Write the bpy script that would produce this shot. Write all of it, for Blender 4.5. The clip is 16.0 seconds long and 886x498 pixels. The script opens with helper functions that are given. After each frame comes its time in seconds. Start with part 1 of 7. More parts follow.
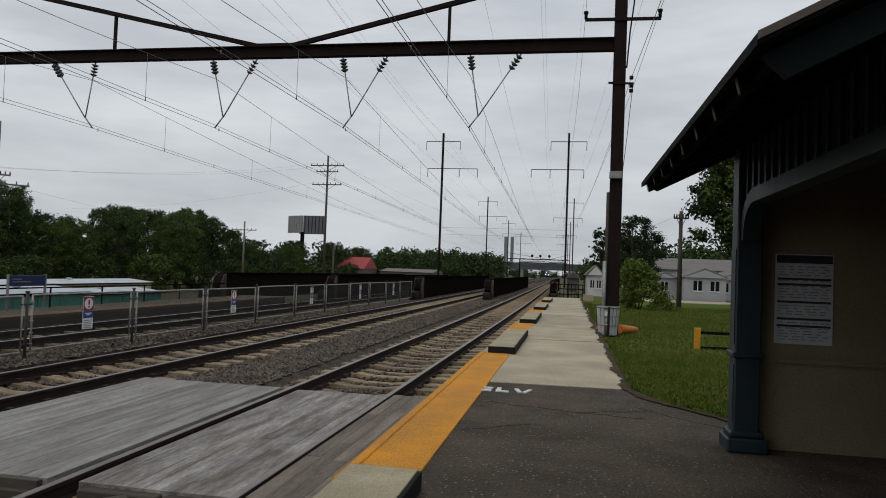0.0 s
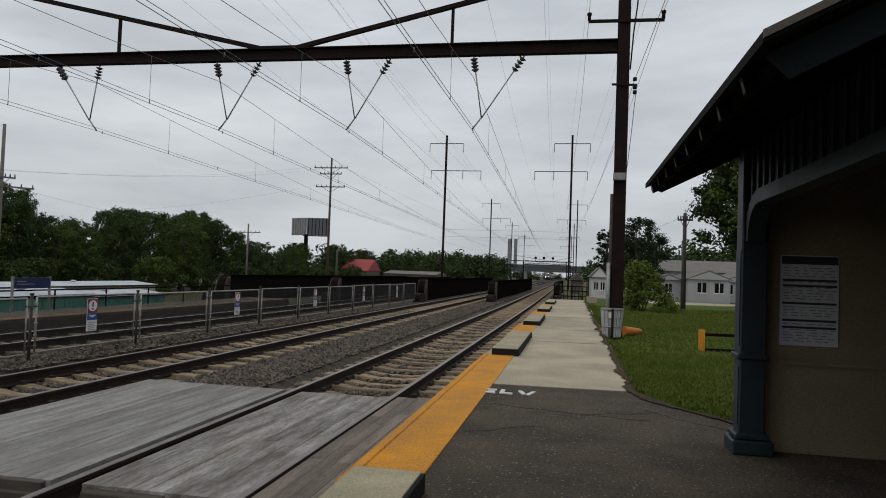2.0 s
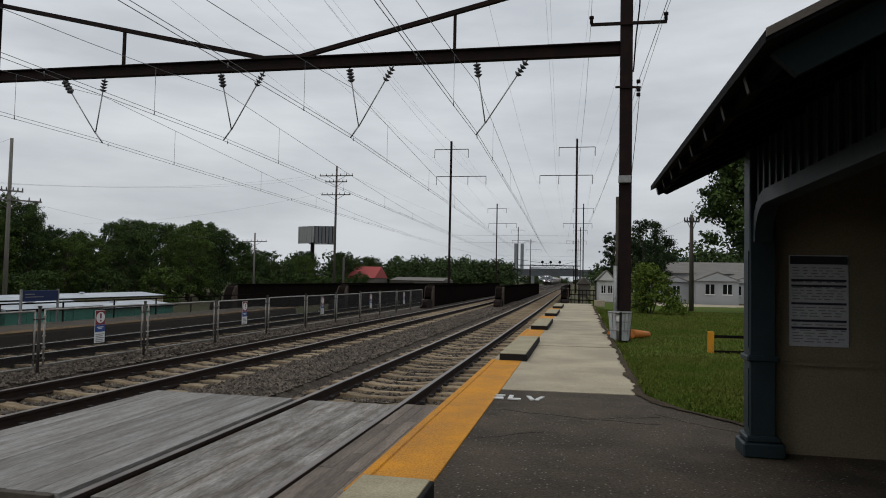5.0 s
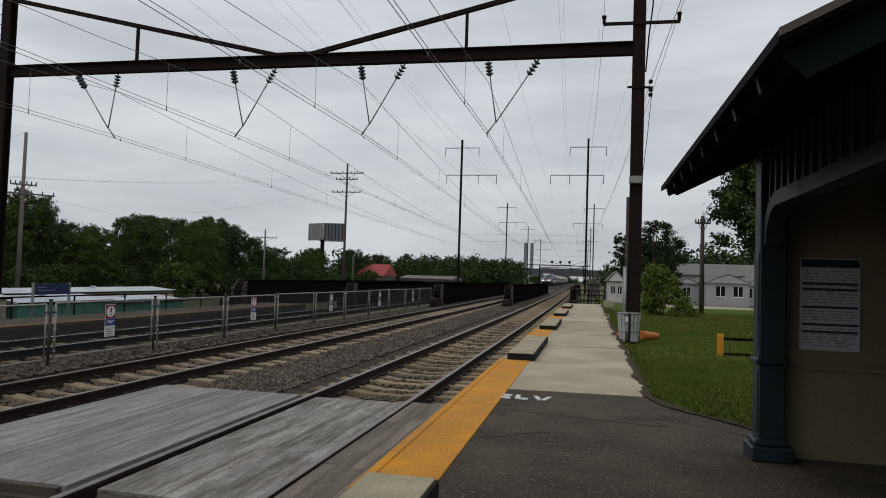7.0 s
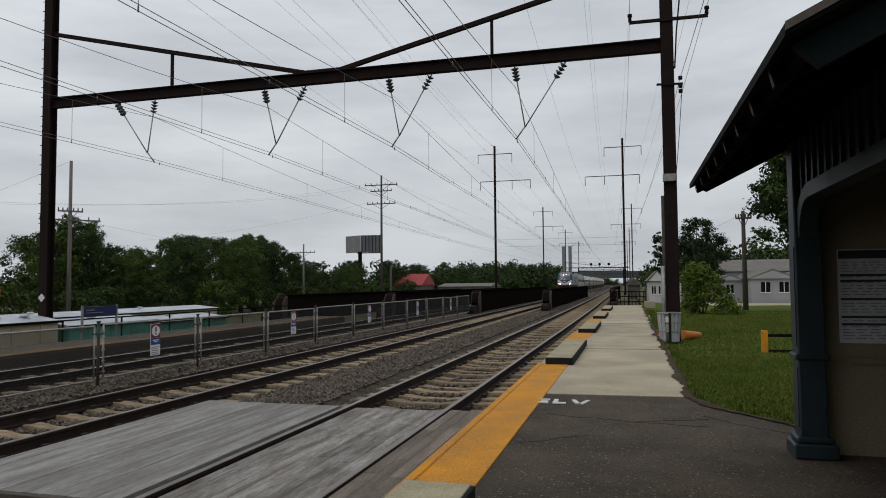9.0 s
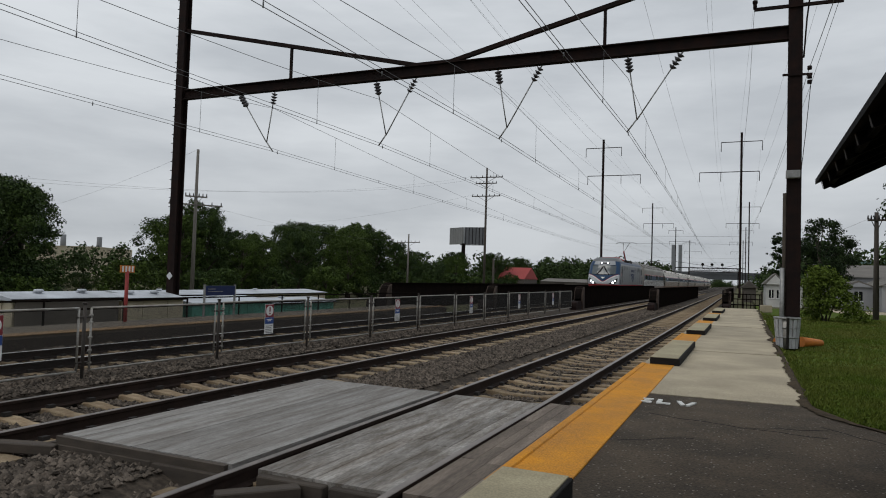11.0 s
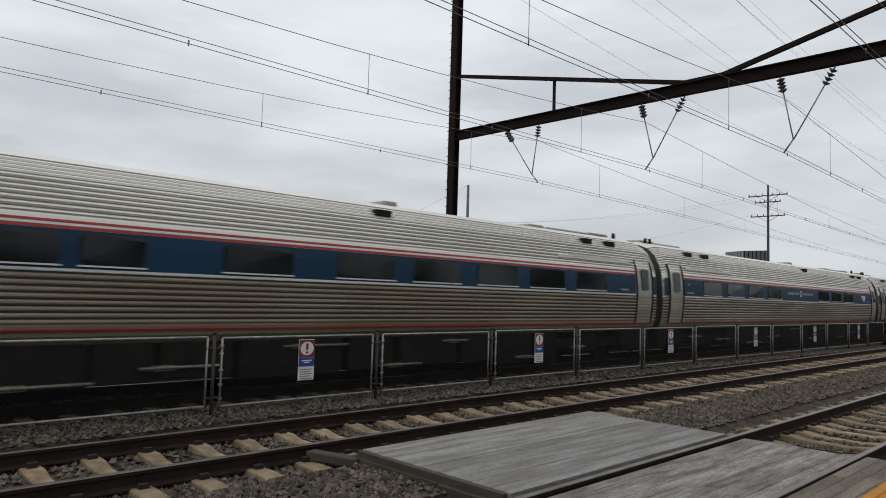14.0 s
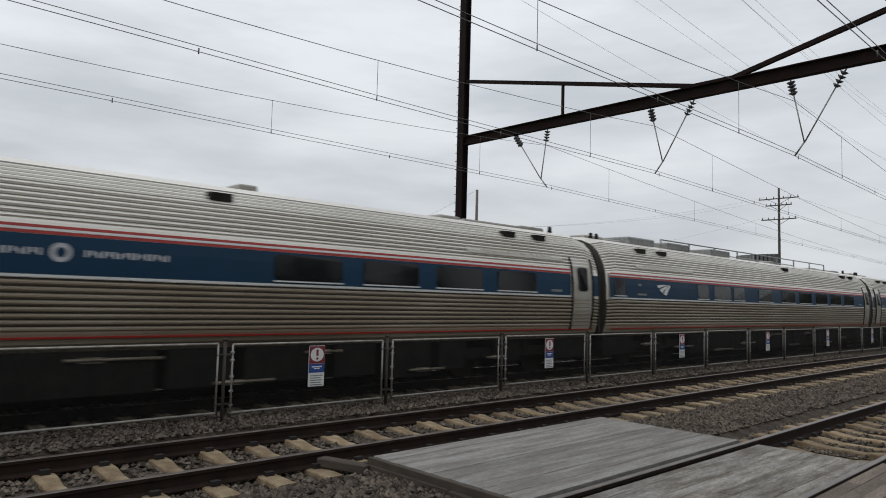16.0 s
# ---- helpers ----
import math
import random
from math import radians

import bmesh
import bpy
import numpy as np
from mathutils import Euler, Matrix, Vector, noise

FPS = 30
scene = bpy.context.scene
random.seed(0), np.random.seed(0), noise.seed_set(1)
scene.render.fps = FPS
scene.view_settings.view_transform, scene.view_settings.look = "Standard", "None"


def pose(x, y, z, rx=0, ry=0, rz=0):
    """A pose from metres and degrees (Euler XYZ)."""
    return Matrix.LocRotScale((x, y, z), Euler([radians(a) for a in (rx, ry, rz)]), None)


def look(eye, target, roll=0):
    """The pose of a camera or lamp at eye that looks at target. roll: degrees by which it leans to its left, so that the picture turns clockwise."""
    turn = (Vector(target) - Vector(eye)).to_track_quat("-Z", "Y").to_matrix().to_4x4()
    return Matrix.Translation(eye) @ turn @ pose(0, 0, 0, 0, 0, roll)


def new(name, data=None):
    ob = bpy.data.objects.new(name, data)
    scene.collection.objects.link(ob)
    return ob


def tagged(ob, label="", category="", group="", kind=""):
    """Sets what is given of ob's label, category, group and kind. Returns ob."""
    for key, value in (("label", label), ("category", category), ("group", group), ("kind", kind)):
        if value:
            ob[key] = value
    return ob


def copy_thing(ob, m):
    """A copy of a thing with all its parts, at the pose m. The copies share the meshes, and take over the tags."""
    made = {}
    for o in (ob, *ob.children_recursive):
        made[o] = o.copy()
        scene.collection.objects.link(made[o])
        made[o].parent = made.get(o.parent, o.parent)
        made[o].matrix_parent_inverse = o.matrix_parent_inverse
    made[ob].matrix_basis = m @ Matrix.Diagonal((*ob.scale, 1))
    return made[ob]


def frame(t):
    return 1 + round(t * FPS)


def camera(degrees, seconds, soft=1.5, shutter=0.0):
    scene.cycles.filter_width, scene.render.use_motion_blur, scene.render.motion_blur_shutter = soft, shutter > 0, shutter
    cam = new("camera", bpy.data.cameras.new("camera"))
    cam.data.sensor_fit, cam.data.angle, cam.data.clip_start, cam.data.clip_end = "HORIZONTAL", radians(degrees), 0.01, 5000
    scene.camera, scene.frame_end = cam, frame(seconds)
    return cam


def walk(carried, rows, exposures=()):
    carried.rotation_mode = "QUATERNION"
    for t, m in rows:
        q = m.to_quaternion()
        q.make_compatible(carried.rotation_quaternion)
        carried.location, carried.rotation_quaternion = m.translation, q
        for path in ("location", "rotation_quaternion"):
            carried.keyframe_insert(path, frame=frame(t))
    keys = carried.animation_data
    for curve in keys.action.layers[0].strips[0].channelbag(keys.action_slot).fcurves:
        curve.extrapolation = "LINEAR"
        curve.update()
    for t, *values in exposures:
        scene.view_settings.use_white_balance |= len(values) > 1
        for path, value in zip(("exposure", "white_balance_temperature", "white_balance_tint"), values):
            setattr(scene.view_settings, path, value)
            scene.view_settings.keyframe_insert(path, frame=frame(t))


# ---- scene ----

cam = camera(65.80, 16.0, soft=1.0, shutter=0.08)
PATH = [
    (0.0, pose(3.271, 0.000, 1.821, 91.819, -2.155, 10.480)),
    (0.5, pose(3.271, 0.001, 1.815, 92.002, -2.384, 10.412)),
    (1.0, pose(3.271, 0.008, 1.813, 91.979, -2.329, 10.533)),
    (1.5, pose(3.270, 0.013, 1.813, 91.973, -2.508, 10.589)),
    (2.0, pose(3.269, 0.015, 1.815, 91.987, -2.101, 10.776)),
    (2.5, pose(3.270, 0.017, 1.814, 92.240, -1.872, 10.849)),
    (3.0, pose(3.275, 0.020, 1.813, 92.151, -1.921, 10.794)),
    (3.5, pose(3.274, 0.020, 1.816, 92.372, -1.535, 10.927)),
    (4.0, pose(3.275, 0.032, 1.817, 92.414, -1.412, 11.104)),
    (6.5, pose(3.282, 0.045, 1.818, 92.528, -0.830, 11.603)),
    (7.0, pose(3.288, 0.054, 1.818, 92.318, -1.873, 12.127)),
    (7.5, pose(3.313, 0.026, 1.823, 92.594, -1.530, 14.336)),
    (8.0, pose(3.369, 0.029, 1.816, 92.732, -1.078, 14.854)),
    (8.5, pose(3.378, 0.034, 1.813, 92.736, -0.215, 15.015)),
    (8.7, pose(3.381, 0.027, 1.819, 92.852, 0.243, 15.061)),
    (10.8, pose(3.391, -0.038, 1.786, 92.238, -1.433, 21.792)),
    (11.0, pose(3.387, -0.037, 1.782, 92.234, -1.802, 23.859)),
    (11.5, pose(3.385, -0.021, 1.822, 93.464, 0.108, 26.928)),
    (12.0, pose(3.349, -0.040, 1.817, 94.037, -0.418, 30.701)),
    (12.5, pose(3.320, -0.048, 1.823, 94.313, -0.820, 36.278)),
    (13.0, pose(3.301, -0.043, 1.815, 95.252, -0.814, 39.744)),
    (13.5, pose(3.287, -0.038, 1.813, 94.597, -1.836, 43.307)),
    (14.0, pose(3.284, -0.031, 1.815, 93.873, -1.742, 45.721)),
    (14.5, pose(3.295, -0.028, 1.817, 93.682, -1.259, 45.810)),
    (15.0, pose(3.278, -0.032, 1.824, 93.599, -1.136, 46.194)),
    (15.5, pose(3.273, -0.029, 1.825, 94.059, -1.136, 46.235)),
    (16.0, pose(3.273, -0.032, 1.829, 94.255, -1.520, 46.496)),
]
walk(cam, PATH, exposures=[(0.0, 0.05), (8.7, 0.05), (11.0, 0.0), (12.0, -0.12), (12.5, -0.15), (13.0, -0.05), (14.0, 0.2), (16.0, 0.2)])

# ---- light: an overcast sky ----
world = bpy.data.worlds.new("overcast")
scene.world = world
world.use_nodes = True
wn, wl = world.node_tree.nodes, world.node_tree.links
wn.clear()
w_out = wn.new("ShaderNodeOutputWorld")
w_bg = wn.new("ShaderNodeBackground")
w_sky = wn.new("ShaderNodeTexSky")
w_sky.sky_type, w_sky.sun_disc = "NISHITA", False
w_sky.sun_elevation, w_sky.sun_rotation = radians(52), radians(205)
w_sky.air_density, w_sky.dust_density = 1.0, 3.0
w_hsv = wn.new("ShaderNodeHueSaturation")
w_hsv.inputs["Saturation"].default_value = 0.25
w_hsv.inputs["Value"].default_value = 0.10
wl.new(w_sky.outputs["Color"], w_hsv.inputs["Color"])
w_co = wn.new("ShaderNodeTexCoord")
w_map = wn.new("ShaderNodeMapping")
w_map.inputs["Scale"].default_value = (1.6, 1.6, 7.0)
wl.new(w_co.outputs["Generated"], w_map.inputs["Vector"])
w_noise = wn.new("ShaderNodeTexNoise")
w_noise.inputs["Scale"].default_value, w_noise.inputs["Detail"].default_value = 1.7, 6
w_noise.inputs["Roughness"].default_value = 0.55
wl.new(w_map.outputs["Vector"], w_noise.inputs["Vector"])
w_ramp = wn.new("ShaderNodeValToRGB")
w_ramp.color_ramp.elements[0].position, w_ramp.color_ramp.elements[0].color = 0.32, (0.50, 0.535, 0.575, 1)
w_ramp.color_ramp.elements[1].position, w_ramp.color_ramp.elements[1].color = 0.66, (0.698, 0.735, 0.772, 1)
wl.new(w_noise.outputs["Fac"], w_ramp.inputs["Fac"])
w_mix = wn.new("ShaderNodeMixRGB")
w_mix.inputs["Fac"].default_value = 0.88
wl.new(w_hsv.outputs["Color"], w_mix.inputs["Color1"])
wl.new(w_ramp.outputs["Color"], w_mix.inputs["Color2"])
# an overcast sky grows brighter from the horizon to the zenith
w_sep = wn.new("ShaderNodeSeparateXYZ")
wl.new(w_co.outputs["Generated"], w_sep.inputs["Vector"])
w_up = wn.new("ShaderNodeMapRange")
w_up.interpolation_type = "SMOOTHSTEP"
w_up.inputs["From Min"].default_value, w_up.inputs["From Max"].default_value = 0.0, 0.42
w_up.inputs["To Min"].default_value, w_up.inputs["To Max"].default_value = 0.90, 1.07
wl.new(w_sep.outputs["Z"], w_up.inputs["Value"])
wl.new(w_mix.outputs["Color"], w_bg.inputs["Color"])
wl.new(w_up.outputs["Result"], w_bg.inputs["Strength"])
wl.new(w_bg.outputs["Background"], w_out.inputs["Surface"])

sun = new("sun", bpy.data.lights.new("sun", "SUN"))
sun.data.energy, sun.data.angle, sun.data.color = 0.45, radians(25), (1.0, 0.97, 0.92)
sun.matrix_world = look((0, 0, 50), (12, 26, 0))


# ---- materials ----
def mat(name, col, rough=0.7, metal=0.0, var=0.25, scale=6.0, grain=0.15, bump=0.1, stretch=(1, 1, 1), tint=None, rnd=0.0,
        fine=60.0, island=0.0, emit=0.0, spec=0.5, space="Object"):
    """A surface with stains (scale) and grain (fine), colour varying towards tint."""
    m = bpy.data.materials.new(name)
    m.use_nodes = True
    n, l = m.node_tree.nodes, m.node_tree.links
    b = n["Principled BSDF"]
    b.inputs["Roughness"].default_value, b.inputs["Metallic"].default_value = rough, metal
    b.inputs["Specular IOR Level"].default_value = spec
    co = n.new("ShaderNodeTexCoord")
    mp = n.new("ShaderNodeMapping")
    mp.inputs["Scale"].default_value = stretch
    l.new(co.outputs[space], mp.inputs["Vector"])
    big, small = n.new("ShaderNodeTexNoise"), n.new("ShaderNodeTexNoise")
    big.inputs["Scale"].default_value, big.inputs["Detail"].default_value = scale, 5
    small.inputs["Scale"].default_value, small.inputs["Detail"].default_value = fine, 3
    for t in (big, small):
        l.new(mp.outputs["Vector"], t.inputs["Vector"])
    tint = tint or tuple(c * 0.45 for c in col)
    ramp = n.new("ShaderNodeValToRGB")
    ramp.color_ramp.elements[0].position, ramp.color_ramp.elements[1].position = 0.35, 0.7
    ramp.color_ramp.elements[0].color = (*[c + (t - c) * var * 2 for c, t in zip(col, tint)], 1)
    ramp.color_ramp.elements[1].color = (*col, 1)
    l.new(big.outputs["Fac"], ramp.inputs["Fac"])
    mul = n.new("ShaderNodeMixRGB")
    mul.blend_type, mul.inputs["Fac"].default_value = "OVERLAY", grain * 2
    l.new(ramp.outputs["Color"], mul.inputs["Color1"])
    l.new(small.outputs["Fac"], mul.inputs["Color2"])
    last = mul.outputs["Color"]
    if rnd or island:
        src = n.new("ShaderNodeObjectInfo").outputs["Random"] if rnd else n.new("ShaderNodeNewGeometry").outputs["Random Per Island"]
        k = rnd or island
        mr = n.new("ShaderNodeMapRange")
        mr.inputs["To Min"].default_value, mr.inputs["To Max"].default_value = 1 - k, 1 + k
        l.new(src, mr.inputs["Value"])
        hv = n.new("ShaderNodeHueSaturation")
        l.new(mr.outputs["Result"], hv.inputs["Value"])
        l.new(last, hv.inputs["Color"])
        last = hv.outputs["Color"]
    l.new(last, b.inputs["Base Color"])
    rr = n.new("ShaderNodeMapRange")
    rr.inputs["To Min"].default_value, rr.inputs["To Max"].default_value = max(0.02, rough - 0.12), min(1, rough + 0.12)
    l.new(big.outputs["Fac"], rr.inputs["Value"])
    l.new(rr.outputs["Result"], b.inputs["Roughness"])
    if bump:
        bp = n.new("ShaderNodeBump")
        bp.inputs["Strength"].default_value, bp.inputs["Distance"].default_value = bump, 0.02
        l.new(small.outputs["Fac"], bp.inputs["Height"])
        l.new(bp.outputs["Normal"], b.inputs["Normal"])
    if emit:
        b.inputs["Emission Color"].default_value, b.inputs["Emission Strength"].default_value = (*col, 1), emit
    return m


def speckled(m, amount):
    """Pale grit: small cells, a few of them lighter."""
    n, l = m.node_tree.nodes, m.node_tree.links
    b = n["Principled BSDF"]
    src = b.inputs["Base Color"].links[0].from_socket
    co = n.new("ShaderNodeTexCoord")
    vo = n.new("ShaderNodeTexVoronoi")
    vo.inputs["Scale"].default_value = 34
    l.new(co.outputs["Object"], vo.inputs["Vector"])
    sep = n.new("ShaderNodeSeparateColor")
    l.new(vo.outputs["Color"], sep.inputs["Color"])
    pick = n.new("ShaderNodeMath")
    pick.operation, pick.inputs[1].default_value = "GREATER_THAN", 0.90
    l.new(sep.outputs[0], pick.inputs[0])
    near = n.new("ShaderNodeMath")
    near.operation, near.inputs[1].default_value = "LESS_THAN", 0.34
    l.new(vo.outputs["Distance"], near.inputs[0])
    both = n.new("ShaderNodeMath")
    both.operation = "MULTIPLY"
    l.new(pick.outputs[0], both.inputs[0])
    l.new(near.outputs[0], both.inputs[1])
    mx = n.new("ShaderNodeMixRGB")
    mx.inputs["Color2"].default_value = (amount, amount * 0.9, amount * 0.76, 1)
    l.new(both.outputs[0], mx.inputs["Fac"])
    l.new(src, mx.inputs["Color1"])
    l.new(mx.outputs["Color"], b.inputs["Base Color"])
    return m


ASPHALT = speckled(mat("asphalt", (0.090, 0.069, 0.048), 0.92, var=0.45, scale=1.6, grain=0.95, bump=1.0, fine=40, spec=0.25), 0.19)
CONCRETE = mat("platform_concrete", (0.45, 0.385, 0.275), 0.88, var=0.28, scale=0.9, grain=0.3, bump=0.25, rnd=0.08, spec=0.3)
YELLOW = mat("worn_yellow_paint", (0.64, 0.265, 0.012), 0.75, var=0.3, scale=2.2, grain=0.4, bump=0.5, tint=(0.34, 0.15, 0.025), spec=0.3)
HUMP_TOP = mat("hump_top", (0.40, 0.35, 0.23), 0.88, var=0.25, scale=2.0, grain=0.25, bump=0.25, spec=0.3)
DARK_EDGE = mat("blackened_edge", (0.022, 0.021, 0.021), 0.9, var=0.3, scale=3, bump=0.2, spec=0.15)
WHITE_PAINT = mat("white_marking", (0.75, 0.75, 0.72), 0.7, var=0.3, scale=9, bump=0.1)
BALLAST = mat("ballast_bed", (0.075, 0.060, 0.046), 0.95, var=0.45, scale=4, grain=1.0, bump=1.0, fine=16, spec=0.15, tint=(0.035, 0.028, 0.022))
STONE = mat("ballast_stone", (0.124, 0.101, 0.081), 0.9, var=0.35, scale=2, grain=0.25, bump=0.2, island=0.7, spec=0.2)
TIE = mat("concrete_tie", (0.33, 0.26, 0.17), 0.9, var=0.45, scale=5, grain=0.3, bump=0.25, rnd=0.25, tint=(0.16, 0.105, 0.06), spec=0.25)
RAIL_TOP = mat("rail_head", (0.24, 0.205, 0.185), 0.42, 0.6, var=0.4, scale=3, bump=0.03)
RAIL_SHINE = mat("polished_rail_head", (0.55, 0.53, 0.50), 0.35, 0.85, var=0.25, scale=3, bump=0.02)
RAIL_SIDE = mat("rail_rust", (0.036, 0.023, 0.018), 0.9, 0.1, var=0.4, scale=4, bump=0.2, spec=0.2)
CLIP = mat("rail_clip", (0.03, 0.026, 0.024), 0.8, 0.3, bump=0.1)
PLANK = mat("weathered_plank", (0.275, 0.268, 0.255), 0.88, var=0.5, scale=1.6, grain=0.3, bump=0.2, stretch=(6, 0.6, 6), rnd=0.12, fine=14, spec=0.25, tint=(0.16, 0.145, 0.13))
PLANK_BROWN = mat("brown_plank", (0.20, 0.165, 0.135), 0.88, var=0.4, scale=1.3, grain=0.3, bump=0.15, stretch=(6, 0.7, 6), rnd=0.25, fine=14, spec=0.25, tint=(0.10, 0.08, 0.065))
PLANK_MID = mat("worn_plank", (0.31, 0.295, 0.275), 0.88, var=0.5, scale=2.0, grain=0.35, bump=0.2, stretch=(5, 0.9, 6), rnd=0.2, fine=14, spec=0.25, tint=(0.14, 0.12, 0.10))
BEAM_WOOD = mat("dark_timber", (0.07, 0.055, 0.042), 0.9, var=0.35, scale=3, bump=0.4, stretch=(1, 5, 5), rnd=0.2)
GRASS_GROUND = mat("lawn", (0.062, 0.105, 0.012), 0.95, var=0.35, scale=0.35, grain=0.5, bump=0.8, tint=(0.085, 0.095, 0.022), fine=30, spec=0.05)
EARTH = mat("open_ground", (0.085, 0.095, 0.045), 0.95, var=0.4, scale=0.05, grain=0.4, bump=0.6, tint=(0.11, 0.09, 0.06), fine=6, spec=0.05)
BLADE = mat("grass_blade", (0.072, 0.115, 0.012), 0.8, var=0.4, scale=0.5, grain=0.1, bump=0, island=0.18, tint=(0.13, 0.13, 0.03), spec=0.15)
POLE_STEEL = mat("oxide_brown_steel", (0.022, 0.0115, 0.0095), 0.85, 0.0, var=0.4, scale=3, bump=0.15, tint=(0.008, 0.006, 0.006), spec=0.14)
BLACK_STEEL = mat("blackened_steel", (0.0085, 0.0075, 0.007), 0.95, 0.0, var=0.4, scale=2.5, bump=0.15, tint=(0.015, 0.011, 0.009), spec=0.0)
RUST = mat("rusty_casing", (0.075, 0.055, 0.045), 0.9, var=0.45, scale=3, bump=0.3, spec=0.2)
GALV = mat("galvanised_steel", (0.33, 0.33, 0.32), 0.5, 0.7, var=0.3, scale=9, bump=0.05)
FAR_PLATFORM = mat("far_platform_top", (0.135, 0.11, 0.08), 0.9, var=0.3, scale=0.8, bump=0.2)
POST_STEEL = mat("dull_post_steel", (0.065, 0.055, 0.047), 0.7, 0.3, var=0.3, scale=9, bump=0.05)
TAN_EDGE = mat("faded_edge_strip", (0.26, 0.165, 0.085), 0.85, var=0.3, scale=1.5, bump=0.2, spec=0.2)
FENCE_PIPE = mat("fence_pipe", (0.42, 0.41, 0.38), 0.55, 0.3, var=0.35, scale=6, bump=0.05, tint=(0.2, 0.17, 0.14))
WIRE = mat("wire", (0.17, 0.17, 0.175), 0.6, 0.6, var=0.2, bump=0)
PORCELAIN = mat("insulator", (0.05, 0.045, 0.05), 0.3, bump=0)
MESH_WIRE = mat("fence_wire", (0.02, 0.019, 0.018), 0.7, 0.4, var=0.3, bump=0)
WHITE = mat("white_enamel", (0.78, 0.78, 0.77), 0.45, var=0.08, scale=5, bump=0)
BIN_GREY = mat("pale_bin_grey", (0.42, 0.43, 0.44), 0.6, var=0.25, scale=5, bump=0.05)
SIGN_RED = mat("sign_red", (0.22, 0.02, 0.03), 0.5, var=0.1, bump=0)
SIGN_BLUE = mat("sign_blue", (0.02, 0.07, 0.27), 0.5, var=0.1, bump=0)
SIGN_DARK = mat("sign_dark", (0.03, 0.03, 0.045), 0.5, var=0.1, bump=0)
NAVY = mat("navy", (0.010, 0.022, 0.085), 0.5, var=0.1, bump=0, spec=0.3)
ORANGE = mat("orange_plastic", (0.62, 0.20, 0.03), 0.6, var=0.2, bump=0.05)
TEAL = mat("dark_teal_paint", (0.011, 0.026, 0.032), 0.55, var=0.3, scale=4, bump=0.1)
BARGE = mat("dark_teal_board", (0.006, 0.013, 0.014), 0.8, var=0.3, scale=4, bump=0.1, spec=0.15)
# cream is lowered all over to deepen the shade inside the shelter
CREAM = mat("cream_stucco", (0.26, 0.215, 0.14), 0.9, var=0.25, scale=1.6, grain=0.2, bump=0.4, tint=(0.17, 0.135, 0.09))
# roofing and ceiling boards: the deep shade under the eaves is in the colour
ROOF_DARK = mat("shaded_roofing", (0.007, 0.006, 0.006), 0.95, var=0.3, scale=3, bump=0.3, spec=0.15)
CEIL_WOOD = mat("shaded_ceiling_boards", (0.0055, 0.005, 0.0048), 0.95, var=0.3, scale=3, bump=0.2, spec=0.1)
TRIM_GREY = mat("flashing", (0.12, 0.10, 0.085), 0.7, 0.1, var=0.2, bump=0, spec=0.2)
PAPER = mat("notice_paper", (0.60, 0.60, 0.62), 0.4, var=0.1, scale=3, bump=0)
LOCO_GREY = mat("loco_grey", (0.30, 0.31, 0.32), 0.42, 0.35, var=0.15, scale=0.8, grain=0.06, bump=0.01)
CAB_ROOF = mat("cab_roof_grey", (0.17, 0.175, 0.18), 0.5, 0.2, var=0.25, scale=0.9, grain=0.08, bump=0.02)
LOUVRE = mat("louvre_mesh", (0.235, 0.24, 0.24), 0.7, 0.2, var=0.2, scale=4, bump=0.2)
LOCO_SILVER = mat("loco_silver", (0.50, 0.52, 0.53), 0.38, 0.3, var=0.12, scale=1.2, grain=0.05, bump=0.01)
LOCO_BLUE = mat("loco_blue", (0.010, 0.045, 0.11), 0.4, 0.0, var=0.15, scale=1.5, bump=0.01, spec=0.3)
LOCO_RED = mat("loco_red", (0.36, 0.014, 0.016), 0.45, var=0.15, bump=0.01)
SKIRT = mat("underframe_black", (0.012, 0.012, 0.012), 0.85, var=0.4, scale=3, bump=0.2, tint=(0.03, 0.025, 0.02), spec=0.2)
STAINLESS = mat("stainless_steel", (0.90, 0.855, 0.785), 0.38, 0.5, var=0.3, scale=0.7, grain=0.08, bump=0.02, stretch=(1, 0.25, 1), tint=(0.60, 0.56, 0.49))
STAINLESS_DULL = mat("dull_stainless", (0.44, 0.425, 0.395), 0.5, 0.45, var=0.35, scale=0.8, grain=0.15, bump=0.05, stretch=(1, 0.3, 1), tint=(0.22, 0.20, 0.17))
STAINLESS_GRIMY = mat("grimy_stainless", (0.44, 0.385, 0.305), 0.5, 0.4, var=0.4, scale=0.8, grain=0.12, bump=0.03, stretch=(1, 0.25, 1), tint=(0.24, 0.19, 0.135))
DOOR_STEEL = mat("door_steel", (0.52, 0.50, 0.46), 0.42, 0.5, var=0.35, scale=1.2, grain=0.1, bump=0.02, tint=(0.33, 0.29, 0.23))
# groove colours carry the shade between the flutes; the roof's is softer
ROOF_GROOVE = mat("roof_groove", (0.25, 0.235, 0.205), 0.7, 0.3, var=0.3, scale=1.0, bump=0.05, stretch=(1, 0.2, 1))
DIRT = mat("edge_dirt", (0.075, 0.055, 0.034), 0.95, var=0.45, scale=5, grain=0.6, bump=0.6, fine=30, spec=0.1)
GROOVE = mat("shaded_groove", (0.055, 0.046, 0.036), 0.8, 0.2, var=0.3, scale=1.0, bump=0.05, stretch=(1, 0.2, 1))
# ridge colour carries the light that catches the flutes
RIDGE = mat("lit_ridge", (0.86, 0.85, 0.82), 0.4, 0.45, var=0.2, scale=0.8, bump=0.01, stretch=(1, 0.2, 1), tint=(0.6, 0.58, 0.54))
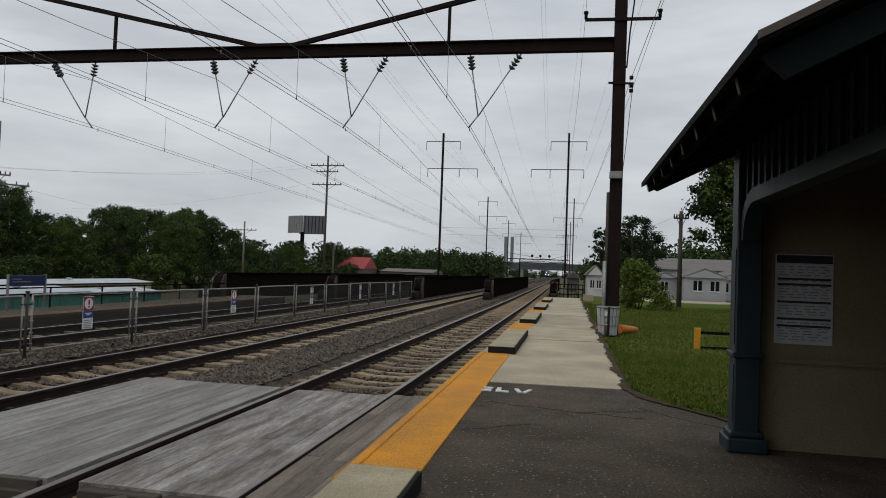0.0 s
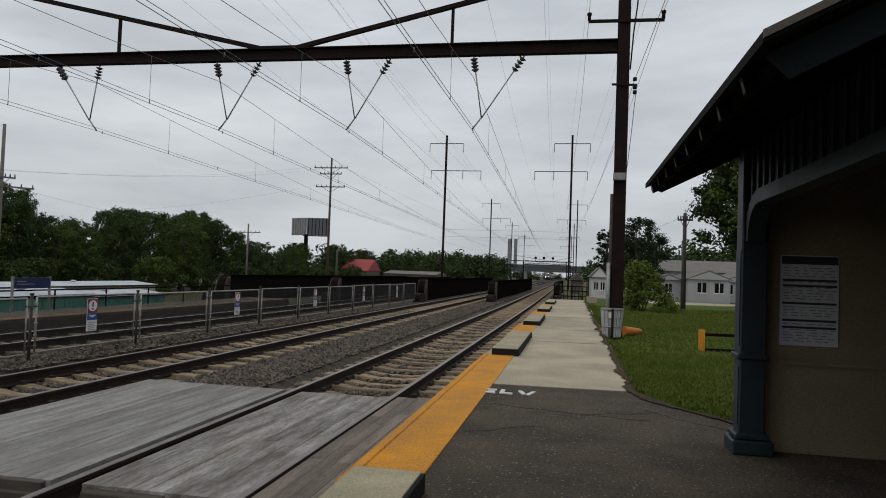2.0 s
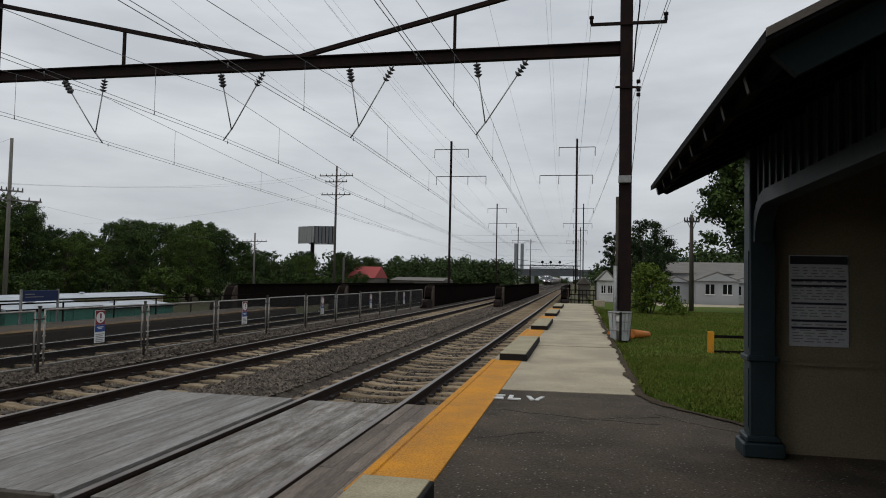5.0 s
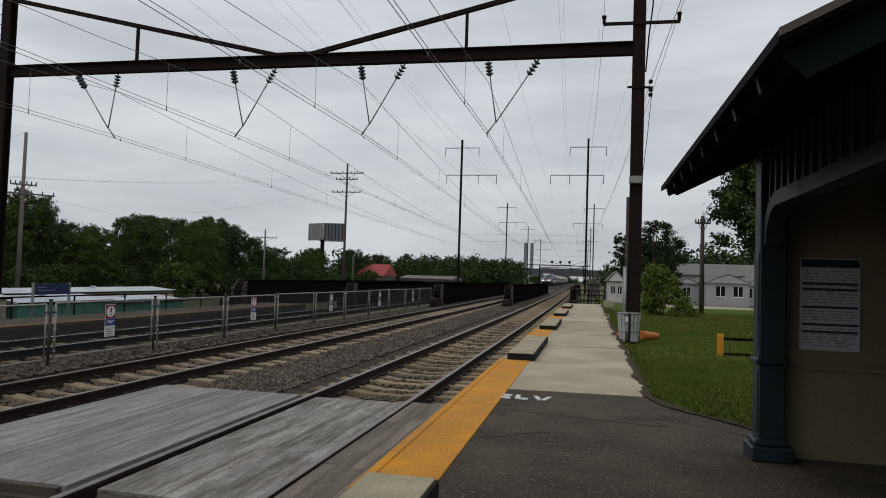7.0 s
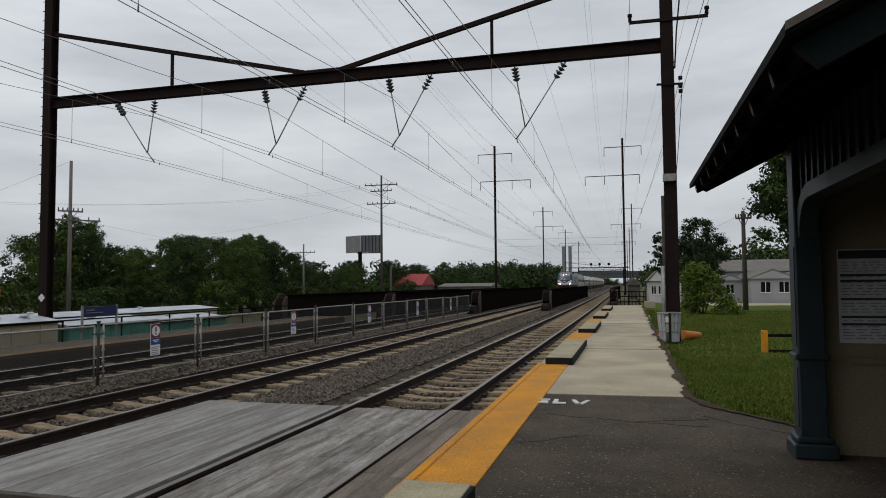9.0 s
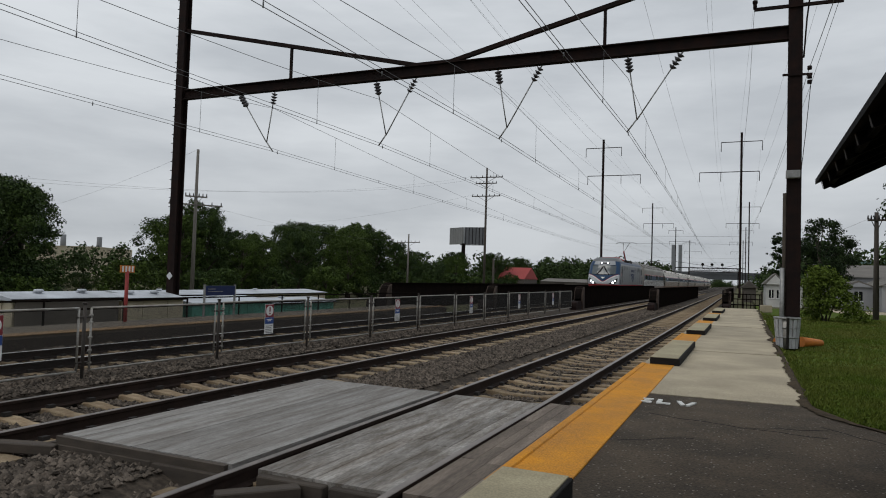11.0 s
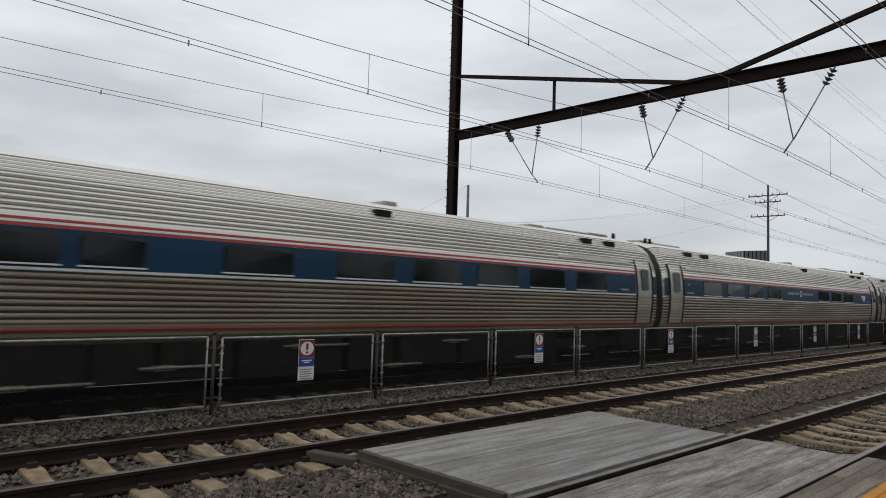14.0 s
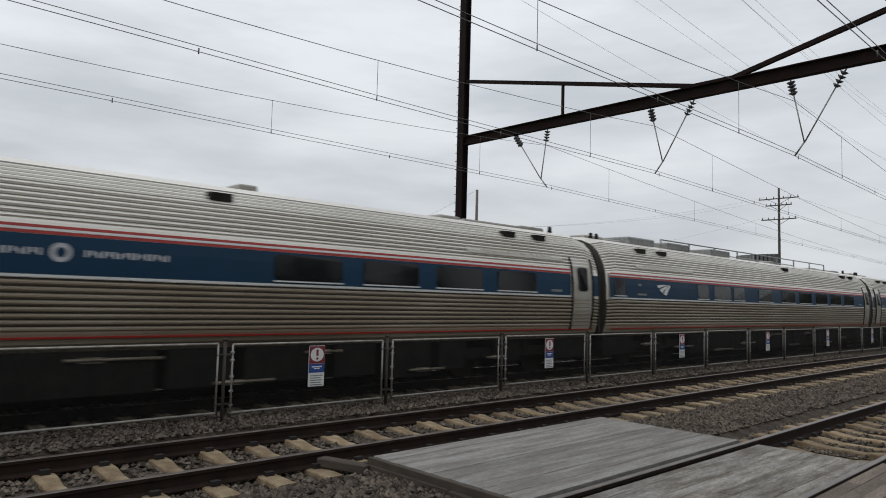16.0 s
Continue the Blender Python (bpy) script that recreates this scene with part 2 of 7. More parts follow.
BAND_BLUE = mat("band_blue", (0.006, 0.040, 0.088), 0.5, 0.0, var=0.15, scale=0.8, bump=0.01, spec=0.25)
CAR_END = mat("grimy_car_end", (0.11, 0.10, 0.088), 0.7, 0.3, var=0.3, scale=1, bump=0.05)
BAND_RED = mat("band_red", (0.48, 0.04, 0.03), 0.45, bump=0)
DARK_GLASS = mat("dark_glass", (0.010, 0.011, 0.012), 0.12, var=0.2, scale=1.5, grain=0.02, bump=0, spec=0.32)
SHIELD_GLASS = mat("windshield_glass", (0.07, 0.085, 0.09), 0.1, 0.0, var=0.2, scale=1.2, bump=0, spec=0.7)
LAMP = mat("lit_lamp", (0.62, 0.66, 0.72), 0.4, var=0, bump=0, emit=14.0, spec=0.2)
PANTO_RED = mat("red_insulated_frame", (0.36, 0.03, 0.025), 0.5, bump=0)
BARK = mat("bark", (0.075, 0.06, 0.045), 0.95, var=0.4, scale=4, bump=0.7)
POLE_PALE = mat("pale_pole_wood", (0.18, 0.165, 0.145), 0.9, var=0.35, scale=2, bump=0.3, stretch=(6, 6, 0.5))
POLE_WOOD = mat("pole_wood", (0.085, 0.07, 0.058), 0.9, var=0.35, scale=2, bump=0.3, stretch=(6, 6, 0.5))
LEAF = mat("leaf", (0.060, 0.092, 0.020), 0.65, var=0.5, scale=0.42, grain=0.15, bump=0, island=0.35, tint=(0.016, 0.032, 0.010), spec=0.12)
LEAF_DARK = mat("dark_leaf", (0.034, 0.056, 0.018), 0.7, var=0.5, scale=0.6, grain=0.15, bump=0, island=0.35, tint=(0.012, 0.022, 0.009), spec=0.1)
LEAF_LIGHT = mat("leaf_light", (0.072, 0.112, 0.022), 0.65, var=0.45, scale=0.45, grain=0.15, bump=0, island=0.3, spec=0.12)
LEAF_BUSH = mat("bush_leaf", (0.105, 0.15, 0.022), 0.65, var=0.35, scale=0.8, grain=0.15, bump=0, island=0.4, spec=0.12)
LEAF_FAR = mat("far_leaf", (0.048, 0.075, 0.024), 0.8, var=0.4, scale=0.08, grain=0.15, bump=0, island=0.45, spec=0.12)
GREY_WALL = mat("grey_block_wall", (0.36, 0.36, 0.37), 0.85, var=0.15, scale=0.5, bump=0.1)
GREY_ROOF = mat("brown_grey_roof", (0.17, 0.155, 0.135), 0.9, var=0.3, scale=0.5, bump=0.2)
WHITE_WALL = mat("white_siding", (0.58, 0.57, 0.54), 0.8, var=0.2, scale=0.6, bump=0.05)
BEIGE_WALL = mat("beige_trailer_wall", (0.46, 0.40, 0.29), 0.7, var=0.15, scale=1.2, bump=0.05)
BROWN_WALL = mat("grey_brown_trailer_wall", (0.105, 0.09, 0.075), 0.8, var=0.2, scale=1.5, bump=0.05)
TEAL_WALL = mat("teal_trailer_wall", (0.085, 0.31, 0.24), 0.7, var=0.2, scale=1.5, bump=0.05)
WHITE_ROOF = mat("white_roof", (0.50, 0.53, 0.57), 0.6, var=0.3, scale=0.9, bump=0.05, spec=0.3)
BRICK_RED = mat("red_roof", (0.34, 0.05, 0.045), 0.8, var=0.2, bump=0.05)
DECK_GREY = mat("bridge_deck_grey", (0.085, 0.092, 0.10), 0.9, var=0.2, scale=0.1, bump=0)
FAR_GREY = mat("far_concrete", (0.20, 0.21, 0.22), 0.9, var=0.2, scale=0.1, bump=0)
FAR_GREEN = mat("far_green_steel", (0.13, 0.22, 0.20), 0.8, var=0.1, scale=0.1, bump=0)
BILLBOARD = mat("billboard_face", (0.12, 0.125, 0.135), 0.6, var=0.2, scale=0.3, bump=0)


# ---- mesh helpers ----
def box(bm, x0, x1, y0, y1, z0, z1, mi=0, bevel=0.0):
    v = [bm.verts.new((x, y, z)) for z in (z0, z1) for x, y in ((x0, y0), (x1, y0), (x1, y1), (x0, y1))]
    fs = [bm.faces.new([v[i] for i in q]) for q in ((3, 2, 1, 0), (4, 5, 6, 7), (0, 1, 5, 4), (1, 2, 6, 5), (2, 3, 7, 6), (3, 0, 4, 7))]
    for f in fs:
        f.material_index = mi
    if bevel:
        es = {e for f in fs for e in f.edges}
        r = bmesh.ops.bevel(bm, geom=list(es), offset=bevel, segments=1, affect="EDGES", profile=0.5)
        for f in r["faces"]:
            f.material_index = mi
    return bm


def rod(bm, a, b, r, r1=None, seg=8, mi=0, caps=True):
    a, b = Vector(a), Vector(b)
    r1 = r if r1 is None else r1
    d = (b - a).normalized()
    u = d.orthogonal().normalized()
    w = d.cross(u)
    rings = []
    for p, q in ((a, r), (b, r1)):
        rings.append([bm.verts.new(p + (u * math.cos(2 * math.pi * i / seg) + w * math.sin(2 * math.pi * i / seg)) * q) for i in range(seg)])
    for i in range(seg):
        f = bm.faces.new((rings[0][i], rings[0][(i + 1) % seg], rings[1][(i + 1) % seg], rings[1][i]))
        f.material_index, f.smooth = mi, True
    if caps:
        for ring in (rings[0][::-1], rings[1]):
            bm.faces.new(ring).material_index = mi
    return bm


def bar(bm, a, b, w, h, mi=0):
    """A square bar from a to b, w wide across and h high."""
    a, b = Vector(a), Vector(b)
    d = (b - a).normalized()
    side = d.cross(Vector((0, 0, 1)))
    side = side.normalized() if side.length > 1e-4 else Vector((1, 0, 0))
    up = side.cross(d)
    c = [[bm.verts.new(p + side * sx * w / 2 + up * sz * h / 2) for sx, sz in ((-1, -1), (1, -1), (1, 1), (-1, 1))] for p in (a, b)]
    for i in range(4):
        bm.faces.new((c[0][i], c[0][(i + 1) % 4], c[1][(i + 1) % 4], c[1][i])).material_index = mi
    bm.faces.new(c[0][::-1]).material_index = mi
    bm.faces.new(c[1]).material_index = mi
    return bm


def poly(bm, pts, mi=0):
    f = bm.faces.new([bm.verts.new(p) for p in pts])
    f.material_index = mi
    return f


def prism(bm, pts, d, mi=0):
    """A flat outline pushed along d."""
    d = Vector(d)
    a = [bm.verts.new(p) for p in pts]
    b = [bm.verts.new(Vector(p) + d) for p in pts]
    n = len(pts)
    for i in range(n):
        bm.faces.new((a[i], a[(i + 1) % n], b[(i + 1) % n], b[i])).material_index = mi
    bm.faces.new(a[::-1]).material_index = mi
    bm.faces.new(b).material_index = mi
    return bm


def mesh_of(bm, mats, name="mesh"):
    bmesh.ops.recalc_face_normals(bm, faces=bm.faces)
    me = bpy.data.meshes.new(name)
    bm.to_mesh(me)
    bm.free()
    for m in mats if isinstance(mats, (list, tuple)) else [mats]:
        me.materials.append(m)
    return me


def part(name, bm, mats, parent=None, label="", at=None):
    """One mesh object, under a thing or a part."""
    me = bm if isinstance(bm, bpy.types.Mesh) else mesh_of(bm, mats, name)
    ob = new(name, me)
    if parent:
        ob.parent = parent
    if at:
        ob.location = at
    if label:
        ob["label"] = label
    return ob


def thing(name, at, label, category, group="", kind=""):
    ob = new(name)
    ob.location = at
    ob.empty_display_size = 0.2
    return tagged(ob, label, category, group, kind)


def arrays(name, verts, faces, m, smooth=False):
    me = bpy.data.meshes.new(name)
    me.from_pydata(verts, [], faces)
    me.materials.append(m)
    if smooth:
        me.polygons.foreach_set("use_smooth", [True] * len(me.polygons))
    me.update()
    return me


def bend(y):
    """The line swings gently to the side past the bridge."""
    return -0.0075 * (math.sqrt((y - 45) ** 2 + 100) + (y - 45)) / 2


LINE = [-140, -60, -20, 0, 20, 30, 36, 40, 44, 48, 54, 62, 75, 95, 130, 200, 320, 500, 700, 1000]


def sweep(bm, x0, prof, ys, mi=None, closed=True):
    """A profile (x, z) carried along the line of the tracks."""
    rings = [[bm.verts.new((x0 + bend(y) + x, y, z)) for x, z in prof] for y in ys]
    n = len(prof)
    for a, b in zip(rings, rings[1:]):
        for i in range(n if closed else n - 1):
            f = bm.faces.new((a[i], a[(i + 1) % n], b[(i + 1) % n], b[i]))
            f.material_index = mi[i] if mi else 0
    if closed:
        bm.faces.new(rings[0][::-1])
        bm.faces.new(rings[-1])
    return bm


# ---- ground, ballast and platforms ----
def ground_height(x, y):
    if x < -11:
        k = min(1, max(0, (-13.2 - x) / 2.0))
        return -0.5 - 1.9 * k * k * (3 - 2 * k)
    if x > 4.15 and -30 < y < 400:
        k = min(1, (x - 4.15) / 1.0)
        far = min(1, max(0, (y - 30) / 40))
        return 0.10 * k + 0.05 * math.sin(x * 0.35) * math.sin(y * 0.2) * k - 0.45 * far * k + (0.0 if k else -0.5)
    return -0.5


def make_ground():
    xs = [-3000, -1200, -500, -220, -120, -80, -50, -35, -25, -20, -17, -15.6, -15.0, -14.4, -13.8, -13.2, -11, 0, 4.14, 4.16, 4.5, 5.2, 6.5, 8, 10, 13, 17, 22, 30, 45, 70, 120, 250, 600, 1400, 3000]
    ys = [-3000, -900, -300, -100, -40, -30, -20, -10, -4, 0, 3, 6, 9, 12, 15, 18, 22, 26, 30, 36, 44, 55, 70, 95, 130, 180, 260, 400, 700, 1200, 2000, 4000]
    verts = [(x, y, ground_height(x, y)) for y in ys for x in xs]
    n = len(xs)
    faces = [(j * n + i, j * n + i + 1, (j + 1) * n + i + 1, (j + 1) * n + i) for j in range(len(ys) - 1) for i in range(n - 1)]
    me = arrays("ground", verts, faces, EARTH)
    me.materials.append(GRASS_GROUND)
    for p in me.polygons:
        c = p.center
        if 4.1 < c.x < 70 and -30 < c.y < 72:
            p.material_index = 1
    tagged(new("ground", me), "open ground with lawn beside the platform", "ground", kind="structure")


make_ground()

TRACKS = (0.0, -4.5, -9.1)


def make_ballast():
    xs = np.linspace(-10.95, 1.45, 46)
    ys = np.concatenate([np.linspace(-30, 60, 200), np.array([65, 72, 80, 95, 120, 160, 230, 350, 500, 700, 1000])])
    verts, faces = [], []
    for y in ys:
        for x in xs:
            d = min(abs(x - c) for c in TRACKS)
            z = -0.235 + (0.11 if d > 1.55 else 0.0) * (1 if x < 0.9 else -0.3)
            z += 0.025 * noise.noise((x * 1.7, y * 1.7, 0)) + 0.02 * noise.noise((x * 5, y * 5, 3))
            verts.append((x + bend(y), y, z))
    n = len(xs)
    faces = [(j * n + i, j * n + i + 1, (j + 1) * n + i + 1, (j + 1) * n + i) for j in range(len(ys) - 1) for i in range(n - 1)]
    tagged(new("ballast", arrays("ballast", verts, faces, BALLAST, True)), "grey-brown crushed stone ballast bed under the tracks", "ballast", kind="structure")
    rng = np.random.default_rng(5)
    octa = np.array([(1, 0, 0), (-1, 0, 0), (0, 1, 0), (0, -1, 0), (0, 0, 1), (0, 0, -1)], float)
    tri = [(0, 2, 4), (2, 1, 4), (1, 3, 4), (3, 0, 4), (2, 0, 5), (1, 2, 5), (3, 1, 5), (0, 3, 5)]
    verts, faces = [], []

    def strip(x0, x1, y0, y1, count, size):
        for _ in range(count):
            x, y = rng.uniform(x0, x1), rng.uniform(y0, y1)
            if -3.05 < x < 1.4 and 4.95 < y < 9.6:
                continue
            d = min(abs(x - c) for c in TRACKS)
            if d < 1.33 and abs((y + 4.0 + 0.305) % 0.61 - 0.305) < 0.15:
                continue
            z = -0.225 + (0.10 if d > 1.55 else 0.0) * (1 if x < 0.9 else -0.3)
            s = size * rng.uniform(0.6, 1.35)
            p = octa * rng.uniform(0.55, 1.1, (6, 1)) * s * np.array([1, 1, 0.75])
            a = rng.uniform(0, 6.28)
            c, sn = math.cos(a), math.sin(a)
            t = rng.normal(0, 0.35)
            p = p @ np.array([[c, -sn, 0], [sn, c, 0], [t, -t, 1]])
            b = len(verts)
            verts.extend((p + (x + bend(y), y, z + s * 0.3)).tolist())
            faces.extend([(b + i, b + j, b + k) for i, j, k in tri])

    strip(-3.6, -0.7, 1.5, 14, 21000, 0.038)
    strip(-3.6, -0.7, 14, 34, 17000, 0.05)
    strip(-3.4, -0.8, 34, 62, 8000, 0.07)
    strip(-7.2, -3.6, 0, 14, 17000, 0.038)
    strip(-7.2, -3.6, 14, 34, 11000, 0.05)
    strip(-10.9, -7.2, 2, 26, 7000, 0.045)
    strip(-0.7, 1.5, 2.5, 12, 7500, 0.038)
    strip(-0.7, 1.5, 12, 32, 7500, 0.045)
    tagged(new("ballast_stones", arrays("ballast_stones", verts, faces, STONE)), "loose angular grey and brown ballast stones", "gravel", kind="stuff")


make_ballast()

RAIL_PROFILE = [(-0.075, -0.18), (0.075, -0.18), (0.075, -0.165), (0.012, -0.14), (0.012, -0.05), (0.037, -0.04), (0.037, -0.006), (0.03, 0.0),
                (-0.03, 0.0), (-0.037, -0.006), (-0.037, -0.04), (-0.012, -0.05), (-0.012, -0.14), (-0.075, -0.165)]


def tie_mesh():
    bm = bmesh.new()
    secs = [(-1.29, -0.17, 0.115), (-0.95, -0.165, 0.115), (-0.52, -0.165, 0.11), (-0.25, -0.20, 0.095), (0.25, -0.20, 0.095), (0.52, -0.165, 0.11), (0.95, -0.165, 0.115), (1.29, -0.17, 0.115)]
    rings = [[bm.verts.new((x, y, z)) for y, z in ((-h - 0.02, -0.34), (h + 0.02, -0.34), (h, zt - 0.012), (h - 0.015, zt), (-h + 0.015, zt), (-h, zt - 0.012))] for x, zt, h in secs]
    for a, b in zip(rings, rings[1:]):
        for i in range(6):
            bm.faces.new((a[i], a[(i + 1) % 6], b[(i + 1) % 6], b[i]))
    bm.faces.new(rings[0][::-1])
    bm.faces.new(rings[-1])
    return mesh_of(bm, TIE, "tie")


TIE_MESH = tie_mesh()


def make_track(k, x0, first, last):
    tr = thing("track_%d" % k, (0, 0, 0), "steel railway track on tan concrete ties in ballast", "railway track", kind="structure")
    for side in (-0.755, 0.755):
        bm = bmesh.new()
        sweep(bm, x0 + side, RAIL_PROFILE, LINE, mi=[1 if i in (6, 7, 8) else 0 for i in range(14)])
        part("rail", bm, [RAIL_SIDE, RAIL_SHINE if k == 3 else RAIL_TOP], tr, "rust-dark steel rail with a polished head")
    n = int((last - first) / 0.61)
    clips = bmesh.new()
    for i in range(n):
        y = first + i * 0.61 + 0.02 * math.sin(i * 7.3)
        t = part("tie", TIE_MESH, None, tr, at=(x0 + bend(y), y, 0.012 * math.sin(i * 3.1)))
        t.rotation_euler = (0, 0, 0.012 * math.sin(i * 5.7) - 0.0115 * (y > 45))
        if y < 32:
            for s in (-0.755, 0.755):
                for e in (-1, 1):
                    box(clips, x0 + s + e * 0.11 - 0.035, x0 + s + e * 0.11 + 0.035, y - 0.05, y + 0.05, -0.168, -0.115)
    tagged(part("rail_clips", clips, CLIP, tr, "dark spring rail clips"), kind="stuff")
    bm = bmesh.new()
    y = first + n * 0.61
    while y < 150:
        box(bm, x0 + bend(y) - 1.29, x0 + bend(y) + 1.29, y - 0.11, y + 0.11, -0.33, -0.17)
        y += 0.61
    tagged(part("far_ties", bm, TIE, tr), kind="stuff")


make_track(1, TRACKS[0], -4.0, 62)
make_track(2, TRACKS[1], -4.0, 62)
make_track(3, TRACKS[2], -4.0, 62)


def make_platform():
    pf = thing("platform", (0, 0, 0), "low railway platform of dark asphalt and pale concrete", "platform", kind="structure")
    bm = bmesh.new()
    outline = [(1.52, -14), (7.5, -14), (9, 3.0), (9, 7.9), (5.6, 8.1), (5.15, 8.85), (4.62, 9.5), (4.2, 10.55), (1.52, 10.4)]
    prism(bm, [(x, y, 0.0) for x, y in outline], (0, 0, 0.155))
    prism(bm, [(x, y, -0.5) for x, y in outline], (0, 0, 0.497))
    part("asphalt", bm, ASPHALT, pf, "worn dark asphalt with small cracks")
    edges = [10.42, 14.1, 17.7, 21.4, 25.1, 28.8, 32.5, 36.2, 39.9, 43.6, 47.3, 51.8]
    bm = bmesh.new()
    box(bm, 1.5, 4.1, 10.45, 51.7, -0.5, 0.10)
    part("slab_base", bm, DARK_EDGE, pf)
    for i, (a, b) in enumerate(zip(edges, edges[1:])):
        bm = bmesh.new()
        w = 4.16 + 0.06 * math.sin(i * 2.3)
        prism(bm, [(1.52, a + 0.012, 0.10), (w, a + 0.15 + 0.012, 0.10), (w + 0.03, b + 0.14, 0.10), (1.52, b, 0.10)], (0, 0, 0.06 + 0.006 * math.sin(i * 4.1)))
        part("concrete_slab", bm, CONCRETE, pf)
    humps = [(0.6, 5.13), (14.15, 18.7), (23.2, 27.7), (32.3, 36.8), (41.4, 45.9)]
    for (a, b), (c, d) in zip(humps, humps[1:]):
        bm = bmesh.new()
        box(bm, 1.56, 2.12, b + 0.01, c - 0.01, 0.12, 0.171, bevel=0.006)
        box(bm, 1.50, 1.60, b + 0.01, c - 0.01, -0.1, 0.185, bevel=0.012)
        part("edge_strip", bm, YELLOW, pf, "yellow-orange painted platform edge, cracked")
    for a, b in humps:
        bm = bmesh.new()
        box(bm, 1.66, 2.22, a, b, 0.15, 0.30, bevel=0.008)
        h = part("raised_block", bm, DARK_EDGE, pf, "raised edge block with black sides and pale top")
        bm = bmesh.new()
        box(bm, 1.665, 2.19, a + 0.01, b - 0.01, 0.296, 0.312, bevel=0.004)
        part("block_top", bm, HUMP_TOP, h, "pale concrete top")
    # stencilled letters on the platform, half worn
    bm = bmesh.new()
    for pts in ([(2.30, 9.62), (2.36, 9.62), (2.36, 9.92), (2.30, 9.92)], [(2.36, 9.62), (2.48, 9.62), (2.48, 9.69), (2.36, 9.69)],
                [(2.54, 9.92), (2.62, 9.62), (2.68, 9.62), (2.60, 9.92)], [(2.66, 9.62), (2.72, 9.62), (2.80, 9.92), (2.74, 9.92)],
                [(2.10, 9.62), (2.24, 9.62), (2.24, 9.69), (2.10, 9.69)], [(2.10, 9.85), (2.24, 9.85), (2.24, 9.92), (2.10, 9.92)], [(2.13, 9.74), (2.22, 9.74), (2.22, 9.80), (2.13, 9.80)]):
        prism(bm, [(x, y, 0.158) for x, y in pts], (0, 0, 0.016))
    part("stencilled_letters", bm, WHITE_PAINT, pf, "worn white stencilled letters")
    # cracks filled with pale grit
    bm = bmesh.new()
    rng = random.Random(4)
    for x0, y0, dx, dy, n in ((2.3, 8.9, 0.16, -0.03, 12), (4.2, 9.15, 0.08, -0.09, 10), (2.2, 7.2, 0.12, 0.1, 6), (3.4, 8.6, 0.1, 0.05, 9)):
        x, y = x0, y0
        for _ in range(n):
            nx, ny = x + dx + rng.uniform(-0.03, 0.03), y + dy + rng.uniform(-0.05, 0.05)
            prism(bm, [(x, y - 0.006, 0.152), (nx, ny - 0.006, 0.152), (nx, ny + 0.006, 0.152), (x, y + 0.006, 0.152)], (0, 0, 0.006))
            x, y = nx, ny
    part("crack_lines", bm, DARK_EDGE, pf)


make_platform()


def make_edge_dirt():
    """Soil and dead leaves washed over the platform's edge along the lawn."""
    rng = random.Random(12)
    line = [(5.62, 8.05), (5.15, 8.85), (4.62, 9.5), (4.2, 10.55), (4.2, 22), (4.17, 36), (4.17, 50)]
    pts = []
    for (xa, ya), (xb, yb) in zip(line, line[1:]):
        n = max(2, int(math.hypot(xb - xa, yb - ya) / 0.14))
        pts += [(xa + (xb - xa) * i / n, ya + (yb - ya) * i / n) for i in range(n)]
    low, high = [], []
    for i, (x, y) in enumerate(pts):
        k = 0.05 + 0.17 * max(0.0, noise.noise((x * 2.1, y * 0.9, 4.0)) + 0.35) + rng.uniform(-0.03, 0.03)
        low.append((x - k, y - k * 0.3 * (y < 10.5)))
        high.append((x + 0.12, y + 0.1 * (y < 10.5)))
    verts = [(x, y, 0.171) for x, y in low] + [(x, y, 0.176) for x, y in pts] + [(x, y, 0.06) for x, y in high]
    n = len(pts)
    faces = [(r * n + i, r * n + i + 1, (r + 1) * n + i + 1, (r + 1) * n + i) for r in (0, 1) for i in range(n - 1)]
    tagged(new("edge_dirt", arrays("edge_dirt", verts, faces, DIRT)), "brown soil and litter along the edge of the lawn", "soil", kind="stuff")


make_edge_dirt()


def make_far_platform():
    pf = thing("far_platform", (0, 0, 0), "far side platform with grey top and yellow edge", "platform", kind="structure")
    bm = bmesh.new()
    box(bm, -13.1, -11.0, -60, 33, -2.0, 0.19, bevel=0.01)
    part("slab", bm, FAR_PLATFORM, pf)
    bm = bmesh.new()
    box(bm, -11.02, -10.96, -60, 33, -0.5, 0.12)
    part("edge_face", bm, BEAM_WOOD, pf, "dark weathered timber edge face")
    bm = bmesh.new()
    box(bm, -11.5, -10.98, -60, 33, 0.185, 0.2)
    part("edge_strip", bm, TAN_EDGE, pf, "faded yellow edge strip")


make_far_platform()


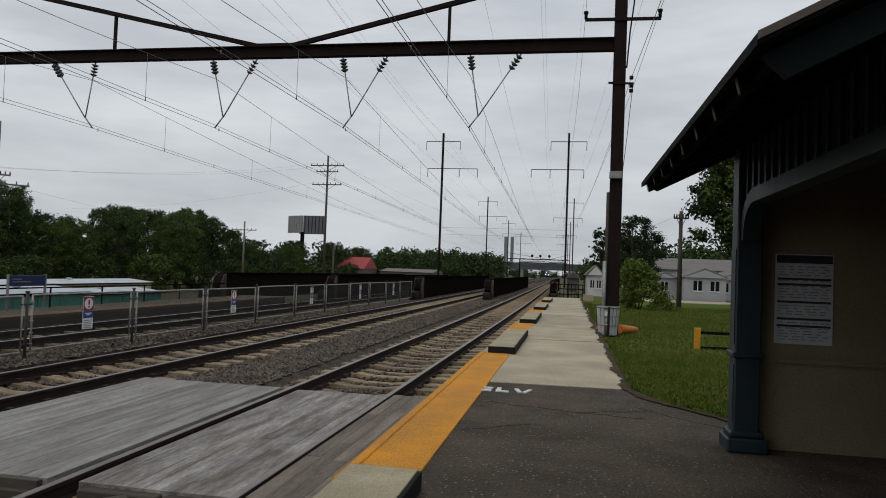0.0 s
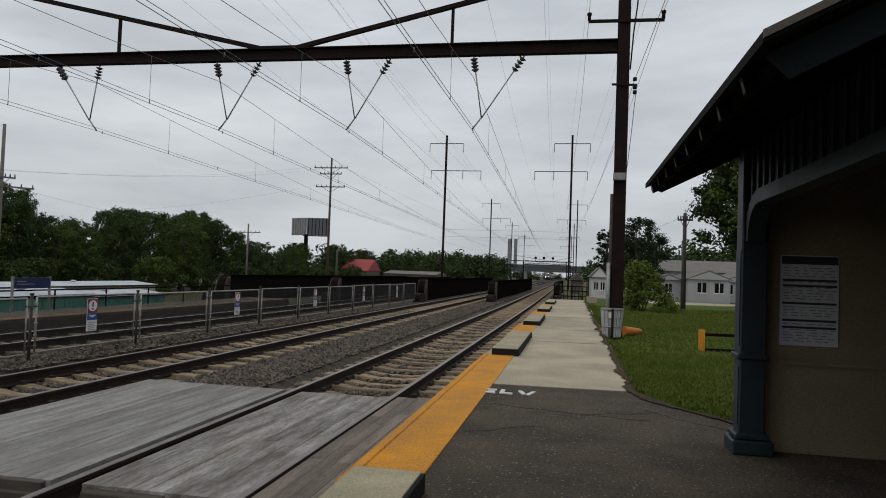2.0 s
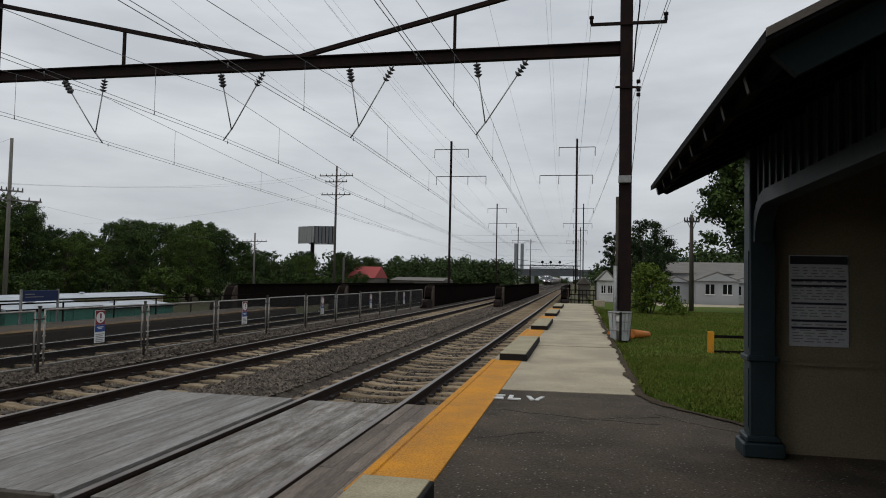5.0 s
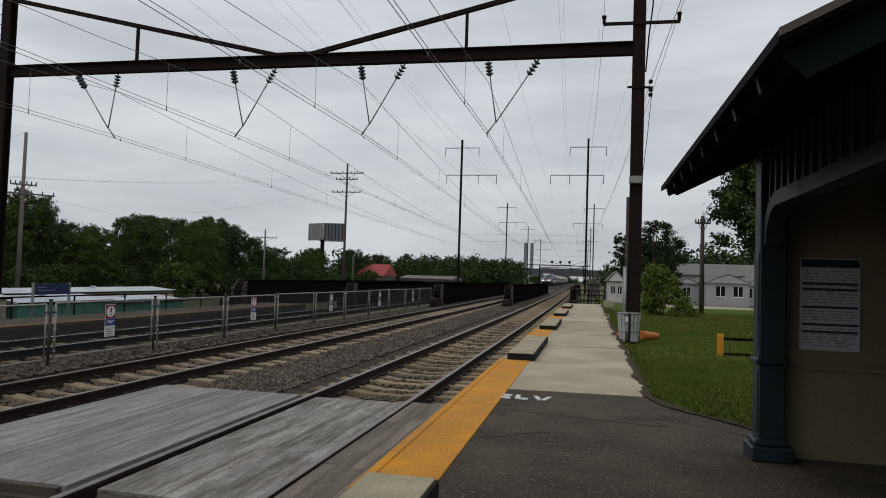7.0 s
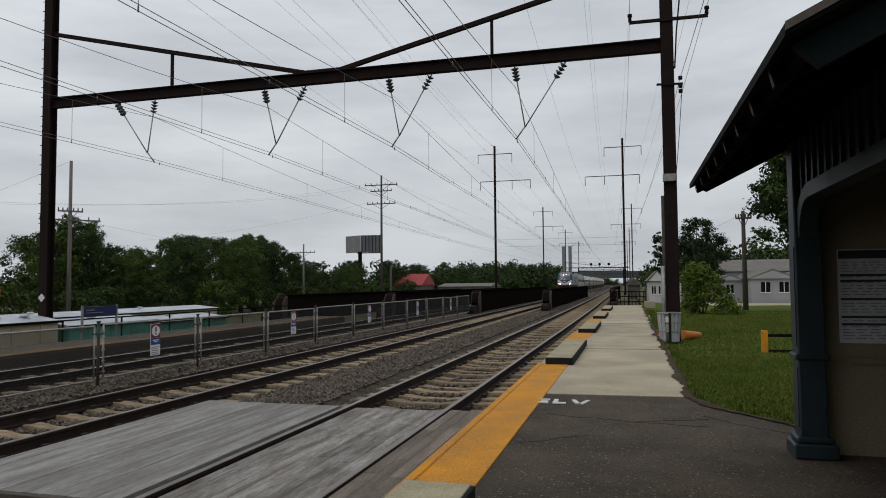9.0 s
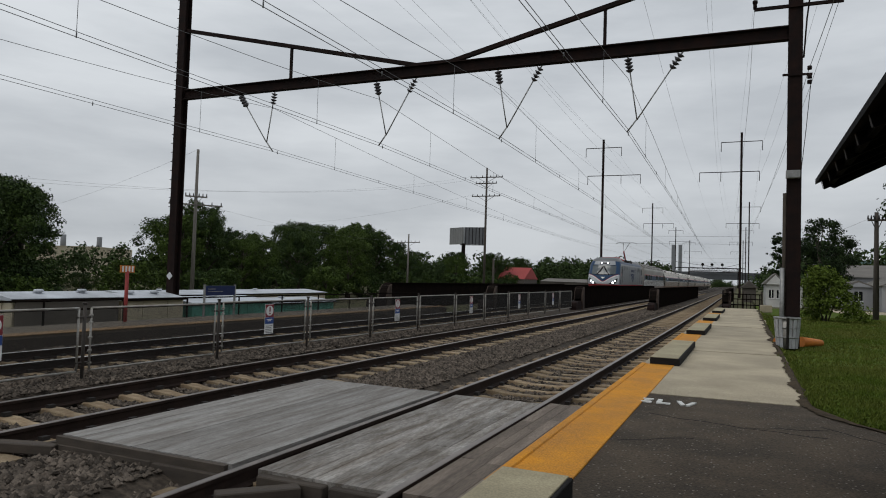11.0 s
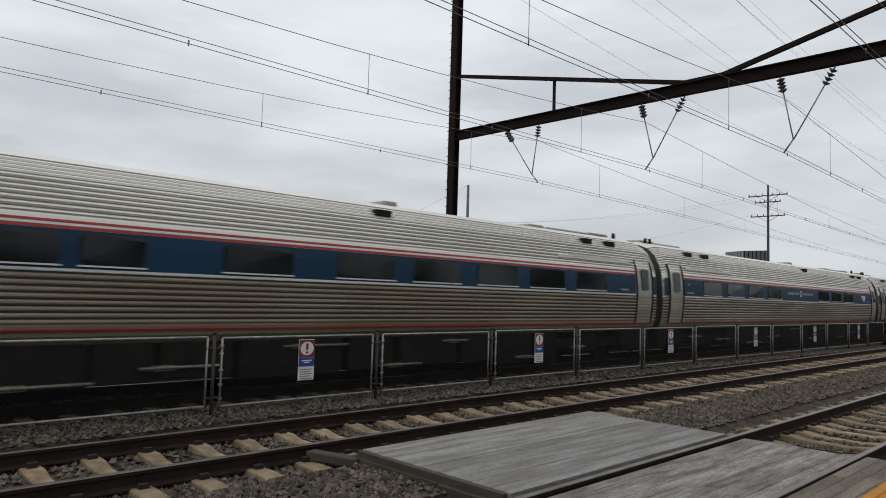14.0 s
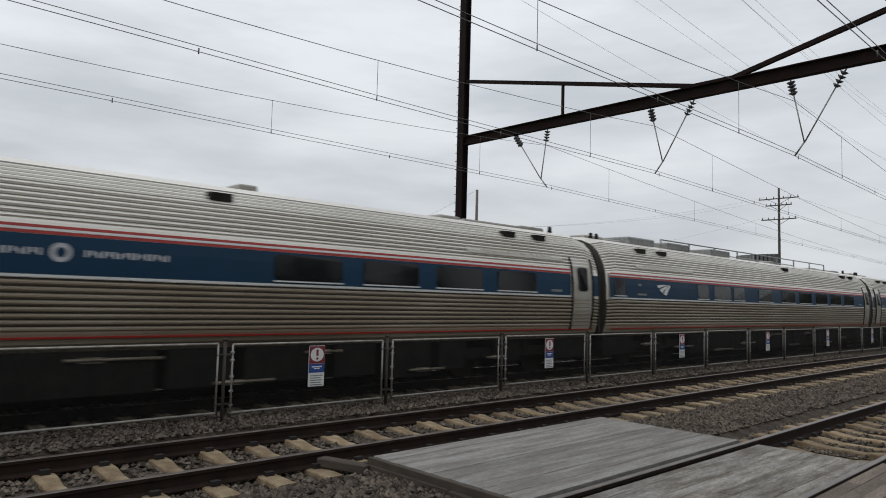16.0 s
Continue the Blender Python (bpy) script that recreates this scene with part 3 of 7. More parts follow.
def make_crossing():
    cr = thing("plank_crossing", (0, 0, 0), "weathered grey plank crossing laid level with the rails", "crossing", kind="structure")
    rng = random.Random(2)
    for x0, x1, y0, y1, n, z in ((-3.05, -0.83, 4.93, 9.52, 9, 0.025), (-0.66, 0.68, 5.08, 9.75, 9, -0.03), (0.80, 1.40, 5.12, 9.82, 4, -0.025)):
        w = (x1 - x0) / n
        for i in range(n):
            bm = bmesh.new()
            xi = x0 + i * w
            a, b = y0 + rng.uniform(-0.004, 0.004), y1 + rng.uniform(-0.012, 0.012)
            cuts = [a, b] if x0 < -1 else [a, y0 + (b - y0) * rng.uniform(0.25, 0.45), y0 + (b - y0) * rng.uniform(0.6, 0.8), b]
            for c, d in zip(cuts, cuts[1:]):
                bm = bmesh.new()
                box(bm, xi + 0.002, xi + w - 0.002, c + 0.0015, d - 0.0015, -0.12, z - rng.uniform(0, 0.004))
                part("plank", bm, PLANK_BROWN if x0 > 0 else (PLANK_MID if x0 > -1 else PLANK), cr)
    # dark timber colour stands for the shadow on the panel's front face
    bm = bmesh.new()
    box(bm, -3.07, -0.87, 4.87, 4.925, -0.15, 0.018, bevel=0.004)
    part("edge_board", bm, BEAM_WOOD, cr, "straight edge board, darkened as its face lies in shadow")
    for x0, x1, y in ((-3.2, -1.75, 4.86), (-1.7, -0.9, 4.83), (-0.6, 0.1, 4.98), (0.15, 0.62, 5.0), (0.87, 1.42, 5.03)):
        bm = bmesh.new()
        box(bm, x0, x1, y, y + 0.16, -0.22, -0.06, bevel=0.01)
        part("end_timber", bm, BEAM_WOOD, cr)
    for y in (5.6, 7.2, 8.8):
        bm = bmesh.new()
        box(bm, -3.3, 1.4, y, y + 0.2, -0.32, -0.095)
        part("bearer", bm, BEAM_WOOD, cr)
    for x, y, a in ((-3.35, 4.75, 0.3), (-0.35, 4.7, 0.8)):
        bm = bmesh.new()
        box(bm, -0.35, 0.35, -0.08, 0.08, -0.16, -0.06, bevel=0.01)
        o = part("loose_timber", bm, BEAM_WOOD, cr, at=(x, y, 0))
        o.rotation_euler = (0, 0, a)


make_crossing()


def make_fence():
    fx = -6.7
    post = bmesh.new()
    rod(post, (0, 0, -0.35), (0, 0, 1.12), 0.028, seg=8)
    rod(post, (0, 0, 1.12), (0, 0, 1.15), 0.04, seg=8)
    for z in (0.15, 0.9):
        rod(post, (0, -0.14, z), (0, 0.14, z), 0.018, seg=6)
    post = mesh_of(post, POST_STEEL, "post")
    frame_me = bmesh.new()
    for a, b in (((0, 0, 0), (0, 2.95, 0)), ((0, 0, 1.04), (0, 2.95, 1.04)), ((0, 0, 0), (0, 0, 1.04)), ((0, 2.95, 0), (0, 2.95, 1.04))):
        rod(frame_me, a, b, 0.018, seg=6)
    for z in (0.12, 0.33, 0.55, 0.8, 0.92):
        rod(frame_me, (0.0, -0.035, z), (0, 0.03, z), 0.02, seg=5)
    frame_me = mesh_of(frame_me, FENCE_PIPE, "panel_frame")
    wires = bmesh.new()
    for i in range(1, 236):
        y = i * 0.0125
        bar(wires, (0, y, 0), (0, y, 1.04), 0.0021, 0.0021)
    for i in range(1, 83):
        bar(wires, (0.003, 0, i * 0.0125), (0.003, 2.95, i * 0.0125), 0.0021, 0.0021)
    wires = mesh_of(wires, MESH_WIRE, "wire_mesh")
    sf = thing("track_fence", (fx, 0, 0), "grey steel fence of wire mesh panels between the tracks", "fence")
    k = 0
    y = 4.85 - 3.19 * 5
    while y < 43:
        part("post", post, None, sf, at=(0, y, 0))
        if y < 40:
            p = part("panel", frame_me, None, sf, at=(0, y + 0.13, 0.02 + 0.012 * math.sin(k * 2.0)))
            part("wire_mesh", wires, None, p, "dark wire mesh infill")
        k += 1
        y += 3.19
    # warning signs on every second panel
    plate, top, disc, txt = bmesh.new(), bmesh.new(), bmesh.new(), bmesh.new()
    box(plate, 0, 0.012, -0.14, 0.14, -0.38, 0.30, bevel=0.003)
    box(top, 0.0125, 0.016, -0.135, 0.135, 0.0, 0.295)
    rod(disc, (0.016, 0, 0.15), (0.020, 0, 0.15), 0.115, seg=24)
    bar(txt, (0.023, 0, 0.13), (0.023, 0, 0.235), 0.006, 0.035)
    rod(txt, (0.02, 0, 0.085), (0.026, 0, 0.085), 0.02, seg=10)
    blue = bmesh.new()
    box(blue, 0.0125, 0.016, -0.135, 0.135, -0.15, -0.004)
    line = bmesh.new()
    for z, w in ((-0.06, 0.09), (-0.09, 0.05)):
        box(line, 0.0165, 0.018, -w, w, z, z + 0.018)
    grey = bmesh.new()
    for i in range(5):
        box(grey, 0.0125, 0.0145, -0.11, 0.11 - 0.03 * (i % 2), -0.36 + i * 0.038, -0.345 + i * 0.038)
    meshes = [mesh_of(b, m) for b, m in ((plate, WHITE), (top, SIGN_RED), (disc, WHITE), (txt, SIGN_RED), (blue, SIGN_BLUE), (line, WHITE), (grey, GALV))]
    for i in range(-1, 6):
        s = thing("warning_sign", (fx + 0.03, 6.49 + 6.36 * i, 0.70), "red, white and blue warning sign hung on the fence", "sign", "fence warning signs")
        s.scale = (1, 1.12, 1)
        for nm, me in zip(("plate", "red_field", "disc", "exclamation_mark", "blue_field", "text_bars", "small_print"), meshes):
            part(nm, me, None, s)


make_fence()


# ---- bridge girders ----
def make_girder(x0, y0, y1, top):
    g = thing("bridge_girder", (0, 0, 0), "blackened riveted steel plate girder with rounded ends", "girder", "bridge girders")
    bm = bmesh.new()
    r = 0.75
    prof = [(y0, -0.3), (y1, -0.3), (y1, top - r)] + [(y1 - r + r * math.cos(a), top - r + r * math.sin(a)) for a in [i * math.pi / 10 for i in range(1, 6)]]
    prof += [(y0 + r - r * math.sin(a), top - r + r * math.cos(a)) for a in [i * math.pi / 10 for i in range(0, 6)]]
    prism(bm, [(x0 + bend(y) - 0.03, y, z) for y, z in prof], (0.06, 0, 0))
    part("web_plate", bm, BLACK_STEEL, g)
    bm = bmesh.new()
    for (ya, za), (yb, zb) in zip(prof[1:], prof[2:] + prof[:1]):
        if (ya, za) == (yb, zb):
            continue
        prism(bm, [(x0 + bend(ya) - 0.22, ya, za), (x0 + bend(ya) + 0.22, ya, za), (x0 + bend(yb) + 0.22, yb, zb), (x0 + bend(yb) - 0.22, yb, zb)], (0, 0.0, 0.03) if abs(zb - za) < abs(yb - ya) else (0, 0.03 if ya > y0 + 5 else -0.03, 0))
    part("flange", bm, BLACK_STEEL, g, "rusty brown flange plate")
    bm = bmesh.new()
    q = [(y0 - 1.5, -0.3), (y0 - 0.05, -0.3), (y0 - 0.05, 0.42), (y0 - 1.15, 0.42), (y0 - 1.4, 0.3), (y0 - 1.5, 0.1)]
    prism(bm, [(x0 - 0.22, y, z) for y, z in q], (0.44, 0, 0))
    part("end_block", bm, POLE_STEEL, g, "low rusty end block")
    bm = bmesh.new()
    q = [(y0 - 0.03, -0.3), (y0 + 0.5, -0.3), (y0 + 0.5, top - 0.05), (y0 + 0.3, top - 0.12), (y0 + 0.08, top - 0.4), (y0 - 0.03, top - 0.8)]
    prism(bm, [(x0 - 0.30, y, z) for y, z in q], (0.60, 0, 0))
    part("end_casing", bm, RUST, g, "rounded rusty end casing")


for x0, y0, y1, top in ((2.12, 53, 92, 1.35), (-2.3, 48, 98, 1.36), (-6.6, 44.5, 86, 1.36), (-11.1, 40.0, 82, 1.3), (-15.6, 34.5, 78, 1.25)):
    make_girder(x0, y0, y1, top)


# ---- overhead line ----
def insulator(bm, a, b, n=4, mi=1):
    a, b = Vector(a), Vector(b)
    for i in range(n):
        p, q = a.lerp(b, (i + 0.15) / n), a.lerp(b, (i + 0.75) / n)
        rod(bm, p, q, 0.13, 0.05, seg=10, mi=mi)
    rod(bm, a, b, 0.02, seg=5, mi=0)


WIRE_X = (-0.05, -4.25, -8.85, -13.57)
SUPPORTS = (-25, 21.5, 125, 231, 332, 430)


def wire_dx(y):
    return bend(y) - 1.85 * min(1, max(0, (y - 25) / 95))


def i_section(bm, ends, w, h, t):
    """A rolled I-section between two points; its flanges face along the track when upright."""
    (xa, ya, za), (xb, yb, zb) = ends
    o = [(-w / 2, -h / 2), (w / 2, -h / 2), (w / 2, -h / 2 + t), (t / 2, -h / 2 + t), (t / 2, h / 2 - t), (w / 2, h / 2 - t), (w / 2, h / 2), (-w / 2, h / 2), (-w / 2, h / 2 - t), (-t / 2, h / 2 - t), (-t / 2, -h / 2 + t), (-w / 2, -h / 2 + t)]
    if abs(zb - za) > abs(xb - xa):
        prism(bm, [(xa + u, ya + v, za) for u, v in o], (0, 0, zb - za))
    else:
        prism(bm, [(xa, ya + u, za + v) for u, v in o], (xb - xa, 0, 0))


def h_pole(parent, x, y, z0, z1, w=0.36, steps=False):
    bm = bmesh.new()
    i_section(bm, [(x, y, z0), (x, y, z1)], w, w, 0.035)
    part("pole", bm, POLE_STEEL, parent, "dark brown steel H-section pole")
    if steps:
        bm = bmesh.new()
        z = z0 + 3
        while z < z1:
            rod(bm, (x - w / 2, y - w / 2 + 0.05, z), (x - w / 2 - 0.13, y - w / 2 + 0.05, z), 0.015, seg=5)
            z += 0.38
        tagged(part("step_irons", bm, POLE_STEEL, parent), kind="stuff")


def gantry_braces(bm, xl, xr, y):
    bar(bm, (xl + 0.1, y, 11.75), (-7.4, y, 9.22), 0.14, 0.14)
    bar(bm, (-6.1, y, 9.22), (xr - 0.1, y, 11.65), 0.14, 0.14)
    bar(bm, (-7.4, y, 9.22), (-6.1, y, 9.22), 0.2, 0.12)
    for x, z in ((-12.85, 10.44), (-0.8, 10.42)):
        bar(bm, (x, y, 9.17), (x, y, z), 0.09, 0.09)


def make_gantry(y, full, xl=-18.4, xr=4.58):
    dx = 0.0
    g = thing("catenary_gantry", (dx, 0, 0), "dark steel catenary gantry spanning the tracks" if full else "slender far catenary poles with crossarms over the tracks", "gantry", "catenary gantries")
    for x in (xl, xr):
        h_pole(g, x, y, -0.4 if x == xr else -0.6, 27.5, steps=(x == xl and y < 30))
    if not full:
        bm = bmesh.new()
        for z in (8.6, 9.9):
            rod(bm, (xl, y, z), (xr, y, z), 0.02, seg=4)
        part("span_wire", bm, WIRE, g)
    bm = bmesh.new()
    if full:
        i_section(bm, [(xl + 0.18, y, 9.0), (xr - 0.18, y, 9.0)], 0.26, 0.40, 0.035)
    if full:
        part("beam", bm, POLE_STEEL, g, "horizontal steel I-beam")
    bm = bmesh.new()
    if full:
        gantry_braces(bm, xl, xr, y)
        part("brace", bm, POLE_STEEL, g)
    # insulated hangers
    tops = ((-15.3, -13.57), (-9.04, -7.39), (-4.36, -2.81), (-0.08, 1.57)) if full and y < 30 else ()
    knots = (-13.88, -8.56, -3.98, 0.24)
    for (a, b), k, wx in zip(tops, knots, WIRE_X[::-1]):
        bm = bmesh.new()
        for top, side in ((a, 0), (b, 1)):
            p0, p1 = Vector((top, y, 8.8)), Vector((k, y, 6.78))
            e = p0.lerp(p1, 0.27)
            insulator(bm, p0.lerp(p1, 0.05), e)
            rod(bm, p0, p0.lerp(p1, 0.06), 0.025, seg=5)
            rod(bm, e, p1, 0.022, seg=6)
        rod(bm, (k, y, 6.8), (wx, y, 6.42), 0.025, seg=6)
        part("hanger", bm, [GALV, PORCELAIN], g, "V-shaped wire hanger with porcelain insulators")
    # crossarms of the power lines
    for x in (xl, xr):
        s = 1 if x == xl else -1
        for z, u, v in ((26.0, x - 3.2, x + 3.2), (20.9, x - (2.8 if s > 0 else 6.6), x + (6.6 if s > 0 else 2.8))):
            bm = bmesh.new()
            bar(bm, (u, y + 0.22, z), (v, y + 0.22, z), 0.1, 0.12)
            arm = part("crossarm", bm, POLE_STEEL, g)
            for xx in (u, v) + ((x + s * 3.2,) if z < 22 else ()):
                bm = bmesh.new()
                rod(bm, (xx, y + 0.22, z), (xx, y + 0.22, z - 1.6), 0.06, seg=6)
                part("insulator_string", bm, PORCELAIN, arm)
    return g


g0 = make_gantry(21.5, True)
for yy, left, right, beams in ((-25, -18.4, 4.58, False), (125, -20.7, 2.4, False), (231, -24.8, 4.0, False), (332, -26.6, 3.0, True), (430, -27.5, 1.5, True)):
    make_gantry(yy, beams, left, right)


def make_pole_fittings():
    y = 21.5
    bm = bmesh.new()
    bar(bm, (3.5, y - 0.2, 9.72), (5.75, y - 0.2, 9.7), 0.07, 0.09)
    for x in (3.52, 5.72):
        rod(bm, (x, y - 0.2, 9.74), (x, y - 0.2, 9.95), 0.05, seg=8)
        rod(bm, (x, y - 0.2, 9.9), (x, y - 0.2, 9.98), 0.07, seg=8)
    bar(bm, (4.25, y - 0.2, 7.75), (5.0, y - 0.2, 7.72), 0.05, 0.06)
    for z in (7.45, 7.6, 7.85):
        rod(bm, (4.93, y - 0.2, z), (4.93, y - 0.2, z + 0.1), 0.06, seg=8)
    tagged(part("line_bracket", bm, POLE_STEEL, g0), kind="stuff")
    bm = bmesh.new()
    box(bm, 4.36, 4.72, y - 0.36, y - 0.2, 4.8, 5.02, bevel=0.01)
    part("junction_box", bm, GALV, g0, "grey junction box")
    bm = bmesh.new()
    rod(bm, (4.35, y - 0.12, 0.1), (4.35, y - 0.12, 4.4), 0.05, seg=8)
    part("conduit", bm, BARK, g0)
    bm = bmesh.new()
    rod(bm, (4.3, y - 0.25, 0.1), (4.3, y - 0.25, 2.3), 0.06, seg=10)
    part("guard_tube", bm, GALV, g0, "pale grey cable guard tube")
    bm = bmesh.new()
    prism(bm, [(-18.4, 21.28, 1.26), (-18.24, 21.28, 1.42), (-18.4, 21.28, 1.58), (-18.56, 21.28, 1.42)], (0, 0.02, 0))
    part("diamond_plate", bm, PAPER, g0, "white diamond plate")


make_pole_fittings()


def wire_path(bm, pts, r):
    """One four-sided tube along the points."""
    last = None
    for i, p in enumerate(pts):
        d = (Vector(pts[min(i + 1, len(pts) - 1)]) - Vector(pts[max(i - 1, 0)])).normalized()
        u = d.cross(Vector((0, 0, 1)) if abs(d.z) < 0.9 else Vector((1, 0, 0))).normalized()
        v = d.cross(u)
        ring = [bm.verts.new(Vector(p) + (u * math.cos(a) + v * math.sin(a)) * r) for a in (0.785, 2.356, 3.927, 5.498)]
        if last:
            for k in range(4):
                bm.faces.new((last[k], last[(k + 1) % 4], ring[(k + 1) % 4], ring[k]))
        last = ring


def make_wires():
    for wx in WIRE_X:
        w = thing("contact_wire", (0, 0, 0), "thin overhead contact wire with messenger and droppers", "overhead wire", "overhead wires")
        con, mes = bmesh.new(), bmesh.new()
        for ya, yb in zip(SUPPORTS, SUPPORTS[1:]):
            n = 14
            P = []
            for i in range(n + 1):
                k = i / n
                y = ya + (yb - ya) * k
                x = wx + wire_dx(y)
                P.append((x, y, 8.1 - (1.15 if ya < 0 else 1.65) * 4 * k * (1 - k)))
            wire_path(mes, P, 0.008)
            Q = [(wx + wire_dx(ya + (yb - ya) * i / 4), ya + (yb - ya) * i / 4, 6.42 - 0.12 * (i in (1, 3)) - 0.18 * (i == 2)) for i in range(5)]
            wire_path(con, Q, 0.008)
            wire_path(con, [(a + 0.02, b, c + 0.10) for a, b, c in Q], 0.0075)
            for i in range(14):
                y = 17.6 - 5 * 8.35 + i * 8.35
                if not ya < y < yb or y > 130:
                    continue
                k = (y - ya) / (yb - ya)
                zc = 6.42 - 0.18 * math.sin(math.pi * k)
                zm = 8.1 - (1.15 if ya < 0 else 1.65) * 4 * k * (1 - k)
                rod(mes, (wx + wire_dx(y), y, zc), (wx + wire_dx(y), y, zm), 0.006, seg=4, caps=False)
                for q in (0, 4.2):
                    yy = y + q
                    rod(con, (wx + wire_dx(yy), yy, zc - 0.01), (wx + wire_dx(yy), yy, zc + 0.10), 0.014, seg=5)
        part("contact_line", con, WIRE, w)
        part("messenger_line", mes, WIRE, w)
    lines = [(-21.6, 24.4), (-15.2, 24.4), (-21.2, 19.3), (-11.8, 19.3), (-15.2, 19.3), (1.38, 24.4), (7.78, 24.4), (-2.0, 19.3), (7.38, 19.3), (1.4, 19.3), (-18.4, 27.5), (4.58, 27.5), (3.52, 9.98), (5.72, 9.98), (4.93, 7.9)]
    for x, z in lines:
        w = bmesh.new()
        for ya, yb in zip(SUPPORTS, SUPPORTS[1:]):
            P = []
            for i in range(13):
                k = i / 12
                y = ya + (yb - ya) * k
                P.append((x + wire_dx(y), y, z - (1.6 if z > 12 else 0.8) * 4 * k * (1 - k)))
            wire_path(w, P, 0.008)
        tagged(part("power_line", w, WIRE), "thin power line wire strung between the catenary poles", "power line", "power lines")
    w = bmesh.new()
    wire_path(w, [(5.0, 21.3, 11.5), (4.95, 21.3, 10.2), (4.85, 21.28, 9.3), (4.78, 21.3, 8.2)], 0.03)
    wire_path(w, [(4.98, 21.3, 7.7), (4.86, 21.3, 6.2), (4.75, 21.4, 5.0)], 0.012)
    part("drop_cable", w, BLACK_STEEL, g0)


make_wires()


# ---- shelter ----
def make_shelter():
    s = thing("shelter", (0, 0, 0), "dark teal and cream platform shelter with a low gable roof", "shelter")
    fl = 0.155
    xs, xb, ya, yb = 4.98, 8.2, 3.35, 7.42
    # far wall, and an unseen back wall added to keep light out
    bm = bmesh.new()
    box(bm, xs + 0.1, xb, yb, yb + 0.18, fl, 3.15)
    part("end_wall", bm, CREAM, s, "stained cream stucco end wall, toned down for the shelter's shade")
    bm = bmesh.new()
    box(bm, xb, xb + 0.18, ya, yb + 0.18, fl, 3.2)
    part("unseen_back_wall", bm, CREAM, s)
    bm = bmesh.new()
    box(bm, xs + 0.1, xb, yb - 0.035, yb, 1.03, 1.065)
    box(bm, xs + 0.1, xb, yb - 0.02, yb, 1.095, 1.115)
    part("chair_rail", bm, CREAM, s)
    # columns with base and cap mould
    for y in (yb - 0.1, 3.5):
        bm = bmesh.new()
        box(bm, xs - 0.08, xs + 0.16, y - 0.11, y + 0.13, fl, 3.2, bevel=0.012)
        for z0, z1 in ((fl + 0.28, 1.0), (1.2, 2.15)):
            box(bm, xs - 0.088, xs - 0.08, y - 0.08, y + 0.10, z0, z1)
        col = part("column", bm, TEAL, s, "dark teal timber column with moulded base")
        for nm, q, z0, z1 in (("plinth", 0.15, fl, fl + 0.14), ("base_mould", 0.12, fl + 0.142, fl + 0.2), ("collar", 0.11, 1.07, 1.13)):
            bm = bmesh.new()
            box(bm, xs - q, xs + q + 0.08, y - q - 0.03, y + q + 0.05, z0, z1, bevel=0.015)
            part(nm, bm, TEAL, col)
    # arched header over the side opening
    bm = bmesh.new()
    y0, y1, zt = 3.63, yb - 0.21, 2.6
    out = [(y1, 2.2)] + [(y1 - 0.42 + 0.42 * math.cos(a), 2.2 + 0.40 * math.sin(a)) for a in [i * math.pi / 12 for i in range(1, 6)]] + [(y1 - 0.42, zt)]
    out += [(y0 + 0.42, zt)] + [(y0 + 0.42 - 0.42 * math.sin(a), 2.2 + 0.40 * math.cos(a)) for a in [i * math.pi / 12 for i in range(1, 6)]] + [(y0, 2.2)]
    for (a, b), (c, d) in zip(out, out[1:]):
        bar(bm, (xs + 0.03, a, b + 0.04), (xs + 0.03, c, d + 0.04), 0.16, 0.13)
    part("arch_trim", bm, TEAL, s)
    for i in range(17):
        y = y0 + (y1 - y0) * (i + 0.5) / 17
        edge = 0.0
        for e in (y - y0, y1 - y):
            if e < 0.42:
                edge = max(edge, 0.40 - math.sqrt(max(0, 0.42 ** 2 - (0.42 - e) ** 2)) * 0.95)
        bm = bmesh.new()
        box(bm, xs + 0.0, xs + 0.05, y - 0.085, y + 0.085, zt - edge + 0.05, 3.3)
        box(bm, xs - 0.03, xs + 0.0, y - 0.025, y + 0.025, zt - edge + 0.08, 3.25)
        part("siding_board", bm, TEAL, s)
    # roof
    xr, zr, xe, ze = 6.55, 4.06, 4.0, 2.80
    xo, zo = 9.1, 2.80
    y0, y1 = 2.97, 7.62
    bm = bmesh.new()
    prism(bm, [(xe, y0, ze), (xr, y0, zr), (xo, y0, zo), (xo, y0, zo + 0.06), (xr, y0, zr + 0.06), (xe, y0, ze + 0.05)], (0, y1 - y0, 0))
    part("roof", bm, ROOF_DARK, s, "shingle gable roof with deep eaves, near black for their shade")
    bm = bmesh.new()
    prism(bm, [(xe, y0 - 0.012, ze + 0.018), (xr, y0 - 0.012, zr + 0.028), (xr, y0 - 0.012, zr + 0.064), (xe, y0 - 0.012, ze + 0.054)], (0, 0.01, 0))
    part("rake_flashing", bm, TRIM_GREY, s, "pale metal flashing on the rake")
    # the far board takes the near-black colour of the eave shade
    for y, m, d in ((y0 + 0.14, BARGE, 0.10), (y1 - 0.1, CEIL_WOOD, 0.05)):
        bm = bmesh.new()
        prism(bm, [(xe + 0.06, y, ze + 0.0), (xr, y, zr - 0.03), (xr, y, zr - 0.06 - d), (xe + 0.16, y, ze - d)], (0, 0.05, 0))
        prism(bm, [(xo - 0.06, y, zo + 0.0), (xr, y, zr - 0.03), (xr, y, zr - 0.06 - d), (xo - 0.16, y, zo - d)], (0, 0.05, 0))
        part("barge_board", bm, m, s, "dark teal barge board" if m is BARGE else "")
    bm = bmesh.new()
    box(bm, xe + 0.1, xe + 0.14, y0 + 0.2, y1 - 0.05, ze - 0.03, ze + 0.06)
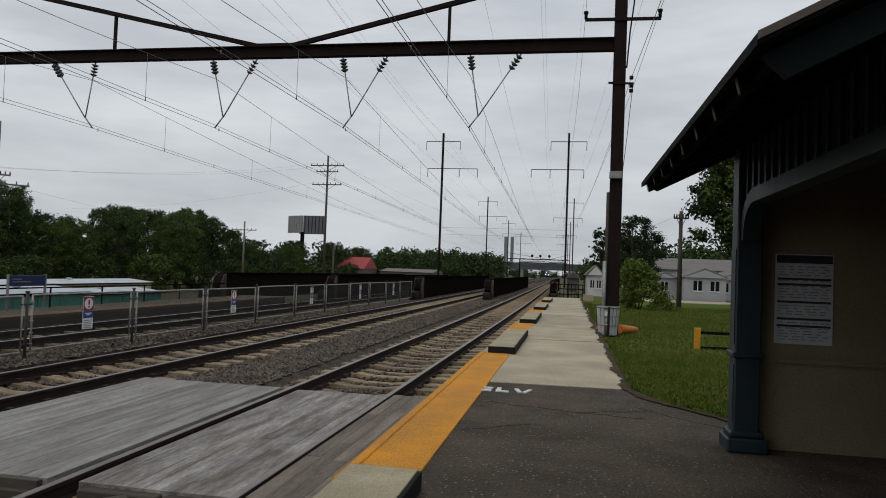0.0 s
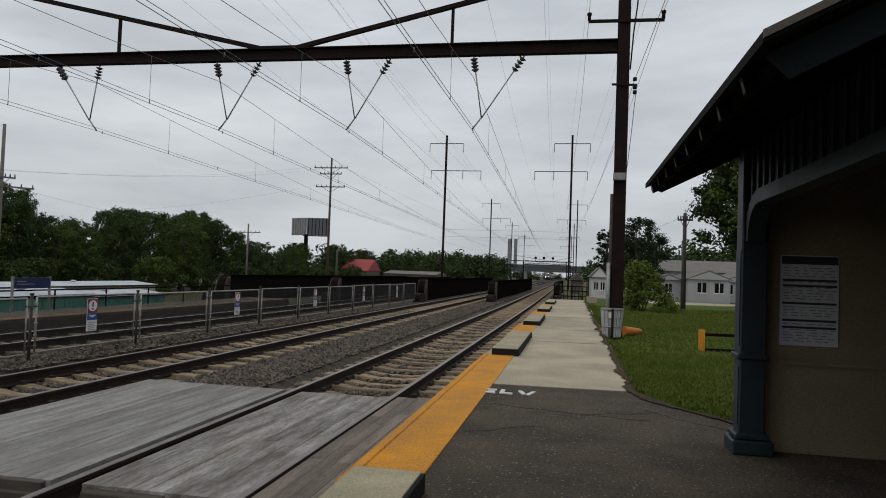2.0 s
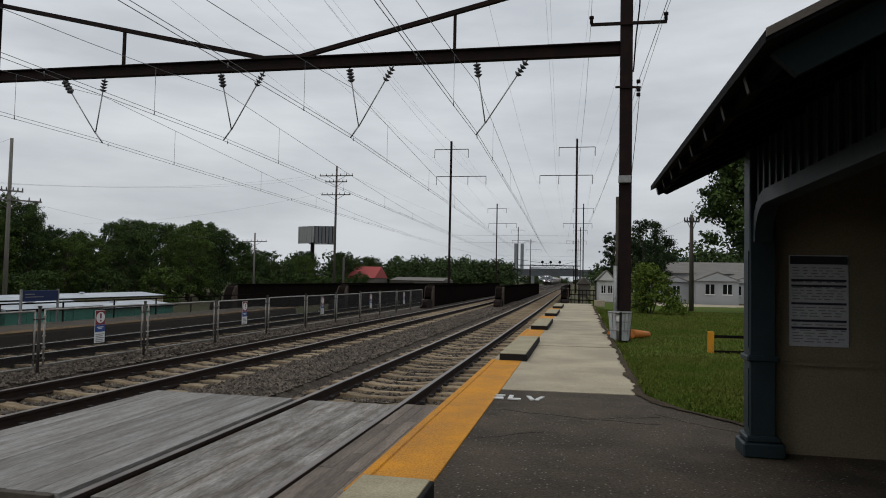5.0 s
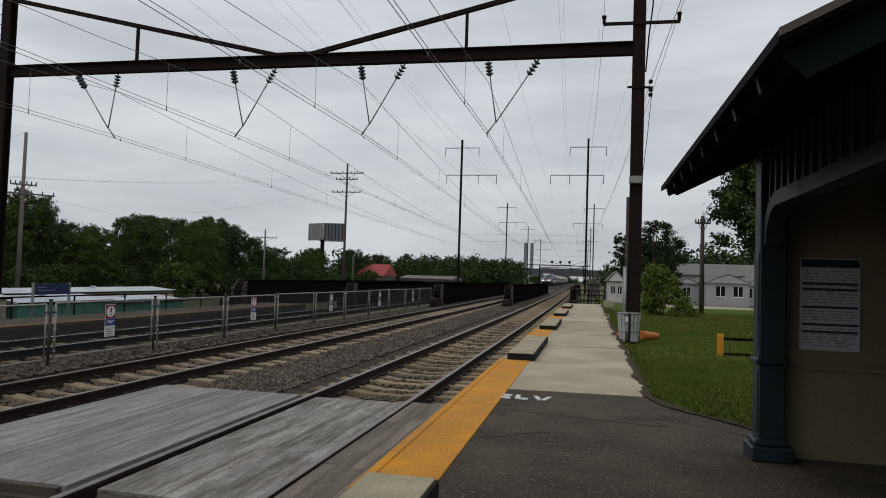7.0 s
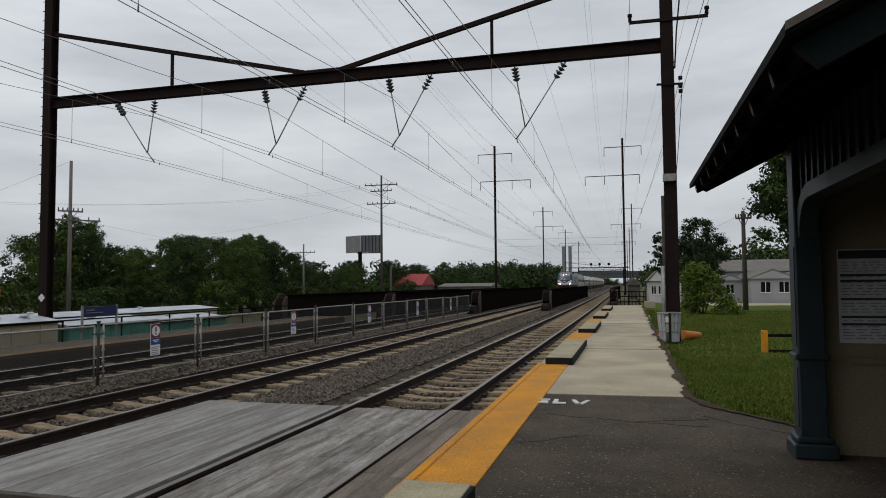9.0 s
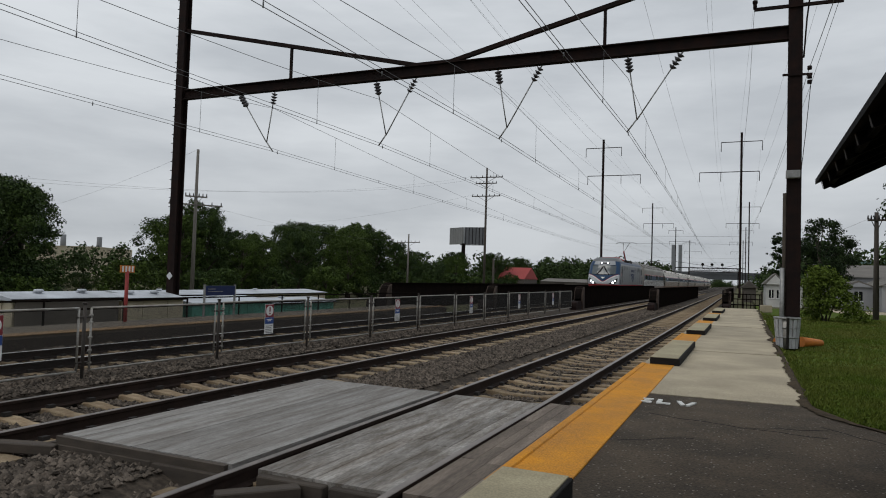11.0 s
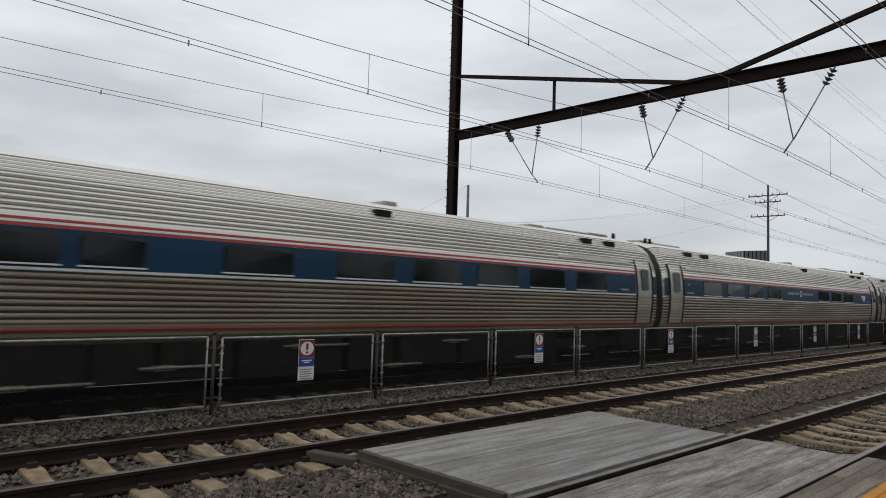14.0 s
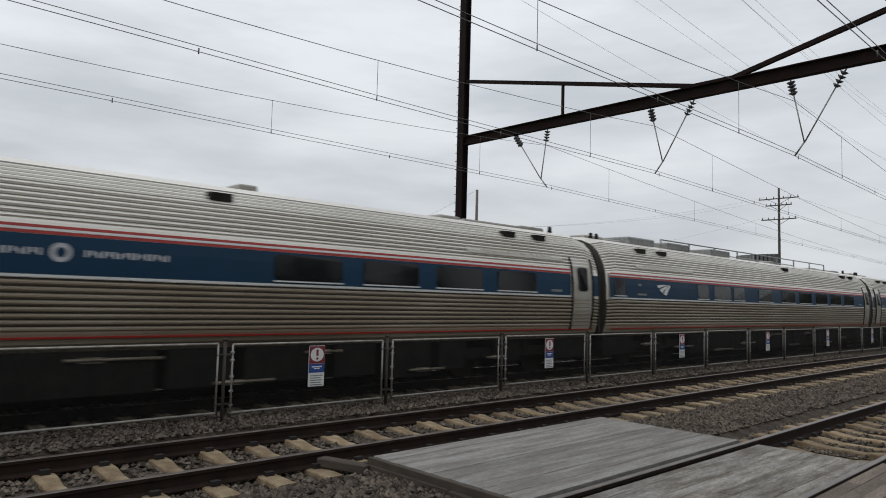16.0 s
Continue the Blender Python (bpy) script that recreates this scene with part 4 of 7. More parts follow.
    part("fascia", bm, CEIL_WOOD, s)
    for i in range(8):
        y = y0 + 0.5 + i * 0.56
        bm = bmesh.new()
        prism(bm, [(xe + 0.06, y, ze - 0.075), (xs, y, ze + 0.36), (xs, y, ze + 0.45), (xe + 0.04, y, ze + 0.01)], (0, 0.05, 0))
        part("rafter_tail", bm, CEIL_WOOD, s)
        # the light on each rafter end is painted as a pale face
        bm = bmesh.new()
        poly(bm, [(xe + 0.052, y + 0.002, ze - 0.07), (xe + 0.032, y + 0.002, ze + 0.008), (xe + 0.032, y + 0.048, ze + 0.008), (xe + 0.052, y + 0.048, ze - 0.07)])
        part("lit_tail_end", bm, POST_STEEL, s, "pale face for the light on the rafter end")
    # unseen gable, added to close the near end against light
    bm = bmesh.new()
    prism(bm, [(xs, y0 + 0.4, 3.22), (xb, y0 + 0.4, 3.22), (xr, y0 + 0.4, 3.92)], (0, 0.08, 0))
    part("unseen_near_gable", bm, CEIL_WOOD, s)
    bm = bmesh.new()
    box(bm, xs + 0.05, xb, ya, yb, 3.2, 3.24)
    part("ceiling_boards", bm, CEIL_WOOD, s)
    # unseen wall, added so that less light enters from the near end
    bm = bmesh.new()
    box(bm, xs + 0.1, xb, ya - 0.1, ya, fl, 3.2)
    part("unseen_near_wall", bm, CREAM, s)
    # bench edge inside
    bm = bmesh.new()
    box(bm, 6.35, 8.1, 6.2, 6.7, 0.56, 0.62, bevel=0.01)
    box(bm, 6.5, 6.56, 6.3, 6.6, fl, 0.56)
    box(bm, 7.9, 7.96, 6.3, 6.6, fl, 0.56)
    tagged(part("bench", bm, TEAL), "dark teal bench inside the shelter", "bench")
    # timetable notice
    n = thing("timetable_notice", (5.58, yb - 0.004, 1.66), "white printed timetable notice with dark bars on the shelter wall", "notice")
    bm = bmesh.new()
    box(bm, -0.27, 0.27, -0.012, 0, -0.44, 0.46, bevel=0.002)
    part("sheet", bm, PAPER, n)
    bm = bmesh.new()
    box(bm, -0.26, 0.26, -0.016, -0.0125, 0.37, 0.45)
    for z in (0.20, 0.145, -0.03, -0.20, -0.27):
        box(bm, -0.25, 0.25, -0.016, -0.0125, z, z + 0.022)
    tagged(part("heading_bar", bm, SIGN_DARK, n), kind="stuff")
    bm = bmesh.new()
    rng = random.Random(8)
    for z in [0.33 - i * 0.028 for i in range(27)]:
        if min(abs(z - q - 0.01) for q in (0.20, 0.145, -0.03, -0.20, -0.27)) < 0.02:
            continue
        x = -0.24
        while x < 0.2:
            w = rng.uniform(0.03, 0.11)
            box(bm, x, min(0.24, x + w), -0.0145, -0.0125, z, z + 0.009)
            x += w + rng.uniform(0.015, 0.05)
    tagged(part("text_bar", bm, GALV, n), kind="stuff")


make_shelter()


# ---- the train ----
LOCO_L, CAR_L, FLAT_L, PITCH = 18.15, 25.0, 23.9, 25.4


def bogie(parent, y, wheel_r=0.46, spread=1.3):
    bm = bmesh.new()
    for s in (-1, 1):
        box(bm, s * 1.08 - 0.08, s * 1.08 + 0.08, y - spread - 0.5, y + spread + 0.5, 0.48, 0.72, bevel=0.02)
        box(bm, s * 1.1 - 0.12, s * 1.1 + 0.12, y - 0.4, y + 0.4, 0.35, 0.95, bevel=0.03)
        for e in (-1, 1):
            rod(bm, (s * 1.16, y + e * spread * 0.45, 0.6), (s * 1.16, y + e * spread * 0.45, 1.0), 0.1, seg=10)
    box(bm, -1.0, 1.0, y - 0.25, y + 0.25, 0.5, 0.85)
    b = part("bogie", bm, SKIRT, parent, "black bogie frame")
    for e in (-1, 1):
        bm = bmesh.new()
        for s in (-1, 1):
            rod(bm, (s * 0.70, y + e * spread, wheel_r), (s * 0.84, y + e * spread, wheel_r), wheel_r, seg=24)
        rod(bm, (-0.84, y + e * spread, wheel_r), (0.84, y + e * spread, wheel_r), 0.09, seg=8)
        part("wheelset", bm, RAIL_SIDE, b)


def swoosh(bm, y0, y1, z0, z1, x, mi=0, flip=1):
    """Three tapering curved blades."""
    blades = ([(0, .10), (.18, .03), (.42, 0), (.7, .03), (1, .02), (.74, .10), (.45, .17), (.12, .34)],
              [(.2, .52), (.36, .32), (.62, .17), (1, .05), (.76, .22), (.54, .46), (.40, .74)],
              [(.46, .84), (.60, .50), (.78, .24), (1, .07), (.88, .40), (.68, 1.0)])
    for pts in blades:
        prism(bm, [(x, y0 + (y1 - y0) * u, z1 - (z1 - z0) * v) for u, v in pts], (0.004 * flip, 0, 0), mi)


def text_mesh(body, size, m, name):
    cu = bpy.data.curves.new(name, "FONT")
    cu.body, cu.size, cu.extrude, cu.offset = body, size, 0.002, 0.009
    cu.materials.append(m)
    return cu


ZS = [0.95, 1.36, 1.44, 1.60, 1.80, 2.05, 2.38, 2.62, 2.85, 3.10, 3.36, 3.47, 3.72]
YF = [0.12, 0.03, 0.0, 0.005, 0.025, 0.08, 0.20, 0.36, 0.54, 0.72, 0.90, 0.985, 1.17]
HW = [1.44, 1.50, 1.50, 1.50, 1.50, 1.50, 1.50, 1.50, 1.49, 1.48, 1.47, 1.46, 1.36]
FX = [0.0, 0.3, 0.6, 0.85, 1.05, 1.20, 1.32, 1.41, 1.47]
FY = [0.0, 0.01, 0.035, 0.075, 0.125, 0.185, 0.26, 0.35, 0.46]


def front_y(x, z):
    return float(np.interp(z, ZS, YF) + np.interp(abs(x) / np.interp(z, ZS, HW) * 1.5, FX + [1.5], FY + [0.6]))


def smooth_part(nm, bm, mats, parent, label="", angle=32):
    for f in bm.faces:
        f.smooth = True
    ob = part(nm, bm, mats, parent, label)
    ob.data.set_sharp_from_angle(angle=radians(angle))
    return ob


def make_loco():
    t = thing("electric_locomotive", (0, 0, 0), "grey electric locomotive with blue shoulders, red stripe and lit headlights", "locomotive")
    L = LOCO_L
    o = -L / 2
    ys_side = [2.6, 5.0, 9.5, 14.1, L - 2.6]
    bm = bmesh.new()
    rings = []
    for z, yf, hw in zip(ZS, YF, HW):
        sweep_y = yf + 0.50 if z < 3.4 else (1.75 if z < 3.6 else 2.4)
        side = [(hw, sweep_y)] + [(hw, y) for y in ys_side] + [(hw, L - sweep_y)]
        half = [(x / 1.5 * hw, yf + fy) for x, fy in zip(FX, FY)] + side + [(x / 1.5 * hw, L - yf - fy) for x, fy in zip(FX[::-1], FY[::-1])]
        left = [(-x, y) for x, y in half[1:-1]][::-1]
        rings.append([bm.verts.new((x, y + o, z)) for x, y in half + left])
    n = len(rings[0])
    H = n // 2 + 1
    nf = len(FX)
    for k, (a, b) in enumerate(zip(rings, rings[1:])):
        for i in range(n):
            f = bm.faces.new((a[i], a[(i + 1) % n], b[(i + 1) % n], b[i]))
            j = i if i < H - 1 else n - 1 - i
            c = min(j, H - 2 - j)
            z = (ZS[k] + ZS[k + 1]) / 2
            mi = 0
            if z < 1.36:
                mi = 4
            elif z < 1.44:
                mi = 3
            elif c < nf - 1:
                if z < 2.38:
                    mi = 1
                elif z < 3.36:
                    mi = 2
                else:
                    mi = 2 if c > 3 else 0
            elif c == nf - 1:
                mi = 2 if z > 2.38 else 0
            elif z > 3.48:
                mi = 2
            f.material_index = mi
    bm.faces.new(rings[-1])
    smooth_part("body", bm, [LOCO_GREY, LOCO_SILVER, LOCO_BLUE, LOCO_RED, SKIRT], t)
    # domed cab roofs that carry on the slope of the windshield
    for e in (0, 1):
        bm = bmesh.new()
        st = [(3.70, 1.16, 1.375, 4.5), (3.80, 1.25, 1.30, 4.3), (3.92, 1.36, 1.20, 4.0), (4.01, 1.49, 1.06, 3.75), (4.07, 1.66, 0.88, 3.55), (4.10, 1.95, 0.6, 3.3)]
        rr = []
        for z, yf, hw, back in st:
            half = [(x / 1.5 * hw, yf + fy * hw / 1.4) for x, fy in zip(FX, FY)] + [(hw, yf + 0.62), (hw, back - 0.2), (hw * 0.9, back), (0, back)]
            ring = half + [(-x, y) for x, y in half[1:-1]][::-1]
            rr.append([bm.verts.new((x, (y if e == 0 else L - y) + o, z)) for x, y in ring])
        m = len(rr[0])
        for a, b in zip(rr, rr[1:]):
            for i in range(m):
                bm.faces.new((a[i], a[(i + 1) % m], b[(i + 1) % m], b[i]))
        bm.faces.new(rr[-1])
        bmesh.ops.recalc_face_normals(bm, faces=bm.faces)
        smooth_part("cab_roof", bm, CAB_ROOF, t, "grey domed cab roof", 50)
    bm = bmesh.new()
    for i, (y, h, w) in enumerate(((6.6, 0.22, 0.9), (8.2, 0.3, 0.5), (9.2, 0.2, 0.8), (10.1, 0.26, 0.45), (11.0, 0.2, 0.9), (12.1, 0.24, 0.6))):
        box(bm, -w, w, y + o - 0.3, y + o + 0.3, 3.72, 3.72 + h, bevel=0.03)
    for y in (7.2, 7.9, 8.8, 9.6, 10.6, 11.5):
        for x in (0.55, 1.05):
            rod(bm, (x, y + o, 3.72), (x, y + o, 4.04), 0.06, 0.04, seg=8)
    rod(bm, (1.05, 5.8 + o, 4.00), (1.05, 12.0 + o, 3.98), 0.02, seg=5)
    rod(bm, (0.55, 5.8 + o, 4.02), (0.55, 12.0 + o, 4.00), 0.02, seg=5)
    tagged(part("roof_equipment", bm, SKIRT, t, "dark roof insulators and boxes"), kind="stuff")
    # pantographs: folded in front, raised behind
    bm = bmesh.new()
    for x in (-0.45, 0.45):
        bar(bm, (x, 4.5 + o, 3.91), (x, 6.4 + o, 3.91), 0.08, 0.1)
        for y in (4.6, 6.3):
            rod(bm, (x, y + o, 3.72), (x, y + o, 3.94), 0.09, seg=8)
        bar(bm, (x, 4.4 + o, 4.21), (x, 6.2 + o, 4.04), 0.07, 0.07)
    for y in (4.45, 4.8, 5.5, 6.35):
        bar(bm, (-0.9, y + o, 4.19 - (y - 4.45) * 0.09), (0.9, y + o, 4.19 - (y - 4.45) * 0.09), 0.07, 0.06)
    for x in (-0.8, 0.8):
        bar(bm, (x, 4.6 + o, 3.86), (x, 6.9 + o, 3.86), 0.1, 0.12)
        for y in (5.2, 6.0, 6.8, 7.4):
            rod(bm, (x, y + o, 3.72), (x, y + o, 4.06), 0.055, seg=8)
    part("folded_pantograph", bm, PANTO_RED, t, "red folded pantograph")
    bm = bmesh.new()
    by = 13.91 + o
    for x in (-0.45, 0.45):
        bar(bm, (x, by - 0.9, 3.91), (x, by + 0.9, 3.91), 0.08, 0.1)
        for y in (-0.8, 0.8):
            rod(bm, (x, by + y, 3.72), (x, by + y, 3.94), 0.09, seg=8)
    bar(bm, (0, by + 0.5, 4.01), (0, by - 1.3, 5.15), 0.14, 0.14)
    pg = part("raised_pantograph", bm, PANTO_RED, t, "raised pantograph with red lower arm")
    bm = bmesh.new()
    for s in (-1, 1):
        bar(bm, (0.05 * s, by - 1.3, 5.15), (0.35 * s, by + 0.6, 6.22), 0.04, 0.04)
    for y in (0.45, 0.75):
        bar(bm, (-0.95, by + y, 6.27), (0.95, by + y, 6.27), 0.035, 0.03)
        for s in (-1, 1):
            bar(bm, (0.95 * s, by + y, 6.27), (1.2 * s, by + y, 6.1), 0.028, 0.028)
    part("collector_head", bm, POST_STEEL, pg, "thin grey collector head")
    # windscreens
    for e in (0, 1):
        s = 1 if e == 0 else -1

        def Y(x, z, out=0.012):
            y = front_y(x, z) - out
            return (y if e == 0 else L - y) + o

        def skin(nm, m, lo, hi, xs, out, parent=None, label=""):
            """A plate that follows the nose between two heights given along x."""
            bm = bmesh.new()
            for xa, xb in zip(xs, xs[1:]):
                za, zb, zc, zd = lo(xa), lo(xb), hi(xb), hi(xa)
                for u in range(3):
                    p, q, r, w = za + (zd - za) * u / 3, zb + (zc - zb) * u / 3, zb + (zc - zb) * (u + 1) / 3, za + (zd - za) * (u + 1) / 3
                    poly(bm, [(xa, Y(xa, p, out), p), (xb, Y(xb, q, out), q), (xb, Y(xb, r, out), r), (xa, Y(xa, w, out), w)])
            return smooth_part(nm, bm, m, parent or t, label)

        full = [i * 0.0875 - 1.4 for i in range(33)]
        wide = [x for x in full if abs(x) < 1.17]

        def vee(x):
            return float(np.interp(abs(x), [0, 0.1, 0.35, 0.7, 1.05, 1.4], [1.60, 1.62, 1.78, 2.02, 2.20, 2.31]))

        ws = skin("windshield", SHIELD_GLASS, lambda x: 2.40 + 0.03 * abs(x), lambda x: 3.33 - 0.05 * abs(x), wide, 0.012, None, "sloping tinted windshield")
        skin("lower_seal", BLACK_STEEL, lambda x: 2.36 + 0.03 * abs(x), lambda x: 2.40 + 0.03 * abs(x), wide, 0.016, ws)
        skin("upper_seal", BLACK_STEEL, lambda x: 3.33 - 0.05 * abs(x), lambda x: 3.355 - 0.05 * abs(x), wide, 0.016, ws)
        bm = bmesh.new()
        for xa, xb in ((-0.62, -0.1), (0.55, 0.0)):
            bar(bm, (xa, Y(xa, 2.40, 0.06), 2.40), ((xa + xb) / 2, Y(0.2, 2.75, 0.06), 2.75), 0.06, 0.03)
            bar(bm, ((xa + xb) / 2, Y(0.2, 2.72, 0.06), 2.72), (xb, Y(xb, 3.2, 0.06), 3.2), 0.09, 0.03)
        part("wiper", bm, BLACK_STEEL, ws, "pair of black wipers")
        skin("light_box", DARK_GLASS, lambda x: 3.44, lambda x: 3.56, [-0.5, -0.25, 0, 0.25, 0.5], 0.012)
        skin("nose_panel", LOCO_BLUE, lambda x: vee(x) + 0.14, lambda x: 2.39, full[1:-1], 0.010, None, "blue nose panel under the windshield")
        skin("white_chevron", WHITE, vee, lambda x: vee(x) + 0.09, full, 0.016)
        skin("red_chevron", LOCO_RED, lambda x: vee(x) + 0.09, lambda x: vee(x) + 0.155 - 0.02 * abs(x), full, 0.014)
        bm = bmesh.new()
        poly(bm, [(-0.24, Y(0.2, 2.16, 0.03), 2.16), (0.24, Y(0.2, 2.16, 0.03), 2.16), (0.0, Y(0, 1.97, 0.03), 1.97)])
        part("nose_emblem", bm, WHITE, t)
        for q in (-1, 1):
            xs = [q * (0.58 + i * 0.065) for i in range(13)]
            hl = skin("headlight", DARK_GLASS, lambda x: float(np.interp(abs(x), [0.58, 0.9, 1.2, 1.36], [1.47, 1.49, 1.60, 1.86])),
                      lambda x: float(np.interp(abs(x), [0.58, 0.8, 1.1, 1.30, 1.36], [1.50, 1.68, 1.90, 2.06, 2.06])), xs, 0.018, None, "dark wedge headlight cluster")
            bm, hood = bmesh.new(), bmesh.new()
            for x, z, r in ((0.93, 1.62, 0.085), (1.14, 1.76, 0.07)):
                y = front_y(x, z) - 0.02
                yo = (lambda v: (v if e == 0 else L - v) + o)
                rod(bm, (q * x, yo(y), z), (q * x, yo(y - 0.012), z), r, seg=14)
                rod(hood, (q * x, yo(y + 0.02), z), (q * x, yo(y - 0.07), z), r * 1.12, seg=14, caps=False)
            part("lens", bm, LAMP if e == 0 else DARK_GLASS, hl, "lit headlight lens" if e == 0 else "")
            tagged(part("lens_hood", hood, BLACK_STEEL, hl), kind="stuff")
        bm = bmesh.new()
        for x in (-0.3, 0.3):
            y = front_y(x, 3.50)
            rod(bm, (x, (y - 0.03 if e == 0 else L - y + 0.03) + o, 3.50), (x, (y + 0.02 if e == 0 else L - y - 0.02) + o, 3.50), 0.065, seg=12)
            hood = bmesh.new()
            rod(hood, (x, (y + 0.02 if e == 0 else L - y - 0.02) + o, 3.50), (x, (y - 0.11 if e == 0 else L - y + 0.11) + o, 3.50), 0.072, seg=12, caps=False)
            part("top_light_hood", hood, BLACK_STEEL, t)
        part("top_light", bm, LAMP if e == 0 else DARK_GLASS, t, "lit top light" if e == 0 else "")
        bm = bmesh.new()
        y = 0.0 if e == 0 else L
        box(bm, -1.3, 1.3, y - 0.12 * s + o if e == 0 else y + o, y + 0.3 + o if e == 0 else y + 0.12 + o, 0.45, 0.92, bevel=0.03)
        box(bm, -0.2, 0.2, min(y - 0.5 * s, y) + o, max(y - 0.5 * s, y) + o, 0.75, 1.0, bevel=0.02)
        for x in (-0.9, 0.9):
            rod(bm, (x, y + o, 1.05), (x, y - 0.22 * s + o, 1.05), 0.14, seg=12)
        bar(bm, (-1.3, y - 0.12 * s + o, 1.22), (1.3, y - 0.12 * s + o, 1.22), 0.05, 0.05)
        part("pilot", bm, SKIRT, t, "black pilot with coupler and buffers")
        bm = bmesh.new()
        box(bm, -1.3, 1.3, min(y - 0.13 * s, y) + o, max(y - 0.13 * s, y) + o, 1.24, 1.29)
        part("red_pilot_bar", bm, LOCO_RED, t, "red bar across the pilot")
        bm = bmesh.new()
        box(bm, -1.35, -0.5, min(y - 0.17 * s, y - 0.12 * s) + o, max(y - 0.17 * s, y - 0.12 * s) + o, 1.05, 1.10)
        part("red_pilot_step", bm, LOCO_RED, t)
        bm = bmesh.new()
        box(bm, 1.05 * s if s > 0 else -1.35, 1.35 if s > 0 else -1.05, min(y - 0.2 * s, y) + o, max(y - 0.2 * s, y) + o, 0.9, 1.14, bevel=0.02)
        part("hose_box", bm, SIGN_BLUE, t, "blue hose box")
    # side details, both sides
    for s in (-1, 1):
        X = s * 1.502

        def yy(v):
            return (v if s > 0 else L - v) + o

        def plate(nm, y0, y1, z0, z1, m, d=0.008, label=""):
            bm = bmesh.new()
            box(bm, min(X, X + s * d), max(X, X + s * d), min(yy(y0), yy(y1)), max(yy(y0), yy(y1)), z0, z1)
            return part(nm, bm, m, t, label)

        for y0, y1 in ((1.88, 2.14), (L - 2.03, L - 1.55)):
            plate("cab_window", y0, y1, 2.62, 3.24, DARK_GLASS, 0.006, "dark cab side window")
        for y0 in (2.35, L - 3.1):
            plate("cab_door", y0, y0 + 0.75, 1.50, 3.25, LOCO_GREY, 0.01)
            for z in (1.6, 2.3):
                plate("grab_rail", y0 - 0.09, y0 - 0.05, z, z + 0.7, GALV, 0.05)
        for y0, y1, za, zb in ((3.6, 4.1, 2.98, 3.28), (5.0, 5.5, 2.98, 3.28), (L - 4.95, L - 4.32, 2.87, 3.37), (L - 4.13, L - 3.49, 2.87, 3.37)):
            plate("louvre", y0, y1, za, zb, LOUVRE, 0.006, "grey louvre panel")
        for y0 in (3.4, 7.0, 11.2, 13.1):
            plate("panel_joint", y0, y0 + 0.015, 1.46, 3.28, SKIRT, 0.003)
        for fa in (1.62, L - 2.12):
            f = plate("flag_panel", fa, fa + 0.47, 2.28, 2.56, WHITE, 0.005, "small striped flag decal")
            for i in range(4):
                bm = bmesh.new()
                box(bm, min(X, X + s * 0.009), max(X, X + s * 0.009), min(yy(fa), yy(fa + 0.47)), max(yy(fa), yy(fa + 0.47)), 2.28 + i * 0.08, 2.32 + i * 0.08)
                part("flag_stripe", bm, LOCO_RED, f)
            bm = bmesh.new()
            box(bm, min(X, X + s * 0.011), max(X, X + s * 0.011), min(yy(fa + 0.26), yy(fa + 0.47)), max(yy(fa + 0.26), yy(fa + 0.47)), 2.42, 2.56)
            part("flag_canton", bm, NAVY, f)
        bm = bmesh.new()
        swoosh(bm, yy(7.8), yy(10.55), 1.66, 2.62, X + s * 0.006, flip=s)
        part("swoosh_emblem", bm, NAVY, t, "dark blue three-bladed emblem")
        for i in range(6):
            a = 8.25 + i * 0.41
            bm = bmesh.new()
            box(bm, min(X, X + s * 0.007), max(X, X + s * 0.007), min(yy(a), yy(a + 0.27)), max(yy(a), yy(a + 0.27)), 2.78, 3.04)
            part("brand_block", bm, NAVY, t, "dark blue lettering block")
        for a in (0.84, L - 1.87):
            tx = new("fleet_number", text_mesh("639", 0.52, SIGN_DARK, "fleet_number"))
            tx.parent = t
            tx.matrix_basis = Matrix.Translation((X + s * 0.006, yy(a if s > 0 else a + 0.9), 1.55)) @ Euler((radians(90), 0, radians(90 if s > 0 else -90))).to_matrix().to_4x4()
        box_bm = bmesh.new()
        for y0, w in ((7.3, 1.6), (9.5, 1.2), (11.0, 1.0)):
            box(box_bm, min(s * 1.0, s * 1.42), max(s * 1.0, s * 1.42), yy(y0) - w / 2, yy(y0) + w / 2, 0.4, 1.0, bevel=0.03)
        part("underfloor_box", box_bm, SKIRT, t)
    for y in (4.0, L - 4.0):
        bogie(t, y + o, 0.53, 1.4)
    return t


